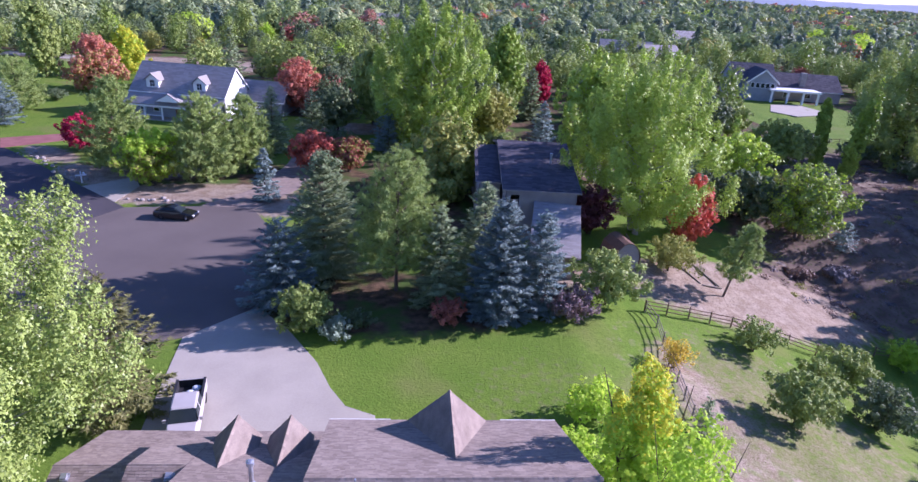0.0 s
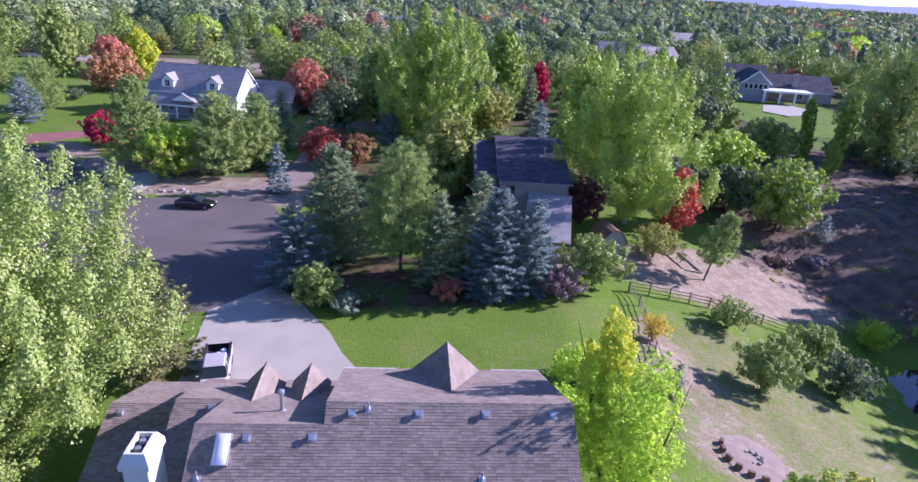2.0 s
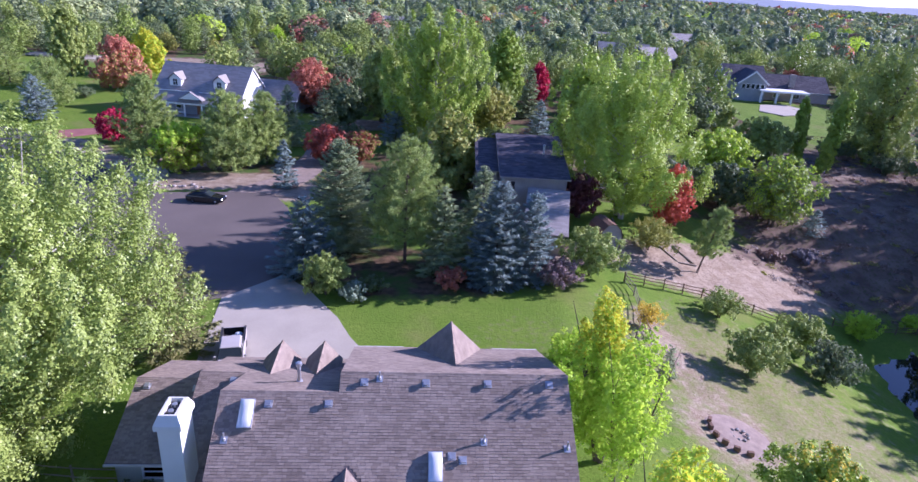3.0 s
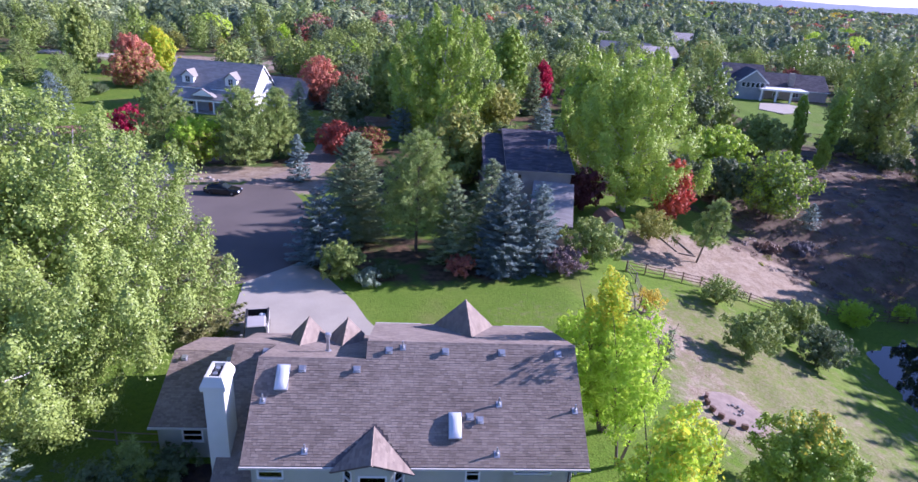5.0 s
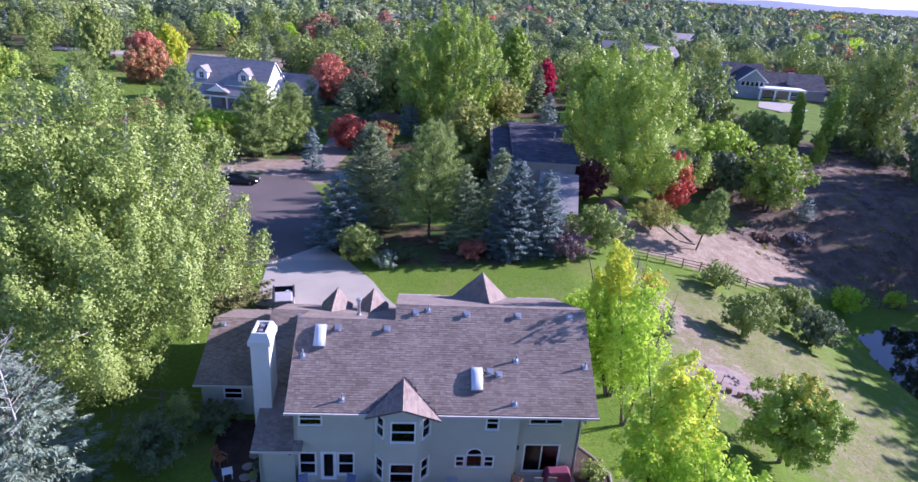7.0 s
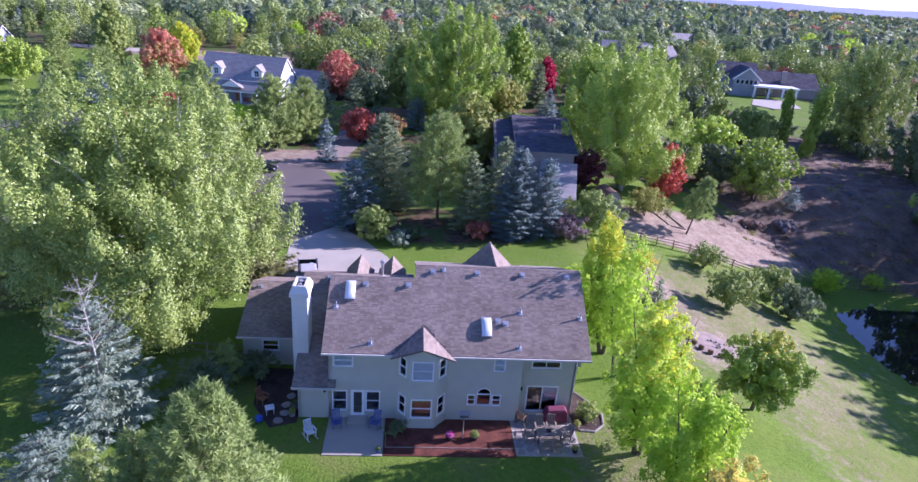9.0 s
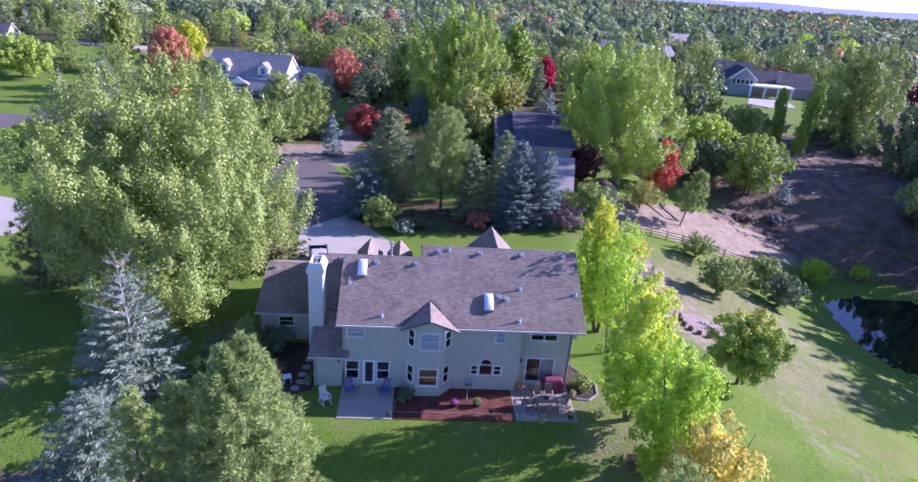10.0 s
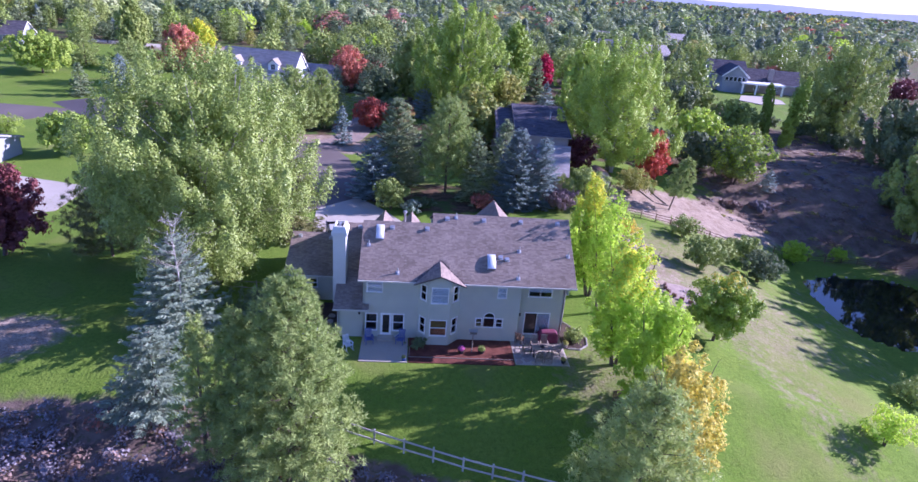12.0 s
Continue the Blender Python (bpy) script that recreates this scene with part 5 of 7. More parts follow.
place(conifer("pine_tree", 11.4, 4.6, "pine", 70, 0.6, "pine", 0.55, 9, 0.72, dense=0.55), -18.0, 70.4, "broad grey-green pine before a house")
place(conifer("pine_tree", 10.8, 3.6, "pine", 71, 0.6, "pine", 0.55, 9, 0.72, dense=0.55), -13.8, 75.4, "grey-green pine before a house")
place(conifer("spruce_tree", 10.6, 3.2, "spruce", 72, twig=0.7, dense=0.5), -12.4, 87.0, "dark green spruce beside a house")
place(conifer("spruce_tree", 8.9, 3.0, "spruce", 73, twig=0.7, dense=0.5), -7.4, 95.5, "very dark green spruce")
place(broad_tree("maple_tree", 6.0, 3.4, 0.4, "crimson", 74, 6000, 0.30, "round", 30, 0.12, 2), -39.6, 83.6, "crimson low maple beside a lawn")
place(broad_tree("maple_tree", 7.8, 4.0, 0.4, "lime", 75, 9000, 0.32, "round", 40, 0.14, 3, extra=("olive", 0.5, 0.0, 0.7)), -24.2, 68.0, "yellow-green low maple before pines")
place(broad_tree("maple_tree", 11.2, 4.3, 0.8, "salmon", 76, 11000, 0.32, "round", 46, 0.2), -13.2, 116.0, "red maple beside a house")
place(broad_tree("maple_tree", 7.6, 3.8, 0.8, "rust", 77, 6000, 0.36, "round", 36, 0.2, extra=("deep", 0.75, 0, 1.1)), -7.2, 120.5, "brown-green round tree beside a house")
place(broad_tree("maple_tree", 12.4, 6.0, 0.8, "salmon", 78, 14000, 0.36, "egg", 90, 0.2, extra=("olive", 0.35, 0.0, 0.7)), -58.0, 128.0, "rosy russet maple on the lawn")
place(broad_tree("maple_tree", 12.2, 4.6, 0.8, "lemon", 79, 9000, 0.42, "egg", 50, 0.2, extra=("lime", 0.4, 0, 1.1)), -58.5, 146.0, "yellow maple on the lawn")
place(broad_tree("poplar_tree", 18.5, 4.2, 1.0, "green", 80, 10000, 0.44, "egg", 50, 0.24), -74.5, 140.0, "tall green poplar on the lawn")
place(broad_tree("maple_tree", 9.4, 4.2, 0.8, "maroon", 81, 17000, 0.26, "round", 50, 0.2), -35.4, 12.8, "dark maroon maple on the lawn")
place(broad_tree("maple_tree", 10.0, 7.0, 1.4, "poplar", 82, 14000, 0.34, "round", 50, 0.24), -85.0, 113.0, "yellow-green spreading tree on the lawn")
place(conifer("spruce_tree", 10.0, 4.6, "pine", 83, twig=0.7, dense=0.5), -81.6, 127.0, "grey-green conifer by a lane")
place(conifer("spruce_tree", 6.8, 2.6, "spruce", 84, twig=0.7, dense=0.5), -65.8, 91.5, "dark spruce by a lane")
place(broad_tree("maple_tree", 6.6, 3.6, 0.4, "poplar", 85, 8000, 0.28, "round", 34, 0.14, 2), -46.7, 48.4, "yellow-green low tree on the lawn")
place(shrub("shrub", 3.2, 2.6, "poplar", 86), -62.0, 59.0, "lime-green rounded shrub by a lane")
place(conifer("blue_spruce", 8.0, 3.6, "spruce_blue", 87, twig=0.7, dense=0.5), -60.4, 98.4, "blue spruce on the lawn")
place(conifer("pine_tree", 9.6, 4.4, "pine", 88, 0.5, "pine", 0.5, 9, 0.6, dense=0.5), -62.2, 107.0, "grey-green pine on the lawn")
place(shrub("shrub", 2.6, 2.0, "deep", 89), -60.8, 117.0, "dark round shrub on a lawn")
for i, (x, y, h, r, c) in enumerate(((62, 118, 13, 6.0, "green"), (54, 108, 11, 5.0, "deep"), (70, 112, 10, 5.2, "deep"), (50, 98, 9, 4.4, "deep"), (24, 100, 10, 4.2, "olive"), (22, 112, 13, 4.6, "deep"), (8, 104, 11, 4.4, "green"), (-4, 101, 9, 3.6, "deep"), (78, 116, 8, 4.4, "green"))):
    place(broad_tree("hackberry_tree", h, r, 0.8, c, 170 + i, 7000, 0.40, "round", 60, 0.2, 2), x, y, {"green": "green round-headed tree", "deep": "dark green round-headed tree", "olive": "olive-yellow round-headed tree"}[c] + " behind the yards")
# cottonwoods outside the view, added for their shade on the dry slope
for i, (x, y, h, r) in enumerate(((115, 62, 21, 6.4), (126, 72, 23, 7.0))):
    place(broad_tree("cottonwood_tree", h, r, 1.5, "poplar", 190 + i, 10000, 0.46, "lobed", 170, 0.3, 2), x, y, "tall unseen cottonwood added to shade the dry slope")
for i, (x, y, h, r) in enumerate(((35.0, 119.0, 11.0, 2.8), (47.5, 125.0, 12.0, 3.0), (51.0, 116.0, 9.5, 2.6))):
    place(conifer("spruce_tree", h, r, "spruce", 210 + i, twig=0.8, dense=0.5), x, y, "dark spruce beside a crimson maple")
# shrubs whose leaf colour holds the slope's shade
for i, (x, y, h, r) in enumerate(((97, 100, 4.0, 3.6), (106, 96, 5.0, 4.2), (112, 104, 5.0, 4.4), (101, 90, 3.4, 3.2), (116, 92, 5.5, 4.6), (93, 108, 3.6, 3.0))):
    place(shrub("shrub", h, r, "deep", 220 + i, 2600, 0.36, 40), x, y, "green shrub on the slope, leaves darkened for shade")
# yard shrubs
place(shrub("shrub", 4.3, 2.1, "green", 90, 3600, 0.26, 26), 1.3, 31.4, "leafy light green shrub beside the driveway")
place(shrub("shrub", 1.9, 1.4, "silver", 91, 1400, 0.2), 4.0, 30.6, "low silvery shrub under spruces")
place(shrub("shrub", 1.7, 1.3, "deep", 92, 1300, 0.2), 5.8, 32.2, "low dark shrub under spruces")
place(shrub("shrub", 3.2, 2.5, "purple", 93, 3200, 0.22, 26), 24.6, 34.6, "purple-leaved shrub at the lawn's edge")
place(shrub("shrub", 5.6, 3.2, "green", 94, 7000, 0.26, 40), 28.6, 37.6, "large rounded green shrub")
place(shrub("shrub", 2.4, 1.6, "rust", 95, 1800, 0.2), 13.4, 33.4, "reddish low shrub under a spruce")
place(shrub("apple_tree", 3.4, 2.3, "green", 96, 2600, 0.22, 22, 0.07), 42.5, 34.6, "small thin apple tree on the slope")
place(shrub("apple_tree", 4.6, 2.5, "green", 97, 5200, 0.24, 34, 0.09), 40.8, 24.2, "round grey-green apple tree")
place(shrub("apple_tree", 3.8, 2.5, "green", 98, 4800, 0.24, 32, 0.09), 51.4, 33.2, "round green apple tree")
place(shrub("apple_tree", 4.4, 2.7, "deep", 99, 5200, 0.24, 34, 0.09), 50.3, 26.8, "dark green apple tree")
place(shrub("apple_tree", 3.4, 2.0, "green", 100, 3600, 0.24, 28, 0.08), 46.5, 30.2, "round green apple tree")
place(shrub("sapling", 4.0, 2.0, "lime", 101, 2200, 0.26, 22, 0.05), 63.2, 39.2, "bright green sapling by the pond")
place(shrub("sapling", 2.6, 1.3, "lime", 102, 1200, 0.24, 14, 0.04), 73.2, 43.2, "small bright green sapling by the pond")
place(shrub("sapling", 3.8, 2.0, "lime", 103, 1800, 0.22, 18, 0.05), 43.5, -6.7, "thin yellow-green sapling on the lawn")
place(shrub("sapling", 3.0, 2.0, "green", 104, 1800, 0.22, 18, 0.05), 53.5, 2.2, "thin green sapling on the lawn")
place(shrub("shrub", 4.2, 3.0, "olive", 105, 3600, 0.24, 28), 38.8, 47.6, "olive-green shrub on the dirt bank")
place(conifer("spruce_sapling", 3.2, 1.0, "spruce", 106, 0.1, step=0.3, per=7, twig=0.3, dense=1.3), 31.0, 20.5, "young grey-green spruce by the fence")
place(shrub("shrub", 2.8, 1.4, "gold", 107, 1000, 0.2, 14), 32.4, 29.2, "thin golden shrub by the fence")
place(shrub("shrub", 3.2, 2.4, "deep", 108, 2400, 0.22), -8.6, 1.8, "dark shrub in the house's shade")
place(shrub("shrub", 2.0, 1.6, "deep", 109, 1600, 0.2), -5.6, 4.6, "dark shrub in the house's shade")
place(conifer("pine_sapling", 3.2, 0.8, "pine", 110, 0.2, "pine", 0.4, 6, 0.4), -7.4, 3.6, "young pine in the house's shade")
place(shrub("shrub", 1.0, 0.8, "deep", 111, 700, 0.14), 4.9, -1.5, "low clipped shrub by the bay window")
place(shrub("shrub", 1.3, 0.9, "green", 112, 1000, 0.16), 18.5, 0.6, "yellowish shrub at the house corner")
for i, (x, y, h, r, c) in enumerate(((-16, 31, 2.0, 1.6, "green"), (23.0, 20.5, 3.0, 2.2, "lime"), (20.4, 16.0, 2.6, 2.0, "lime"), (66, 71, 3.0, 3.4, "deep"), (72, 78, 3.4, 3.4, "olive"), (50, 78, 5, 4, "deep"), (92, 58, 3.2, 3.0, "deep"),
                                     (66, 56, 1.6, 2.2, "sage"), (60, 55, 1.4, 1.8, "brush"), (96, 52, 4.0, 3.4, "deep"), (92, 40, 4, 3.0, "olive"), (94, 32, 4.5, 3.4, "green"), (74, 96, 5.5, 4, "silver"), (70, 92, 5.0, 3.6, "silver"), (56, 98, 6, 5, "deep"), (46, 92, 6, 4.6, "green"), (28, 76, 5, 3.6, "olive"), (24, 84, 6, 4, "green"), (-2, 86, 5, 3, "deep"))):
    place(shrub("shrub", h, r, c, 120 + i, 2600 if r > 2.5 else 1500, 0.28, 24), x, y, {"lime": "bright green shrub", "green": "green rounded shrub", "deep": "dark green shrub in shade", "olive": "olive-green shrub on the slope", "sage": "grey sagebrush on the slope", "brush": "dry brown brush on the slope", "silver": "silvery-leaved shrub on the slope"}[c] + ", uneven")


# ---- woods: single trees to about 240 m, joined woods beyond ----
def clear(x, y):
    """Places kept free of woods: yards, roofs and lanes."""
    if -50 < x < -12 and 96 < y < 128 or 84 < x < 142 and 108 < y < 186 or x < -40 and y < 165 and x > -118:
        return False
    if 30 < x < 50 and 108 < y < 140:
        return False
    if -10 < x < 6 and 96 < y < 112 or 20 < x < 44 and 84 < y < 108:
        return False
    if -80 < x < -18 and 156 < y < 190 or -110 < x < -84 and 285 < y < 318:
        return False
    return True


rng = np.random.default_rng(77)
protos = []
for i, (c, h, r, sh, lab) in enumerate((("green", 12, 4.6, "round", "green broad-leaved tree in the woods"), ("deep", 11, 4.6, "round", "dark green broad-leaved tree in the woods"), ("olive", 11, 4.2, "egg", "olive-yellow tree in the woods"),
                                        ("cottonwood", 15, 4.6, "egg", "tall pale green tree in the woods"), ("lime", 10, 4.0, "egg", "yellow-green tree in the woods"), ("rust", 9, 3.8, "round", "russet tree in the woods"), ("green", 14, 3.0, "column", "narrow green tree in the woods"))):
    protos.append((tagged(broad_tree("tree", h, r, 1.0, c, 300 + i, 2300, 0.48, sh, 46, 0.2), lab, "tree", "trees of the woods"), h))
for i, (c, h, r, lab) in enumerate((("spruce", 13, 3.4, "dark spruce in the woods"), ("pine", 12, 4.0, "grey-green pine in the woods"), ("spruce_blue", 11, 3.0, "blue spruce in the woods"))):
    protos.append((tagged(conifer("tree", h, r, c, 320 + i, 0.4, "pine" if c == "pine" else "spruce", 0.9, 7, 1.3, dense=0.32), lab, "tree", "trees of the woods"), h))
weights = np.array((0.17, 0.27, 0.05, 0.10, 0.03, 0.025, 0.05, 0.16, 0.10, 0.045))
weights /= weights.sum()
used = set()
spots = []
for _ in range(6000):
    y = rng.uniform(100, 235)
    x = rng.uniform(-0.72 * (y + 20) - 12, 0.80 * (y + 20) + 12)
    if clear(x, y) and not (70 < x < 140 and y < 128) and all((x - a) ** 2 + (y - b) ** 2 > 42 for a, b in spots):
        spots.append((x, y))
    if len(spots) >= 300:
        break
for x, y in spots:
    k = int(rng.choice(len(protos), p=weights))
    s = rng.uniform(0.65, 1.12)
    m = Matrix.LocRotScale((x, y, ground(x, y) - 0.05), Euler((0, 0, rng.uniform(0, 6.28))), (s * rng.uniform(0.9, 1.15), s * rng.uniform(0.9, 1.15), s))
    if k in used:
        ob = copy_thing(protos[k][0], m)
    else:
        used.add(k)
        protos[k][0].matrix_basis = m
for k, (ob, h) in enumerate(protos):
    if k not in used:
        ob.matrix_basis = pose(-60 + 12 * k, 228, ground(0, 228))


def woods(name, mats, trees, per, size, seed, label):
    """Far trees of one colour as one mesh: leaf sprays on the clumps of rounded or pointed crowns."""
    r0 = np.random.default_rng(seed)
    pts, szs, out = [], [], []
    for x, y, h, r, pointed in trees:
        m = max(5, per // 16)
        z = (np.arange(m) + r0.uniform(0, 1, m)) / m
        prof = (1 - z) ** 0.8 * 0.85 + 0.03 if pointed else outline(z, "egg" if h > 1.9 * r else "round")
        a = 2.4 * np.arange(m) + r0.uniform(0, 6.28) + r0.normal(size=m) * 0.4
        cr = r * (0.30 if pointed else 0.40) * r0.uniform(0.75, 1.25, m)
        rad = np.maximum(r * prof * r0.uniform(0.8, 1.15, m) - cr * 0.6, 0.0)
        c = np.stack([np.cos(a) * rad, np.sin(a) * rad, 0.1 * h + z * (0.9 * h - cr * 0.6)], 1)
        k = r0.integers(0, m, per)
        o = c[k] - np.array((0, 0, 0.35 * h))
        o /= np.linalg.norm(o, axis=1, keepdims=True) + 1e-6
        d = r0.normal(size=(per, 3)) + o * 0.8 + np.array((0, 0, 0.25))
        d /= np.linalg.norm(d, axis=1, keepdims=True)
        pts.append(np.array((x, y, ground(x, y))) + c[k] + d * (cr[k] * r0.uniform(0.75, 1.08, per))[:, None])
        out.append(d + o * 0.3)
        szs.append(np.full(per, size * (0.45 + 0.11 * r)))
    p, o, s = np.concatenate(pts), np.concatenate(out), np.concatenate(szs)
    v, q = leaves_at(r0, p, s, o, 0.85, True, 2.2)
    ob = tagged(new(name, mesh_np(name, v, q, M[mats])), label, "woods", kind="stuff")
    return ob


far = {}
for key, c1, c2 in (("far_deep", (0.115, 0.170, 0.075), (0.285, 0.355, 0.160)), ("far_green", (0.185, 0.270, 0.075), (0.430, 0.510, 0.160)), ("far_pale", (0.280, 0.340, 0.145), (0.520, 0.580, 0.260)),
                    ("far_olive", (0.330, 0.315, 0.075), (0.580, 0.530, 0.160)), ("far_conifer", (0.105, 0.155, 0.105), (0.250, 0.320, 0.205)), ("far_rust", (0.360, 0.160, 0.105), (0.560, 0.290, 0.190))):
    M[key] = leaf_mat(key + "_leaf", c1, c2, 0.2, 0.0, 0.10, 0.085)
kinds = (("far_deep", 0.36, 0), ("far_green", 0.22, 0), ("far_pale", 0.12, 0), ("far_olive", 0.035, 0), ("lime", 0.010, 0), ("far_conifer", 0.20, 1), ("far_rust", 0.020, 0), ("red", 0.006, 0), ("gold", 0.008, 0))
pk = np.array([k[1] for k in kinds])
pk /= pk.sum()
for band, y0, y1, count in ((0, 235, 420, 900), (1, 420, 900, 1800), (2, 900, 3600, 2400)):
    for _ in range(count):
        y = y0 + (y1 - y0) * rng.uniform() ** (0.85 if band < 2 else 1.3)
        x = rng.uniform(-0.72 * (y + 20) - 20, 0.80 * (y + 20) + 20)
        if not clear(x, y) or noise.noise((x * 0.008, y * 0.008, 1.0)) < -0.38:
            continue
        k = int(rng.choice(len(kinds), p=pk))
        big = (1.0, 1.15, 1.9)[band]
        h = rng.uniform(6.5, 13.5) * (1.15 if kinds[k][2] else 1.0) * (1.0 if band < 2 else 1.1)
        far.setdefault((band, k), []).append((x, y, h, rng.uniform(4.6, 9.2) * big * (0.7 if kinds[k][2] else 1.0), kinds[k][2]))
for (band, k), trees in sorted(far.items()):
    woods("far_woods", kinds[k][0], trees, (640, 240, 76)[band], (0.92, 1.45, 2.6)[band], 500 + band * 20 + k, "far mixed autumn woods to the horizon")

# distant hills, with the air's haze put into their blue-grey colour
hv, hf = [], []
for i in range(121):
    x = -4200 + 70 * i
    h = 46 + 26 * noise.noise((x * 0.0012, 0.0, 5.0)) + 10 * noise.noise((x * 0.006, 2.0, 5.0))
    hv += [(x, 4050, -5), (x, 4250, h * 0.55), (x, 4520, h)]
for i in range(120):
    a = 3 * i
    hf += [(a, a + 3, a + 4, a + 1), (a + 1, a + 4, a + 5, a + 2)]
tagged(new("backdrop", mesh_np("backdrop", hv, hf, M["hill"], True)), "low hills at the horizon, haze put into their colour", "hills", kind="structure")


# ---- neighbouring houses ----
def gable_house(name, label, origin, turn, length, depth, wall_h, ridge_h, wall_mat, roof_mat, windows=(), over=0.4, ridge_at=0.5, trim="white"):
    """A block with its ridge along local x; the front faces local -y. windows: (face, u0, u1, z0, z1)."""
    t = thing(name, label, "house", m=Matrix.Translation(origin) @ Matrix.Rotation(radians(turn), 4, "Z"))
    faces = {"f": (along(0, 0, length, 0), length), "r": (along(length, 0, length, depth), depth), "b": (along(length, depth, 0, depth), length), "l": (along(0, depth, 0, 0), depth)}
    for k, (m, ln) in faces.items():
        hs = [(a, b, c, d) for f, a, b, c, d in windows if f == k]
        wall_panel(t, m, ln, -0.5, wall_h, hs, wall_mat)
        for h in hs:
            window(t, m, *h, ("h", "v") if h[1] - h[0] > 1.3 else ("h",), trim=trim)
    yr = depth * ridge_at
    for x in (0.02, length - 0.02):
        b = bmesh.new()
        f = [[b.verts.new((x + dx, y, z)) for y, z in ((0, wall_h - 0.01), (yr, ridge_h - 0.12), (depth, wall_h - 0.01))] for dx in (-0.02, 0.02)]
        b.faces.new(f[0]), b.faces.new(f[1][::-1])
        for i in range(3):
            b.faces.new((f[0][i], f[0][(i + 1) % 3], f[1][(i + 1) % 3], f[1][i]))
        part("gable_wall", b, M[wall_mat], t)
    k0, k1 = (ridge_h - wall_h) / yr, (ridge_h - wall_h) / (depth - yr)
    rect_roof(t, "roof", (-over, -over, wall_h - over * k0), (length + over, -over, wall_h - over * k0), (length + over, yr, ridge_h), (-over, yr, ridge_h), roof_mat, expo=0.3, tab=0.9, seed=31)
    rect_roof(t, "roof", (length + over, depth + over, wall_h - over * k1), (-over, depth + over, wall_h - over * k1), (-over, yr, ridge_h), (length + over, yr, ridge_h), roof_mat, expo=0.3, tab=0.9, seed=32)
    caps(t, (-over, yr, ridge_h + 0.01), (length + over, yr, ridge_h + 0.01), roof_mat)
    for s in (-over - 0.02, length + over - 0.03):
        b = bmesh.new()
        for (ya, za), (yb, zb) in (((-over, wall_h - over * k0), (yr, ridge_h)), ((yr, ridge_h), (depth + over, wall_h - over * k1))):
            v = [b.verts.new((s + dx, y, z)) for dx in (0, 0.05) for y, z in ((ya, za - 0.28), (yb, zb - 0.28), (yb, zb - 0.02), (ya, za - 0.02))]
            for f in ((3, 2, 1, 0), (4, 5, 6, 7), (0, 1, 5, 4), (2, 3, 7, 6), (0, 4, 7, 3), (1, 2, 6, 5)):
                b.faces.new([v[i] for i in f])
        part("bargeboard", b, M[trim], t)
    part("gutter", box(bmesh.new(), -over, length + over, -over - 0.1, -over - 0.005, wall_h - over * k0 - 0.16, wall_h - over * k0 - 0.02), M[trim], t)
    part("floor_slab", box(bmesh.new(), 0.3, length - 0.3, 0.3, depth - 0.3, 0.0, 0.2), M["interior"], t)
    return t


# white house with two dormers and a porch
WT = -11
wh = gable_house("house", "white and grey house with two dormers and a porch", (-42.4, 108.3, 0.2), WT, 18.0, 10.0, 5.2, 9.6, "siding", "shingle_grey",
                 [("f", 1.2, 2.4, 1.2, 2.6), ("f", 3.8, 5.0, 1.2, 2.6), ("f", 12.5, 13.8, 1.2, 2.6), ("f", 15.4, 16.6, 1.2, 2.6), ("r", 3.5, 4.7, 1.2, 2.6), ("r", 4.4, 5.6, 5.2 - 1.3, 5.1)])
part("gable_cladding", box(bmesh.new(), 18.03, 18.08, 0.3, 9.7, 0.0, 5.15), M["white"], wh)
b = bmesh.new()
f = [[b.verts.new((x, y, z)) for y, z in ((0.1, 5.16), (5.0, 9.3), (9.9, 5.16))] for x in (18.05, 18.1)]
b.faces.new(f[0][::-1]), b.faces.new(f[1])
part("gable_cladding", b, M["white"], wh)
b = bmesh.new()
slab(b, [(-0.4, -2.6, 3.0), (18.4, -2.6, 3.0), (18.4, -0.3, 4.75), (-0.4, -0.3, 4.75)], 0.15)
part("porch_roof", b, M["shingle_grey"], wh)
part("porch_beam", box(bmesh.new(), -0.2, 18.2, -2.5, -2.3, 2.55, 2.84), M["white"], wh)
part("porch_floor", box(bmesh.new(), -0.2, 18.2, -2.6, -0.02, -0.3, 0.25), M["concrete"], wh)
for x in (0.0, 3.6, 7.0, 10.6, 14.2, 18.0):
    part("porch_post", box(bmesh.new(), x - 0.12, x + 0.12, -2.52, -2.28, 0.25, 2.55), M["white"], wh)
part("porch_rail", box(bmesh.new(), 0.1, 6.9, -2.44, -2.38, 0.95, 1.05), M["white"], wh)
part("door", box(bmesh.new(), 8.3, 9.3, -0.06, 0.0, 0.25, 2.35), M["wood_warm"], wh)
part("brick_skirt", box(bmesh.new(), 10.0, 18.0, -0.05, -0.004, 0.2, 1.1), M["brick"], wh)
for cx, hw, zr, y0 in ((8.6, 2.6, 5.2, -2.9),):
    for s in (-1, 1):
        part("porch_gable_roof", slab(bmesh.new(), [(cx, y0, zr), (cx + s * hw, y0, zr - 1.6), (cx + s * hw, -1.0, zr - 1.6), (cx, 0.6, zr)], 0.1), M["shingle_grey"], wh)
    b = prism_y(cx, hw - 0.3, zr - 0.22, zr - 1.5, y0 + 0.15)
    part("porch_gable", b, M["white"], wh)
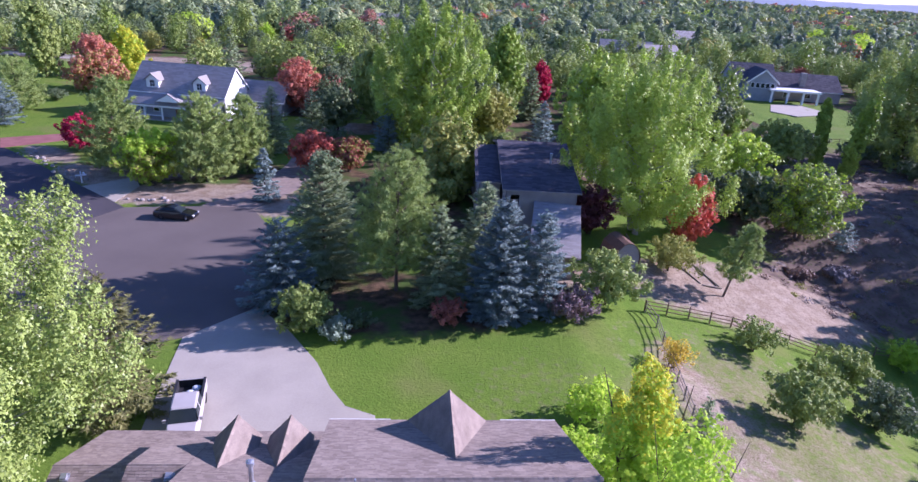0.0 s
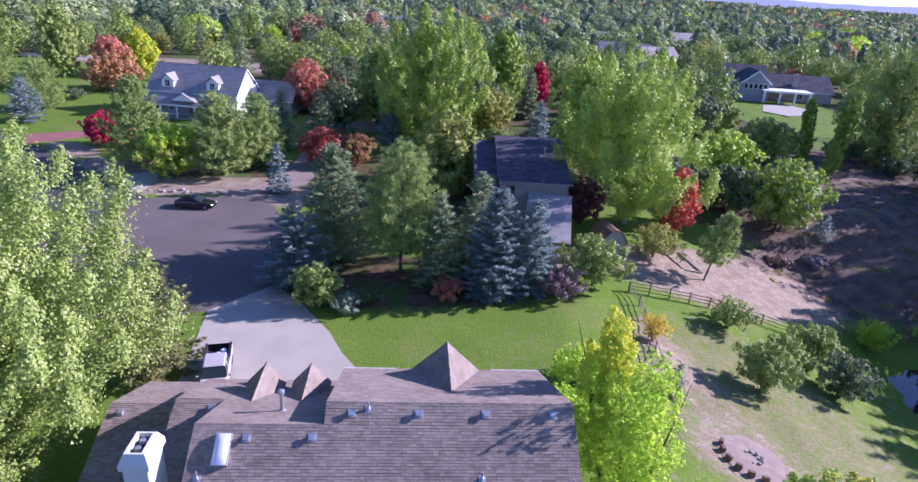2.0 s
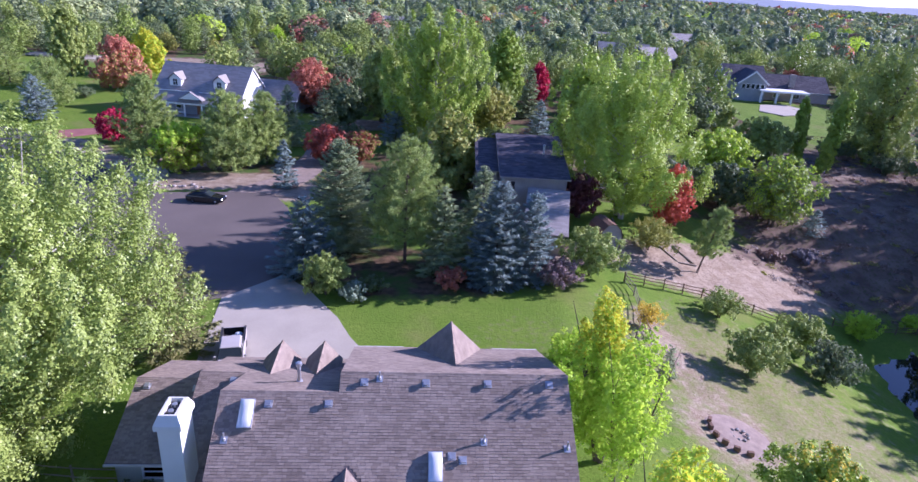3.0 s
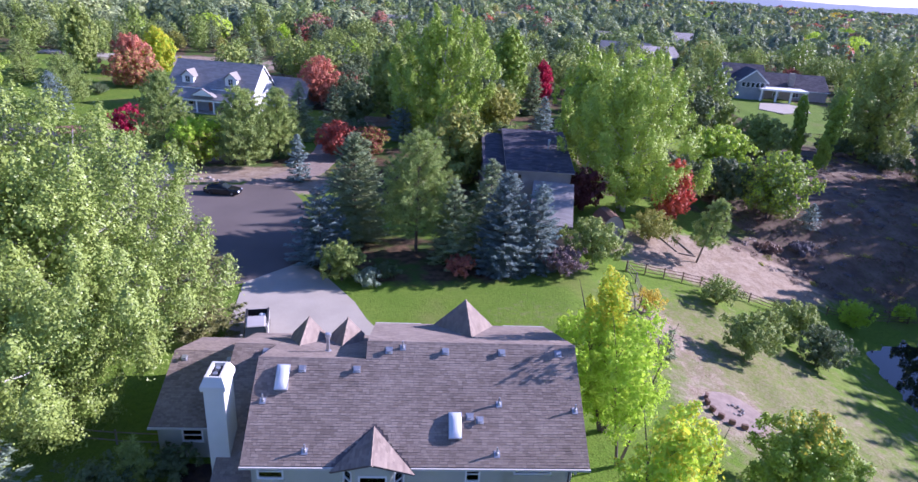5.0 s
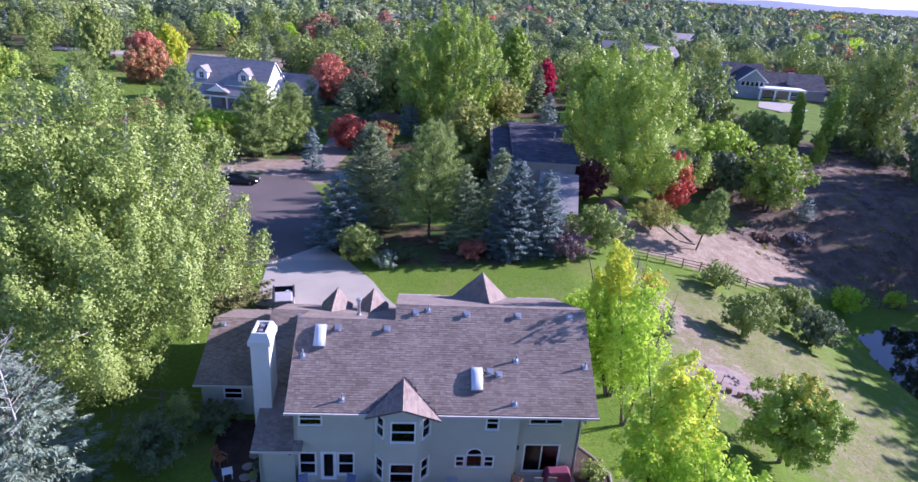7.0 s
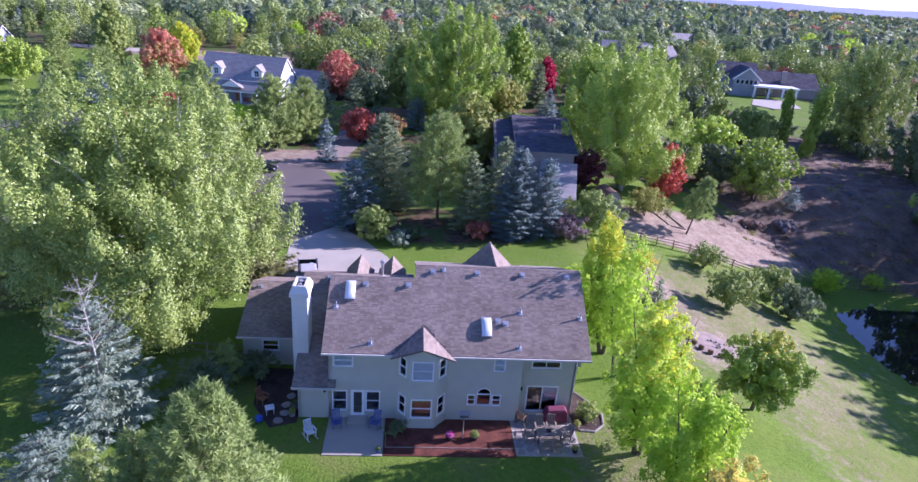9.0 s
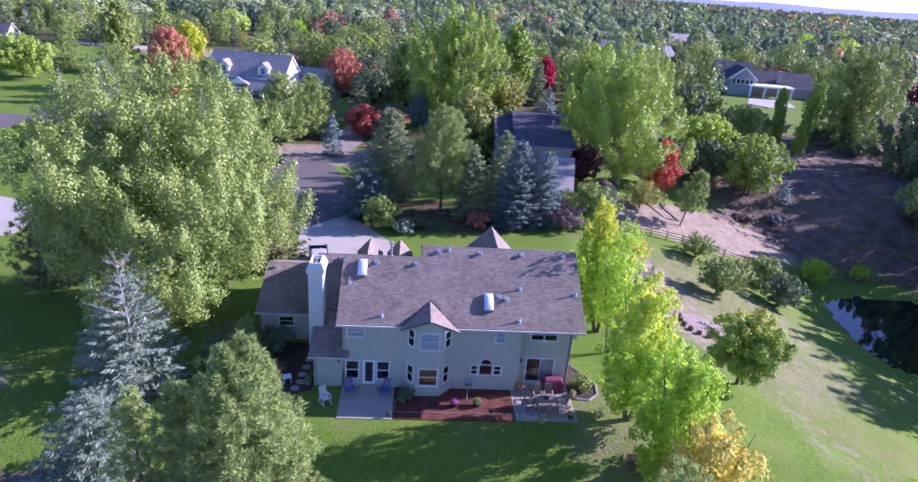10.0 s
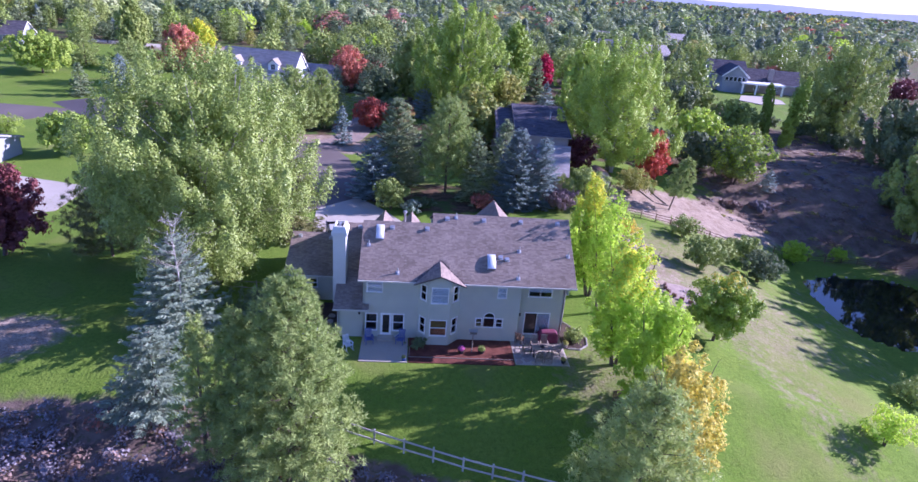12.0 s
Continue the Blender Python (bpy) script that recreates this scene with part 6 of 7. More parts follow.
for cx in (4.0, 13.2):
    b = bmesh.new()
    box(b, cx - 1.2, cx + 1.2, 0.4, 3.2, 5.1, 7.0)
    dm = part("dormer", b, M["white"], wh)
    for s in (-1, 1):
        part("dormer_roof", slab(bmesh.new(), [(cx, 0.05, 8.2), (cx + s * 1.6, 0.05, 6.85), (cx + s * 1.6, 2.2, 6.85), (cx, 3.6, 8.2)], 0.1), M["shingle_grey"], dm)
    b = bmesh.new()
    v = [b.verts.new((cx + dx, 0.4, z)) for dx, z in ((-1.2, 7.0), (1.2, 7.0), (0, 8.0))]
    b.faces.new(v)
    part("dormer_gable", b, M["white"], dm)
    w = bmesh.new()
    ring(w, Matrix.Translation((0, 0.39, 0)), cx - 0.55, cx + 0.55, 5.65, 7.0, 0.1, -0.05, 0.0)
    box(w, cx - 0.03, cx + 0.03, 0.34, 0.37, 5.75, 6.9), box(w, cx - 0.45, cx + 0.45, 0.34, 0.37, 6.3, 6.36)
    part("dormer_window", w, M["white"], dm)
    part("dormer_pane", box(bmesh.new(), cx - 0.46, cx + 0.46, 0.375, 0.385, 5.74, 6.92), M["glass_dark"], dm)
gable_house("garage", "grey garage wing beside a white house", (-24.4, 113.2, 0.4), WT, 9.0, 8.0, 3.2, 6.2, "siding", "shingle_grey", [("f", 3.4, 5.4, 1.0, 2.2)])
# dark-roofed house behind the conifers
dk = gable_house("house", "tan house with a dark slate-coloured roof", (20.6, 52.9, 0.0), -3.0, 8.2, 23.0, 6.3, 8.9, "siding_tan", "shingle_dark", [("f", 0.5, 1.7, 4.2, 5.6)], ridge_at=0.52, trim="siding_tan")
b = bmesh.new()
tube(b, [(5.8, 6.2, 7.3), (5.8, 6.2, 8.7), (5.8, 6.2, 8.72), (5.8, 6.2, 8.95)], [0.13, 0.13, 0.2, 0.2], 8)
part("flue_pipe", b, M["metal"], dk, "pale metal flue pipe")
gable_house("house_wing", "tan side wing with a dark slate-coloured roof", (17.9, 56.5, 0.0), -3.0, 2.6, 18.0, 6.0, 8.0, "siding_tan", "shingle_dark", ridge_at=0.5, trim="siding_tan")
gable_house("house_wing", "low tan rear wing with a grey-brown roof", (22.4, 43.4, 0.0), -12.0, 4.4, 9.2, 2.7, 5.0, "siding_tan", "shingle_grey", [("r", 4.0, 5.2, 0.9, 2.0)], ridge_at=0.97, trim="siding_tan")
# far house with a white terrace roof
gable_house("house", "grey-blue two-storey house with a white gable", (104.0, 168.0, 0.8), -8, 12.0, 11.0, 5.2, 9.2, "siding", "shingle_dark", [("f", 5.0, 7.5, 3.4, 4.7), ("f", 9.5, 12.5, 3.4, 4.7)])
gable_house("house_wing", "low wing of a far house with dark roof", (116.0, 166.5, 0.6), -8, 19.5, 12.0, 3.2, 7.2, "siding_tan", "shingle_dark", [("f", 3, 5, 0.8, 2.2), ("f", 9, 11, 0.8, 2.2)])
gw_ = thing("terrace_roof", "white flat terrace roof on posts", "roof", m=Matrix.Translation((111.5, 160.0, 0.8)) @ Matrix.Rotation(radians(-10), 4, "Z"))
part("roof_plate", box(bmesh.new(), 0, 14, 0, 6.0, 2.95, 3.45), M["white"], gw_)
for x in (0.6, 5.0, 9.3, 13.4):
    part("post", box(bmesh.new(), x - 0.25, x + 0.25, 0.2, 0.7, -0.5, 2.95), M["white"], gw_)
rg = thing("house_gable", "white-trimmed front gable of a far house", "house", m=Matrix.Translation((106.0, 163.0, 0.8)) @ Matrix.Rotation(radians(-8), 4, "Z"))
part("wall", box(bmesh.new(), 0, 8.0, 0, 5.0, -0.5, 5.4), M["siding"], rg)
part("gable_wall", prism_y(4.0, 3.9, 8.2, 5.4, 0.1), M["siding"], rg)
for s in (-1, 1):
    part("roof", slab(bmesh.new(), [(4.0, -0.5, 8.6), (4.0 + s * 4.6, -0.5, 4.9), (4.0 + s * 4.6, 6.0, 4.9), (4.0, 9.0, 8.6)], 0.2), M["shingle_dark"], rg)
    part("bargeboard", slab(bmesh.new(), [(4.0, -0.62, 8.62), (4.0 + s * 4.65, -0.62, 4.9), (4.0 + s * 4.65, -0.5, 4.9), (4.0, -0.5, 8.62)], 0.4), M["white"], rg)
for x in (0.8, 2.2, 3.6, 5.0, 6.4):
    part("window", box(bmesh.new(), x - 0.08, x + 1.0, -0.1, -0.02, 3.3, 4.8), M["white"], rg)
    part("pane", box(bmesh.new(), x, x + 0.92, -0.12, -0.103, 3.4, 4.7), M["glass_dark"], rg)
part("chimney", box(bmesh.new(), 17.0, 18.6, 6.0, 7.4, 2.0, 7.6), M["stone"], rg)
pavement("terrace", [(104.1, 145.2), (108, 139.5), (118, 143), (120.5, 150), (119, 158), (110, 156)], M["concrete"], "pale stone terrace", z=0.5, thick=0.1)
gable_house("shed", "grey garden shed with pale roof", (80.6, 127.0, -0.2), 20, 4.0, 3.4, 2.4, 3.6, "siding", "shingle_grey", [])
gable_house("house", "grey far house with chimney among trees", (-106, 296.0, 1.4), 8, 22.0, 11.0, 3.4, 7.4, "siding_tan", "shingle_grey", [("f", 4, 6, 1, 2.4), ("f", 13, 15, 1, 2.4)])
gable_house("house", "far house with a brown roof", (-136, 150.0, 1.0), 10, 24.0, 11.0, 3.2, 6.6, "siding", "shingle_dark", [("f", 14, 16, 1, 2.4), ("f", 19, 21, 1, 2.4)])
gable_house("house", "low house with a dark hipped roof by the lawn", (-74.6, 38.6, 0.0), -3, 21.0, 10.0, 2.7, 4.0, "siding", "shingle_dark", [("r", 2, 3.4, 0.9, 2.2)], trim="siding")
for x, y, tn, l, d in ((84, 240, -12, 20, 11), (98, 222, 20, 16, 11), (86, 300, 5, 24, 10), (-10, 330, 0, 18, 10), (150, 330, 12, 22, 11), (190, 280, -20, 20, 11), (-60, 420, 10, 22, 11), (60, 460, -5, 22, 11), (230, 420, 5, 26, 12)):
    gable_house("house", "far house roof among the woods", (x, y, 1.2), tn, l, d, 4.2, 8.0, "siding", "shingle_grey", [("f", 3, 5, 1.2, 2.6), ("f", 10, 12, 1.2, 2.6)])


# ---- fences ----
def fence(label, pts, spacing, rails, height, material, post_r=0.07, rail_r=0.045, flat=False):
    """Posts and rails along a line on the ground."""
    t = thing("fence", label, "fence")
    rng = random.Random(len(pts) * 7 + int(pts[0][0]))
    line = []
    for (x0, y0), (x1, y1) in zip(pts, pts[1:]):
        n = max(1, round(math.hypot(x1 - x0, y1 - y0) / spacing))
        line += [(x0 + (x1 - x0) * i / n, y0 + (y1 - y0) * i / n) for i in range(n)]
    line.append(pts[-1])
    at = [Vector((x, y, ground(x, y))) for x, y in line]
    for p in at:
        b = bmesh.new()
        h = height + rng.uniform(-0.05, 0.08)
        lean = Vector((rng.uniform(-0.03, 0.03), rng.uniform(-0.03, 0.03), 0))
        if flat:
            box(b, -0.06, 0.06, -0.06, 0.06, -0.3, h, Matrix.Translation(p))
        else:
            tube(b, [p + Vector((0, 0, -0.3)), p + lean * 0.5 + Vector((0, 0, h * 0.5)), p + lean + Vector((0, 0, h))], [post_r, post_r * 0.95, post_r * 0.85], 7)
        part("post", b, M[material], t)
    for p, q in zip(at, at[1:]):
        for k in range(rails):
            z = height * (0.30 + 0.60 * k / max(1, rails - 1))
            a, c = p + Vector((0, -0.05, z + rng.uniform(-0.03, 0.03))), q + Vector((0, -0.05, z + rng.uniform(-0.03, 0.03)))
            b = bmesh.new()
            d = (c - a).normalized() * 0.1
            if flat:
                m = Matrix.Translation(a) @ (c - a).to_track_quat("X", "Z").to_matrix().to_4x4()
                box(b, -0.02, (c - a).length + 0.02, -0.025, 0.02, -0.065, 0.065, m)
            else:
                tube(b, [a - d, a.lerp(c, 0.5) + Vector((0, 0, rng.uniform(-0.03, 0.01))), c + d], [rail_r * 0.8, rail_r, rail_r * 0.85], 6)
            part("rail", b, M[material], t)
    return t


fence("brown split-rail fence along the dirt bank", [(32.6, 37.6), (41.9, 38.0), (50.8, 36.9), (57, 35.6)], 2.6, 3, 1.25, "wood_brown")
fence("pale split-rail fence down the slope", [(32.6, 37.4), (32.9, 35.0), (31.6, 26.7), (30.4, 19.6)], 2.5, 3, 1.3, "wood_grey")
fence("weathered rail fence along the back lawn", [(-14, -8.6), (-8, -9.2), (0.1, -10.3), (4.2, -11.6), (8.2, -12.8), (12.1, -13.9), (20, -16.4), (28, -18.6)], 2.6, 2, 1.15, "wood_pale", flat=True)
fence("grey rail fence beside the garage", [(-16.0, 8.6), (-12.4, 7.6), (-10.0, 7.3), (-7.1, 7.2)], 2.4, 2, 1.1, "wood_grey")
fence("dark rail fence beyond the pond", [(60.5, 40.6), (68, 42.6), (76, 42.2), (84, 39.6)], 2.6, 3, 1.2, "wood_brown")
fence("dark rail fence beside a far lawn", [(86, 112), (96, 114), (108, 112), (120, 116)], 2.8, 3, 1.3, "wood_brown")


# ---- vehicles ----
def wheel(parent, x, y, r, w, m):
    b = bmesh.new()
    seg = 20
    prof = ((-w / 2, r * 0.62), (-w / 2, r * 0.93), (-w * 0.32, r), (w * 0.32, r), (w / 2, r * 0.93), (w / 2, r * 0.62))
    rows = [[b.verts.new(m @ Vector((x + px, y + pr * math.cos(a), r + pr * math.sin(a)))) for px, pr in prof] for a in [2 * math.pi * k / seg for k in range(seg)]]
    for i in range(seg):
        p, q = rows[i], rows[(i + 1) % seg]
        for k in range(len(prof) - 1):
            b.faces.new((p[k], p[k + 1], q[k + 1], q[k]))
    wl = part("wheel", b, M["tyre"], parent, smooth=True)
    b = bmesh.new()
    s = 1 if x > 0 else -1
    tube(b, [m @ Vector((x - s * w * 0.3, y, r)), m @ Vector((x + s * w * 0.28, y, r)), m @ Vector((x + s * w * 0.42, y, r))], [r * 0.63, r * 0.62, r * 0.2], 14)
    part("rim", b, M["metal"], wl)


def loft(sections, m):
    """A body from cross sections (y, half width low, half width high, z low, z high, roundness)."""
    b = bmesh.new()
    rings = []
    for y, wl, wh, z0, z1, rd in sections:
        pts = [(-wl, z0), (-wl * 1.0, z0 + (z1 - z0) * 0.45), (-(wl + wh) / 2, z0 + (z1 - z0) * 0.75), (-wh, z1 - rd), (-wh + rd * 1.2, z1), (wh - rd * 1.2, z1), (wh, z1 - rd), ((wl + wh) / 2, z0 + (z1 - z0) * 0.75), (wl, z0 + (z1 - z0) * 0.45), (wl, z0)]
        rings.append([b.verts.new(m @ Vector((x, y, z))) for x, z in pts])
    for p, q in zip(rings, rings[1:]):
        n = len(p)
        for k in range(n):
            b.faces.new((p[k], p[(k + 1) % n], q[(k + 1) % n], q[k]))
    b.faces.new(rings[0][::-1])
    b.faces.new(rings[-1])
    return b


def quad(m, pts):
    """A thin pane on four points."""
    b = bmesh.new()
    v = [Vector(p) for p in pts]
    n = (v[1] - v[0]).cross(v[2] - v[0]).normalized() * 0.008
    f = [[b.verts.new(m @ (p + s * n)) for p in v] for s in (-1, 1)]
    b.faces.new(f[0][::-1]), b.faces.new(f[1])
    k = len(v)
    for i in range(k):
        b.faces.new((f[0][i], f[0][(i + 1) % k], f[1][(i + 1) % k], f[1][i]))
    return b


def pickup(m):
    """Nose towards local -y."""
    t = thing("pickup_truck", "pearl-white pickup truck with an open loaded bed", "truck", m=m)
    i = Matrix()
    part("chassis", box(bmesh.new(), -0.78, 0.78, -3.2, 2.55, 0.34, 0.62), M["metal_dark"], t)
    part("hood", loft([(-3.53, 0.84, 0.78, 0.5, 0.98, 0.06), (-3.3, 0.93, 0.86, 0.48, 1.12, 0.06), (-2.25, 0.96, 0.88, 0.48, 1.20, 0.05), (-2.03, 0.96, 0.88, 0.48, 1.22, 0.05)], i), M["car_pearl"], t, smooth=False)
    part("cab", loft([(-2.03, 0.96, 0.92, 0.48, 1.20, 0.04), (0.42, 0.96, 0.92, 0.48, 1.20, 0.04)], i), M["car_pearl"], t)
    part("cab_roof", loft([(-1.37, 0.74, 0.70, 1.70, 1.78, 0.03), (-1.25, 0.78, 0.73, 1.68, 1.83, 0.05), (0.28, 0.78, 0.73, 1.68, 1.83, 0.05), (0.36, 0.76, 0.71, 1.68, 1.80, 0.04)], i), M["car_pearl"], t)
    part("windshield", quad(i, [(-0.86, -2.05, 1.22), (0.86, -2.05, 1.22), (0.72, -1.37, 1.74), (-0.72, -1.37, 1.74)]), M["glass_dark"], t)
    part("rear_window", quad(i, [(0.84, 0.42, 1.22), (-0.84, 0.42, 1.22), (-0.72, 0.34, 1.72), (0.72, 0.34, 1.72)]), M["glass_dark"], t)
    for s in (-1, 1):
        part("side_window", quad(i, [(s * 0.91, -1.950, 1.21), (s * 0.91, -0.740, 1.21), (s * 0.77, -0.740, 1.71), (s * 0.75, -1.330, 1.71)]), M["glass_dark"], t)
        part("side_window", quad(i, [(s * 0.91, -0.640, 1.21), (s * 0.91, 0.38, 1.21), (s * 0.77, 0.30, 1.71), (s * 0.77, -0.640, 1.71)]), M["glass_dark"], t)
        part("pillar", quad(i, [(s * 0.925, -0.745, 1.2), (s * 0.925, -0.635, 1.2), (s * 0.785, -0.635, 1.72), (s * 0.785, -0.745, 1.72)]), M["car_pearl"], t)
        part("bed_side", box(bmesh.new(), min(s * 0.96, s * 0.84), max(s * 0.96, s * 0.84), 0.44, 2.62, 0.48, 1.26), M["car_pearl"], t)
        part("headlight", box(bmesh.new(), min(s * 0.84, s * 0.52), max(s * 0.84, s * 0.52), -3.55, -3.35, 0.72, 0.93), M["skylight"], t)
        part("mirror", box(bmesh.new(), min(s * 0.98, s * 1.18), max(s * 0.98, s * 1.18), -1.87, -1.77, 1.18, 1.38), M["car_pearl"], t)
        for y in (-2.55, 1.55):
            wheel(t, s * 0.84, y, 0.38, 0.26, i)
    for s in (-1, 1):
        part("bed_liner", box(bmesh.new(), min(s * 0.835, s * 0.80), max(s * 0.835, s * 0.80), 0.51, 2.54, 0.70, 1.25), M["metal_dark"], t)
        part("bed_rail", box(bmesh.new(), min(s * 0.97, s * 0.80), max(s * 0.97, s * 0.80), 0.44, 2.63, 1.262, 1.30), M["metal_dark"], t)
    part("bed_liner", box(bmesh.new(), -0.79, 0.79, 2.51, 2.545, 0.70, 1.25), M["metal_dark"], t)
    part("bed_floor", box(bmesh.new(), -0.83, 0.83, 0.44, 2.6, 0.62, 0.70), M["metal_dark"], t)
    part("bed_front", box(bmesh.new(), -0.83, 0.83, 0.44, 0.50, 0.70, 1.26), M["metal_dark"], t)
    part("tailgate", box(bmesh.new(), -0.83, 0.83, 2.55, 2.63, 0.60, 1.25), M["car_pearl"], t)
    part("bumper", box(bmesh.new(), -0.92, 0.92, -3.67, -3.54, 0.46, 0.66), M["metal"], t, bevel=0.02)
    part("grille", box(bmesh.new(), -0.5, 0.5, -3.56, -3.45, 0.70, 0.95), M["metal_dark"], t)
    return t


pm = Matrix.Translation((-4.36, 20.35, 0.045)) @ Matrix.Rotation(radians(11), 4, "Z")
pickup(pm)
rng2 = random.Random(4)
for k in range(7):
    b = bmesh.new()
    bmesh.ops.create_icosphere(b, subdivisions=2, radius=0.3)
    for v in b.verts:
        v.co = v.co * (1 + 0.35 * noise.noise(v.co * 5 + Vector((k * 3, 0, 0))))
        v.co.z *= 0.55
    ob = part("cargo_bag", b, M["blind" if k % 2 == 1 else "metal_dark"])
    tagged(ob, "crumpled bag heaped in the truck bed", "bag", "bags in the truck bed")
    ob.matrix_basis = pm @ pose(rng2.uniform(-0.45, 0.45), rng2.uniform(0.9, 2.1), 0.84 + 0.05 * k, 0, 0, k * 50)


def sedan(m):
    """Nose towards local -y."""
    t = thing("car", "glossy black sedan parked at the kerb", "car", m=m)
    i = Matrix()
    part("body", loft([(-2.40, 0.62, 0.58, 0.32, 0.62, 0.05), (-2.25, 0.82, 0.76, 0.22, 0.74, 0.06), (-1.4, 0.91, 0.84, 0.2, 0.90, 0.06), (-0.8, 0.92, 0.86, 0.2, 0.96, 0.05), (1.3, 0.92, 0.86, 0.2, 1.00, 0.05), (2.1, 0.88, 0.80, 0.24, 1.00, 0.06), (2.38, 0.74, 0.66, 0.36, 0.86, 0.06)], i), M["car_black"], t, smooth=False)
    part("cabin", loft([(-0.95, 0.80, 0.76, 0.92, 0.97, 0.02), (-0.15, 0.80, 0.62, 0.92, 1.38, 0.06), (0.55, 0.80, 0.62, 0.92, 1.43, 0.06), (1.15, 0.80, 0.62, 0.92, 1.36, 0.06), (1.95, 0.78, 0.70, 0.92, 1.00, 0.02)], i), M["glass_dark"], t)
    part("roof_panel", loft([(-0.12, 0.60, 0.58, 1.36, 1.40, 0.02), (0.55, 0.62, 0.60, 1.41, 1.455, 0.02), (1.12, 0.60, 0.58, 1.34, 1.385, 0.02)], i), M["car_black"], t)
    for s in (-1, 1):
        for y in (-1.45, 1.42):
            wheel(t, s * 0.82, y, 0.33, 0.22, i)
        part("headlight", box(bmesh.new(), min(s * 0.5, s * 0.78), max(s * 0.5, s * 0.78), -2.36, -2.2, 0.58, 0.70), M["skylight"], t)
        part("tail_light", box(bmesh.new(), min(s * 0.45, s * 0.74), max(s * 0.45, s * 0.74), 2.26, 2.36, 0.72, 0.86), M["brick"], t)
        part("mirror", box(bmesh.new(), min(s * 0.88, s * 1.02), max(s * 0.88, s * 1.02), -0.62, -0.52, 0.95, 1.07), M["car_black"], t)
    return t


sedan(Matrix.Translation((-17.3, 56.4, 0.03)) @ Matrix.Rotation(radians(84), 4, "Z"))
sedan(Matrix.Translation((-89.0, 172.5, ground(-89, 172.5))) @ Matrix.Rotation(radians(80), 4, "Z"))
pavement("driveway", [(-104, 170), (-70, 168), (-70, 176), (-104, 178)], M["concrete"], "pale far driveway with a parked car", z=ground(-89, 172), thick=0.02)


# ---- back terrace ----
tagged(part("patio", box(bmesh.new(), 0.37, 4.18, -3.72, -0.004, -0.1, 0.06), M["concrete"], bevel=0.01), "smooth concrete patio slab behind the house", "patio", kind="structure")
tagged(part("planting_bed", box(bmesh.new(), 4.24, 12.82, -3.68, -0.004, -0.1, 0.05), M["mulch"]), "red-brown bark mulch bed along the house", "flower bed", kind="structure")
ed = thing("bed_edging", "thin pale timber edging of a mulch bed", "edging")
part("edge_board", box(bmesh.new(), 4.3, 12.7, -2.95, -2.91, 0.04, 0.10), M["wood_grey"], ed)
part("edge_board", box(bmesh.new(), 4.3, 4.35, -2.91, -1.6, 0.04, 0.10), M["wood_grey"], ed)
eg = thing("garden_edging", "curved pale stone edging at the house corner", "edging")
part("edge_stone", tube(bmesh.new(), [(17.7, -0.9, 0.03), (18.7, -1.0, 0.03), (19.5, -0.3, 0.03), (19.7, 0.9, 0.03), (19.1, 2.3, 0.03), (18.2, 3.6, 0.03), (17.8, 5.0, 0.03)], [0.09] * 7, 7), M["stone"], eg)
tagged(part("planting_bed", prism(bmesh.new(), [(17.35, 5.0), (17.35, -0.9), (18.7, -1.0), (19.5, -0.3), (19.7, 0.9), (19.1, 2.3), (18.2, 3.6)], -0.1, 0.02), M["soil"]), "dark soil bed at the house corner", "flower bed", kind="structure")
ps = tagged(part("patio", box(bmesh.new(), 12.88, 17.3, -3.5, 0.69, -0.1, 0.03), M["concrete_pale"]), "flagstone patio beside the house", "patio", kind="structure")
rs = random.Random(8)
shapes = []
for k in range(6):
    b = bmesh.new()
    a = [(0.30 + rs.uniform(-0.05, 0.05)) for _ in range(7)]
    prism(b, [(a[j] * math.cos(2 * math.pi * j / 7), a[j] * 1.0 * math.sin(2 * math.pi * j / 7)) for j in range(7)], 0.0, 0.025)
    bmesh.ops.recalc_face_normals(b, faces=b.faces[:])
    me = bpy.data.meshes.new("flagstone")
    b.to_mesh(me)
    b.free()
    me.materials.append(M["patio_stone"])
    shapes.append(me)
for i in range(7):
    for j in range(6):
        st = new("flagstone", shapes[rs.randrange(6)])
        st.parent = ps
        st.matrix_basis = Matrix.LocRotScale((13.25 + i * 0.61 + rs.uniform(-0.04, 0.04), -3.15 + j * 0.62 + (0.3 if i % 2 else 0), 0.032), Euler((0, 0, rs.uniform(0, 6.28))), (1, 1, 1))


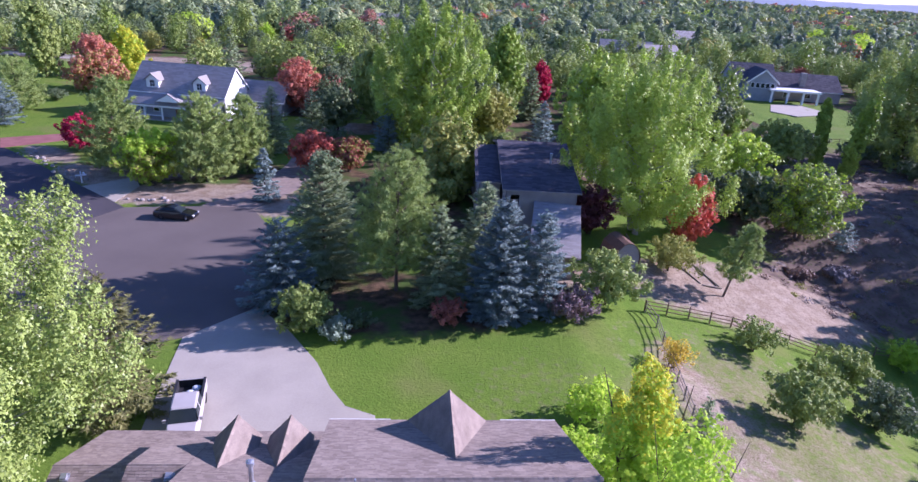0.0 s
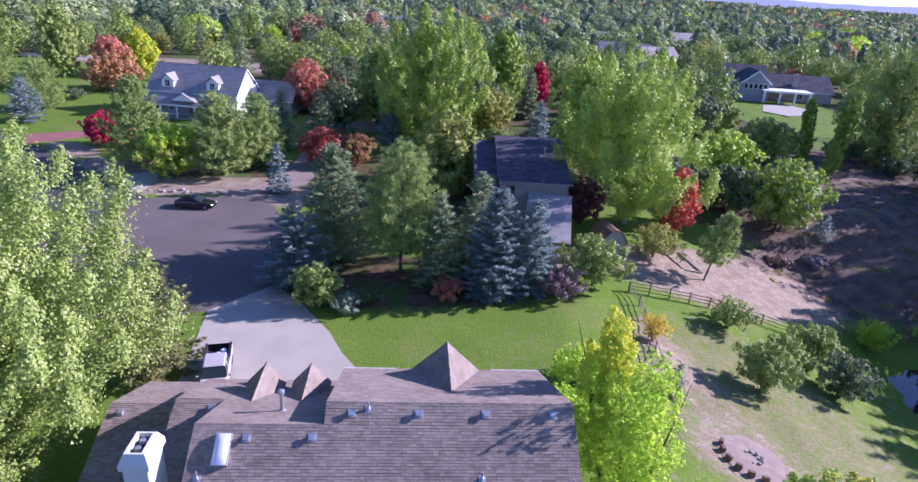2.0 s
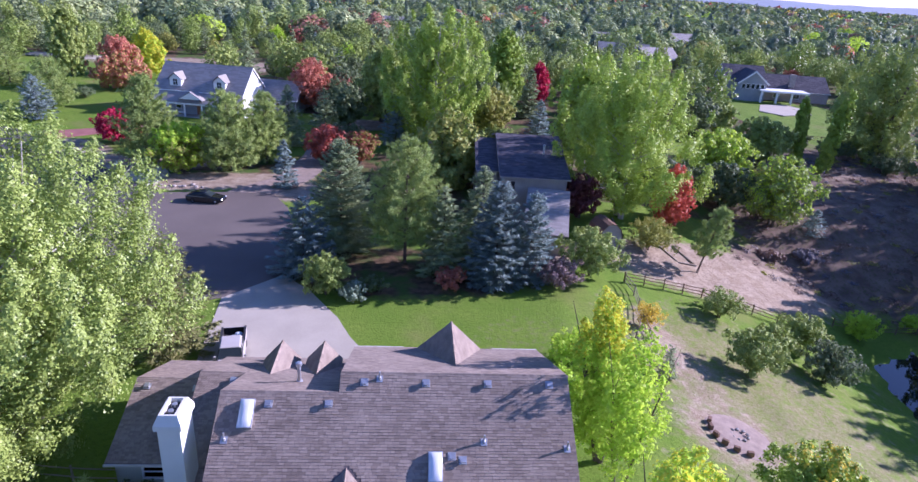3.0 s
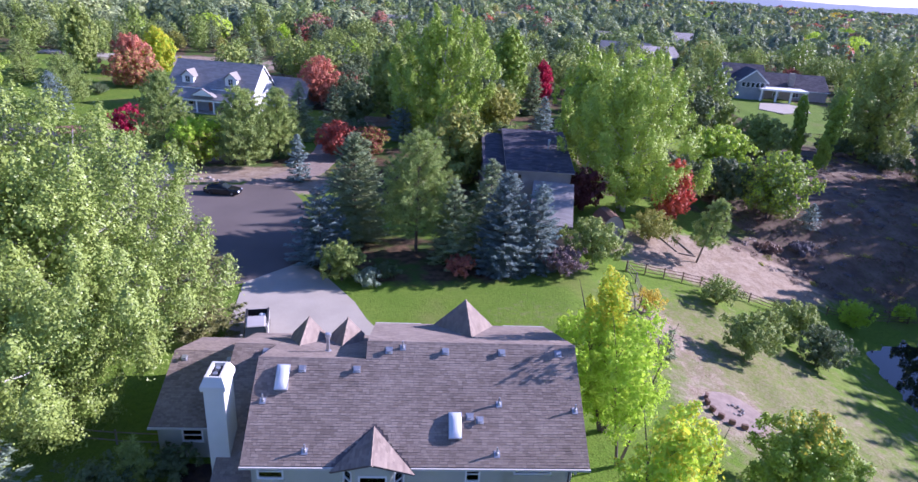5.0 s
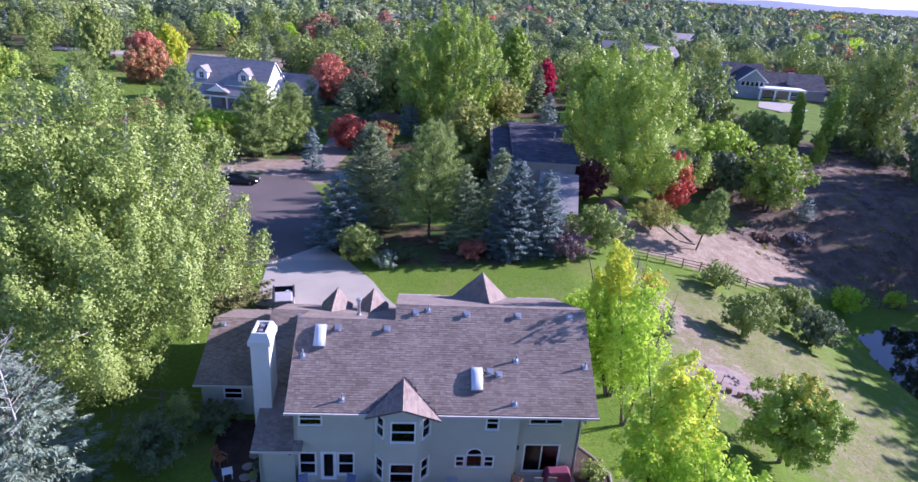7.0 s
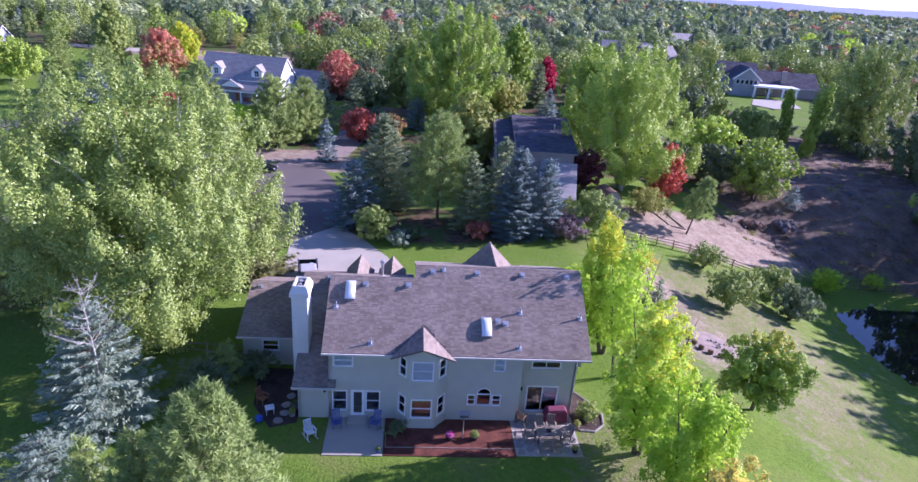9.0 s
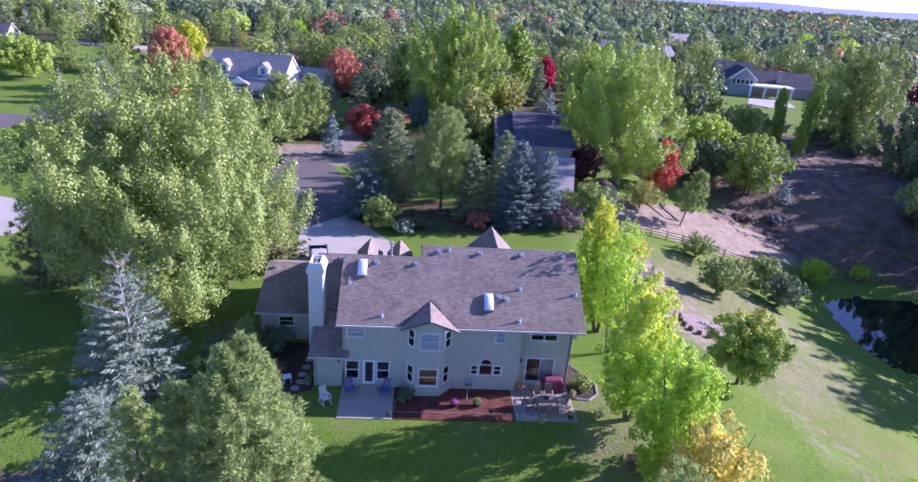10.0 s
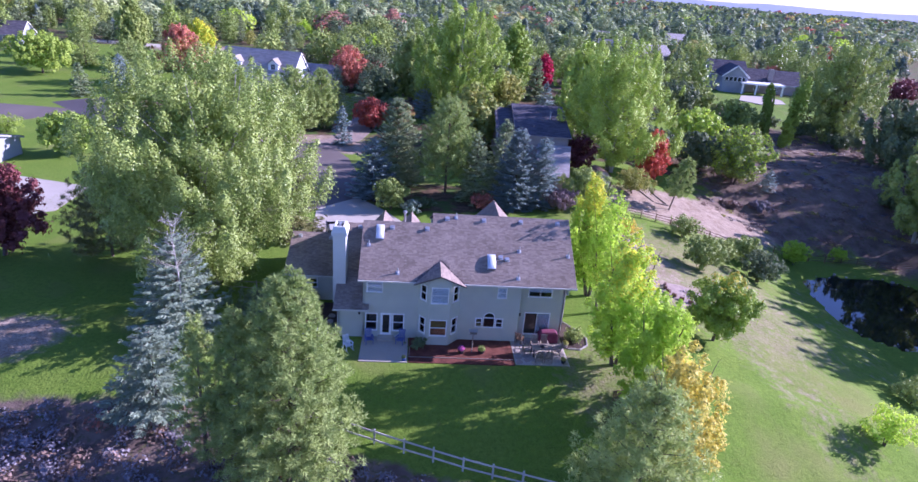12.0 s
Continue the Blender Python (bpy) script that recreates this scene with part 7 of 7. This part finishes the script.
def slat_chair(name, label, mat_, m, rocker=False, group=""):
    t = thing(name, label, "chair", group, m=m)
    for k in range(5):
        part("seat_slat", box(bmesh.new(), -0.27, 0.27, -0.26 + k * 0.105, -0.175 + k * 0.105, 0.40, 0.425), M[mat_], t)
    for k in range(5):
        part("back_slat", box(bmesh.new(), -0.26 + k * 0.112, -0.185 + k * 0.112, -0.012, 0.012, 0.0, 0.68, Matrix.Translation((0, 0.28, 0.43)) @ Matrix.Rotation(radians(-14), 4, "X")), M[mat_], t)
    part("back_rail", box(bmesh.new(), -0.28, 0.28, -0.02, 0.02, 0.66, 0.73, Matrix.Translation((0, 0.28, 0.43)) @ Matrix.Rotation(radians(-14), 4, "X")), M[mat_], t)
    for s in (-1, 1):
        part("armrest", box(bmesh.new(), s * 0.31 - 0.045, s * 0.31 + 0.045, -0.32, 0.3, 0.62, 0.645), M[mat_], t)
        for y in (-0.25, 0.25):
            part("leg", box(bmesh.new(), s * 0.29 - 0.025, s * 0.29 + 0.025, y - 0.025, y + 0.025, 0.05 if rocker else 0.0, 0.62), M[mat_], t)
        if rocker:
            part("rocker", tube(bmesh.new(), [(s * 0.29, y, 0.03 + 0.16 * (y + 0.02) ** 2) for y in (-0.5, -0.25, 0, 0.25, 0.55)], [0.025] * 5, 6), M[mat_], t)
    return t


slat_chair("rocking_chair", "white slatted rocking chair on the grass", "plastic_white", pose(-0.60, -2.0, 0.0, 0, 0, 35), True)
slat_chair("garden_chair", "faded blue garden chair on the patio", "chair_blue", pose(1.0, -1.05, 0.06, 0, 0, 15))
slat_chair("garden_chair", "faded blue garden chair on the patio", "chair_blue", pose(3.55, -1.0, 0.06, 0, 0, -20))
slat_chair("garden_chair", "brown garden chair by the wall", "wood_brown", pose(13.6, -0.15, 0.03, 0, 0, 150))
tb = thing("patio_table", "rectangular grey patio table", "table", m=pose(15.2, -1.95, 0.06, 0, 0, 3))
for k in range(7):
    part("table_slat", box(bmesh.new(), -0.85, 0.85, -0.47 + k * 0.135, -0.345 + k * 0.135, 0.70, 0.73), M["wood_grey"], tb)
for sx in (-0.75, 0.75):
    for sy in (-0.38, 0.38):
        part("leg", box(bmesh.new(), sx - 0.035, sx + 0.035, sy - 0.035, sy + 0.035, 0, 0.70), M["metal_dark"], tb)
tagged(part("planter_box", box(bmesh.new(), 15.05, 15.35, -2.1, -1.85, 0.79, 0.93), M["metal_dark"], bevel=0.02), "small dark box on the patio table", "planter")
for x, y, r in ((14.75, -1.15, 180), (15.55, -1.1, 175), (13.95, -1.95, 275), (16.45, -1.9, 85), (14.8, -2.9, 5), (15.6, -2.95, -8)):
    slat_chair("patio_chair", "grey slatted chair at the patio table", "wood_grey", pose(x, y, 0.06, 0, 0, r + 180), group="chairs round the patio table")
gr = thing("barbecue_grill", "grill under a maroon fitted cover", "grill", m=pose(16.05, 0.05, 0.06, 0, 0, 4))
part("cover", loft([(-0.36, 0.80, 0.74, 0.12, 0.98, 0.08), (-0.30, 0.84, 0.74, 0.06, 1.10, 0.12), (0.0, 0.84, 0.72, 0.05, 1.18, 0.12), (0.30, 0.84, 0.74, 0.06, 1.10, 0.12), (0.36, 0.80, 0.72, 0.12, 0.98, 0.08)], Matrix()), M["grill_cover"], gr)
part("base", box(bmesh.new(), -0.7, 0.7, -0.28, 0.28, 0.0, 0.06), M["metal_dark"], gr)
bf = thing("bird_feeder", "wooden bird feeder on a tall post", "bird feeder", m=pose(9.43, -1.85, 0.04))
part("post", tube(bmesh.new(), [(0, 0, -0.2), (0, 0, 1.75)], [0.05, 0.045], 8), M["wood_grey"], bf)
part("tray", box(bmesh.new(), -0.32, 0.32, -0.22, 0.22, 1.75, 1.80), M["wood_grey"], bf)
for s in (-1, 1):
    part("tray_side", box(bmesh.new(), s * 0.31 - 0.015, s * 0.31 + 0.015, -0.22, 0.22, 1.80, 1.95), M["trim"], bf)
part("feeder_roof", box(bmesh.new(), -0.36, 0.36, -0.26, 0.26, 1.98, 2.02), M["metal"], bf)


def pot(label, x, y, z, r, h, mat_, leaf, seed, n=260):
    t = thing("flower_pot", label, "flower pot", m=pose(x, y, z))
    part("pot", tube(bmesh.new(), [(0, 0, 0), (0, 0, h * 0.85), (0, 0, h * 0.86), (0, 0, h)], [r * 0.75, r, r * 1.08, r * 1.08], 12), M[mat_], t)
    g = np.random.default_rng(seed)
    d = g.normal(size=(n, 3))
    d /= np.linalg.norm(d, axis=1, keepdims=True)
    p = d * np.array((r * 1.15, r * 1.15, r * 0.9)) * g.uniform(0.5, 1, (n, 1)) + np.array((0, 0, h + r * 0.5))
    v, q = leaves_at(g, p, 0.10, d)
    ob = new("plant", mesh_np("plant", v, q, M[leaf]))
    ob.parent = t
    return t


pot("pink flowers in a dark pot on mulch", 8.55, -2.1, 0.05, 0.26, 0.30, "metal_dark", "flower", 61, 420)
pot("green plant in a dark pot on mulch", 10.2, -2.0, 0.05, 0.28, 0.28, "metal_dark", "green", 62, 420)
pot("small plant in a blue pot on the patio", 3.9, -3.4, 0.06, 0.16, 0.22, "blue_plastic", "deep", 63)
pot("plant in a stone pot by the wall", -2.1, 0.9, 0.0, 0.26, 0.34, "stone", "deep", 64)
pot("plant in a stone pot by the wall", -2.15, 0.1, 0.0, 0.24, 0.32, "stone", "green", 65)
pot("tall plant in a stone pot by the corner", 17.5, -0.6, 0.0, 0.24, 0.3, "stone", "olive", 66)
pot("plant in a round pot on the patio", 16.8, -3.1, 0.06, 0.2, 0.26, "metal_dark", "olive", 67)

# side yard in the shade
# mulch bed given the dark soil colour to deepen the shade here
tagged(part("planting_bed", prism(bmesh.new(), [(-5.6, 5.6), (-1.75, 5.6), (-1.75, -0.6), (-3.4, -1.2), (-5.0, 1.2)], -0.1, 0.035), M["soil"]), "mulch bed with the house's shade put into its dark colour", "flower bed", kind="structure")
for k, (x, y) in enumerate(((-2.7, 0.3), (-2.75, 1.2), (-2.6, 2.2), (-2.55, 3.2), (-3.0, -0.5))):
    b = prism(bmesh.new(), [(0.34 * math.cos(j) * (1 + 0.12 * math.sin(3 * j + k)), 0.30 * math.sin(j)) for j in [2 * math.pi * i / 10 for i in range(10)]], 0, 0.06)
    ob = part("stepping_stone", b, M["stone"])
    tagged(ob, "rounded grey stepping stone on mulch", "stepping stone", "stepping stones of the side yard")
    ob.matrix_basis = pose(x, y, 0.03, 0, 0, 40 * k)
b = bmesh.new()
bmesh.ops.create_uvsphere(b, u_segments=20, v_segments=12, radius=0.28)
ob = part("play_ball", b, M["blue_plastic"], smooth=True)
tagged(ob, "blue rubber ball lying on grass", "ball")
ob.location = (-4.2, -0.6, 0.27)
st = thing("side_table", "small white garden table", "table", m=pose(-3.7, 0.35, 0.0, 0, 0, 20))
part("tabletop", box(bmesh.new(), -0.3, 0.3, -0.3, 0.3, 0.46, 0.50), M["plastic_white"], st, bevel=0.01)
for sx in (-0.24, 0.24):
    for sy in (-0.24, 0.24):
        part("leg", box(bmesh.new(), sx - 0.025, sx + 0.025, sy - 0.025, sy + 0.025, 0, 0.46), M["plastic_white"], st)
slat_chair("garden_chair", "weathered wooden chair in the shade", "wood_warm", pose(-4.4, 1.4, 0.03, 0, 0, 60))

# ---- barn-shaped shed and fire pit ----
sh = thing("shed", "small brown barrel-roofed garden shed", "shed", m=Matrix.Translation((33.3, 46.0, ground(33.3, 46.0) - 0.05)) @ Matrix.Rotation(radians(10), 4, "Z"))
arch = [(-1.35, 0.0), (-1.5, 1.2), (-1.2, 2.2), (-0.55, 2.85), (0.0, 3.0), (0.55, 2.85), (1.2, 2.2), (1.5, 1.2), (1.35, 0.0)]
for y in (0.0, 3.2):
    b = bmesh.new()
    f = [[b.verts.new((x, yy, z)) for x, z in arch] for yy in (y, y + 0.06)]
    b.faces.new(f[0]), b.faces.new(f[1][::-1])
    for i in range(9):
        b.faces.new((f[0][i], f[0][(i + 1) % 9], f[1][(i + 1) % 9], f[1][i]))
    part("end_wall", b, M["siding_tan"], sh)
for (x0, z0), (x1, z1) in zip(arch, arch[1:]):
    d = Vector((x1 - x0, 0, z1 - z0)).normalized()
    n = Vector((-d.z, 0, d.x)) * 0.06
    b = bmesh.new()
    v = [b.verts.new(Vector(p) + o) for o in (Vector(), n) for p in ((x0, -0.12, z0), (x1, -0.12, z1), (x1, 3.38, z1), (x0, 3.38, z0))]
    for f in ((3, 2, 1, 0), (4, 5, 6, 7), (0, 1, 5, 4), (1, 2, 6, 5), (2, 3, 7, 6), (3, 0, 4, 7)):
        b.faces.new([v[i] for i in f])
    part("roof_panel", b, M["wood_brown"], sh)
part("door", box(bmesh.new(), -0.6, 0.6, -0.045, -0.005, 0.05, 2.0), M["siding_tan"], sh)

FP = (34.3, 13.9)
gz = ground(*FP)


def draped_disc(name, cx, cy, r, material, label, lift=0.05, rag=0.12):
    """A round patch that follows the ground."""
    b = bmesh.new()
    c = b.verts.new((cx, cy, ground(cx, cy) + lift))
    rows = []
    for k in range(1, 5):
        rows.append([b.verts.new((x, y, ground(x, y) + lift - (0.10 if k == 4 else 0))) for x, y in [(cx + r * k / 4 * (1 + rag * noise.noise((math.cos(a) * 2, math.sin(a) * 2, cx)) * (k == 4)) * math.cos(a), cy + r * k / 4 * math.sin(a)) for a in [2 * math.pi * j / 28 for j in range(28)]]])
    for j in range(28):
        b.faces.new((c, rows[0][j], rows[0][(j + 1) % 28]))
        for p, q in zip(rows, rows[1:]):
            b.faces.new((p[j], q[j], q[(j + 1) % 28], p[(j + 1) % 28]))
    return tagged(part(name, b, material, smooth=True), label, "pavement", kind="structure")


draped_disc("gravel_pad", FP[0], FP[1], 2.5, M["gravel"], "round grey gravel pad of a fire pit", 0.12)


def rock(x, y, s, seed, label, category, group, z=None, material="stone", squash=0.7):
    b = bmesh.new()
    bmesh.ops.create_icosphere(b, subdivisions=2, radius=s)
    for v in b.verts:
        v.co *= 1 + 0.28 * noise.noise(v.co * (1.6 / s) + Vector((seed * 3.1, seed, 0)))
        v.co.z *= squash
    ob = part("rock", b, M[material])
    ob.location = (x, y, (ground(x, y) if z is None else z) + s * squash * 0.55)
    ob.rotation_euler = (0, 0, seed)
    return tagged(ob, label, category, group)


for k in range(9):
    a = 2 * math.pi * k / 9
    rock(FP[0] + 0.62 * math.cos(a), FP[1] + 0.62 * math.sin(a), 0.15, k, "grey stone ringed round the fire pit", "stone", "fire pit ring", gz + 0.1)
for k, a in enumerate((150, 172, 194, 216, 238, 262)):
    x, y = FP[0] + 2.25 * math.cos(radians(a)), FP[1] + 2.25 * math.sin(radians(a))
    b = box(bmesh.new(), -0.24, 0.24, -0.15, 0.15, -0.05, 0.34)
    st = part("block_seat", b, M["wood_brown"], bevel=0.04)
    st.matrix_basis = pose(x, y, ground(x, y) + 0.10, 0, 0, a + 90 + 12 * math.sin(k * 7))
    tagged(st, "brown block seat beside the fire pit", "block seat", "fire pit seats")
for k in range(46):
    a = 2 * math.pi * k / 46
    c, s = math.cos(a), math.sin(a)
    j = int((k / 46) * len(POND))
    f = k / 46 * len(POND) - j
    (x0, y0), (x1, y1) = POND[j], POND[(j + 1) % len(POND)]
    x, y = x0 + (x1 - x0) * f, y0 + (y1 - y0) * f
    rock(x + 0.4 * math.sin(k * 5.0), y + 0.4 * math.cos(k * 3.0), 0.12 + 0.22 * ((k * 7) % 5) / 5 * ((k * 3) % 4) / 3, 40 + k, "pale stone on the pond's rim", "stone", "stones of the pond rim", -9.42)
for k in range(44):
    x, y = (-48.0 + k * 0.5, 80.6 - k * 0.44) if k < 30 else (-24.6 + (k - 30) * 0.34, 61.0 + 0.05 * (k - 30))
    rock(x + 0.9 * math.sin(k * 4), y + 0.9 + 0.7 * math.cos(k * 3), 0.12 + 0.09 * (k % 3), 90 + k, "pale stone along the kerb", "stone", "kerb stones", 0.0)
mb = thing("mailbox", "white mailbox on a cross-armed post", "mailbox", m=pose(-33.3, 68.0, 0.0, 0, 0, 30))
part("post", box(bmesh.new(), -0.08, 0.08, -0.08, 0.08, -0.2, 1.5), M["white"], mb)
part("arm", box(bmesh.new(), -0.65, 0.65, -0.07, 0.07, 0.95, 1.1), M["white"], mb)
part("box", loft([(-0.3, 0.12, 0.11, 1.1, 1.36, 0.06), (0.3, 0.12, 0.11, 1.1, 1.36, 0.06)], Matrix.Translation((0.35, 0, 0))), M["plastic_white"], mb)
# timbers on the bank
for k, (p, q) in enumerate((((40.6, 50.0), (42.0, 45.8)), ((42.2, 45.6), (44.6, 45.9)), ((44.4, 46.2), (43.0, 50.2)), ((36.4, 55.5), (36.0, 51.6)))):
    b = tube(bmesh.new(), [(p[0], p[1], ground(*p) + 0.1), (q[0], q[1], ground(*q) + 0.1)], [0.1, 0.1], 7)
    tagged(part("timber", b, M["wood_grey"]), "long pale timber lying on dirt", "timber", "timbers on the bank")
# small bench under the ash trees
bn = thing("garden_bench", "dark wooden bench under the ash trees", "bench", m=pose(20.6, -7.2, ground(20.6, -7.2), 0, 0, 10))
for k in range(3):
    part("seat_slat", box(bmesh.new(), -0.75, 0.75, -0.22 + k * 0.15, -0.09 + k * 0.15, 0.42, 0.46), M["wood_brown"], bn)
for k in range(8):
    part("back_slat", box(bmesh.new(), -0.72 + k * 0.19, -0.63 + k * 0.19, 0.24, 0.27, 0.46, 0.92), M["wood_brown"], bn)
part("back_rail", box(bmesh.new(), -0.76, 0.76, 0.22, 0.29, 0.92, 0.99), M["wood_brown"], bn)
for s in (-0.68, 0.68):
    for y in (-0.18, 0.22):
        part("leg", box(bmesh.new(), s - 0.035, s + 0.035, y - 0.035, y + 0.035, -0.1, 0.42), M["wood_brown"], bn)


# dead snag beside the silver spruce
def snag(x, y, h, seed):
    g = random.Random(seed)
    b = bmesh.new()
    base = Vector((0, 0, -0.2))
    tube(b, [base, Vector((0.1, 0, h * 0.5)), Vector((-0.25, 0.1, h))], [0.11, 0.06, 0.01], 7)
    for k in range(34):
        z = h * g.uniform(0.45, 0.97)
        a = g.uniform(0, 6.28)
        ln = (h - z) * 0.35 + g.uniform(0.5, 1.4)
        p = Vector((0.1 * (1 - z / h), 0, z))
        e = p + Vector((math.cos(a) * ln, math.sin(a) * ln, ln * g.uniform(0.25, 0.9)))
        mid = p.lerp(e, 0.5) + Vector((0, 0, -0.08))
        tube(b, [p, mid, e], [0.022, 0.013, 0.004], 5, False)
        for j in range(3):
            s = p.lerp(e, g.uniform(0.4, 0.9))
            tube(b, [s, s + Vector((g.uniform(-0.5, 0.5), g.uniform(-0.5, 0.5), g.uniform(0.1, 0.5)))], [0.013, 0.004], 4, False)
    t = thing("dead_tree", "bare pale dead tree among spruces", "tree")
    part("trunk", b, M["bark_pale"], t)
    t.matrix_basis = pose(x, y, ground(x, y))


snag(-13.4, -1.9, 10.9, 3)


# ---- dry brush below the fence and on the slopes ----
def brush_field(name, mats, spots, label, size=0.30, seed=1, per=46):
    g = np.random.default_rng(seed)
    pts, out = [], []
    for x, y, r, h in spots:
        d = g.normal(size=(per, 3))
        d /= np.linalg.norm(d, axis=1, keepdims=True)
        d[:, 2] = np.abs(d[:, 2])
        pts.append(np.array((x, y, ground(x, y))) + d * np.array((r, r, h)) * g.uniform(0.4, 1.0, (per, 1)))
        out.append(d)
    p, o = np.concatenate(pts), np.concatenate(out)
    v, q = leaves_at(g, p, size * 0.8, o, 0.3, True)
    return tagged(new(name, mesh_np(name, v, q, M[mats])), label, "brush", kind="stuff")


g = np.random.default_rng(5)
# much sage here, as its dimmed violet-grey also gives the bank's shade
for mats, n, label, size, seed in (("brush", 900, "dry brown brush on the bank", 0.42, 7), ("sage", 1000, "grey sagebrush on the bank", 0.34, 8), ("rust", 24, "rusty brush on the bank", 0.36, 9)):
    sp = []
    while len(sp) < n:
        x, y = g.uniform(-45, 36), g.uniform(-34, -8)
        if y < bank_line(x) - 0.8 - 0.05 * max(0.0, x):
            sp.append((x, y, g.uniform(0.5, 1.2), g.uniform(0.4, 1.1)))
    brush_field("dry_brush", mats, sp, label, size * 0.62, seed, 66)
for mats, n, label, seed in (("brush", 420, "dry brown brush on the far bank", 11), ("sage", 160, "grey sagebrush on the far bank", 12), ("olive", 120, "greenish weeds on the far bank", 13)):
    sp = []
    while len(sp) < n:
        x, y = g.uniform(50, 128), g.uniform(40, 100)
        if cover(x, y)[1] > 0.35:
            sp.append((x, y, g.uniform(0.5, 1.5), g.uniform(0.15, 0.55)))
    brush_field("dry_brush", mats, sp, label, 0.20, seed, 90)


# grass tufts of the lawns
def tufts(n, area, label, seed, size=0.045):
    g2 = np.random.default_rng(seed)
    pts = []
    while len(pts) < n:
        x, y = g2.uniform(area[0], area[1]), g2.uniform(area[2], area[3])
        if -7.4 < x < 17.6 and -3.9 < y < 16.5 or y < bank_line(x) + 0.4 or max(cover(x, y)) > 0.45 or -8 < x < 8 and 12 < y < 36 and x < 7.5 - 0.55 * (y - 20.5):
            continue
        pts.append((x, y, ground(x, y) + 0.04))
    p = np.array(pts)
    up = np.tile(np.array((0.0, 0.0, 1.0)), (n, 1)) + g2.normal(size=(n, 3)) * 0.3
    side = g2.normal(size=(n, 3)) * np.array((1, 1, 0.1))
    side /= np.linalg.norm(side, axis=1, keepdims=True)
    s = (size * g2.uniform(0.6, 1.5, n))[:, None]
    v = np.stack([p - side * s * 0.4, p + side * s * 0.4, p + up * s], 1).reshape(-1, 3)
    return tagged(new("lawn_grass", mesh_np("lawn_grass", v, np.arange(3 * n).reshape(-1, 3), M["grass"])), label, "grass", kind="stuff")


tufts(60000, (-40, 46, -12, 34), "short green lawn grass round the house", 31)


# ---- nearest shingles one by one ----
def roof_pieces():
    deck = [o for o in house.children if o.name.startswith("roof") and o.type == "MESH"][0]
    r = random.Random(12)
    slope = math.atan(0.667)
    expo = 6.85 * (4.8 / 5.7) / 33
    meshes = []
    for w in (0.26, 0.34, 0.42):
        b = bmesh.new()
        v = [b.verts.new(p) for p in ((0, 0, 0.004), (w - 0.012, 0, 0.004), (w - 0.012, 0, 0.022), (0, 0, 0.022), (w - 0.012, 0.175, 0.006), (0, 0.175, 0.006))]
        for f in ((3, 2, 4, 5), (0, 1, 2, 3), (1, 4, 2), (0, 3, 5)):
            b.faces.new([v[i] for i in f])
        me = bpy.data.meshes.new("shingle")
        b.to_mesh(me)
        b.free()
        me.materials.append(M["shingle_piece"])
        meshes.append((w, me))
    row, n = 0, 0
    ca, sa = math.cos(slope), math.sin(slope)
    while True:
        s = row * 0.142
        y = -0.6 + s * ca
        if y > 1.3:
            break
        x = 9.0
        while x < 15.4:
            w, me = meshes[r.randrange(3)]
            if x + w > 15.5:
                break
            ob = new("shingle", me)
            ob.parent = deck
            ob.matrix_basis = Matrix.Translation((x, y, 5.6 + s * sa + r.uniform(0, 0.004))) @ Matrix.Rotation(slope, 4, "X")
            x += w
            n += 1
        row += 1
    return n


roof_pieces()
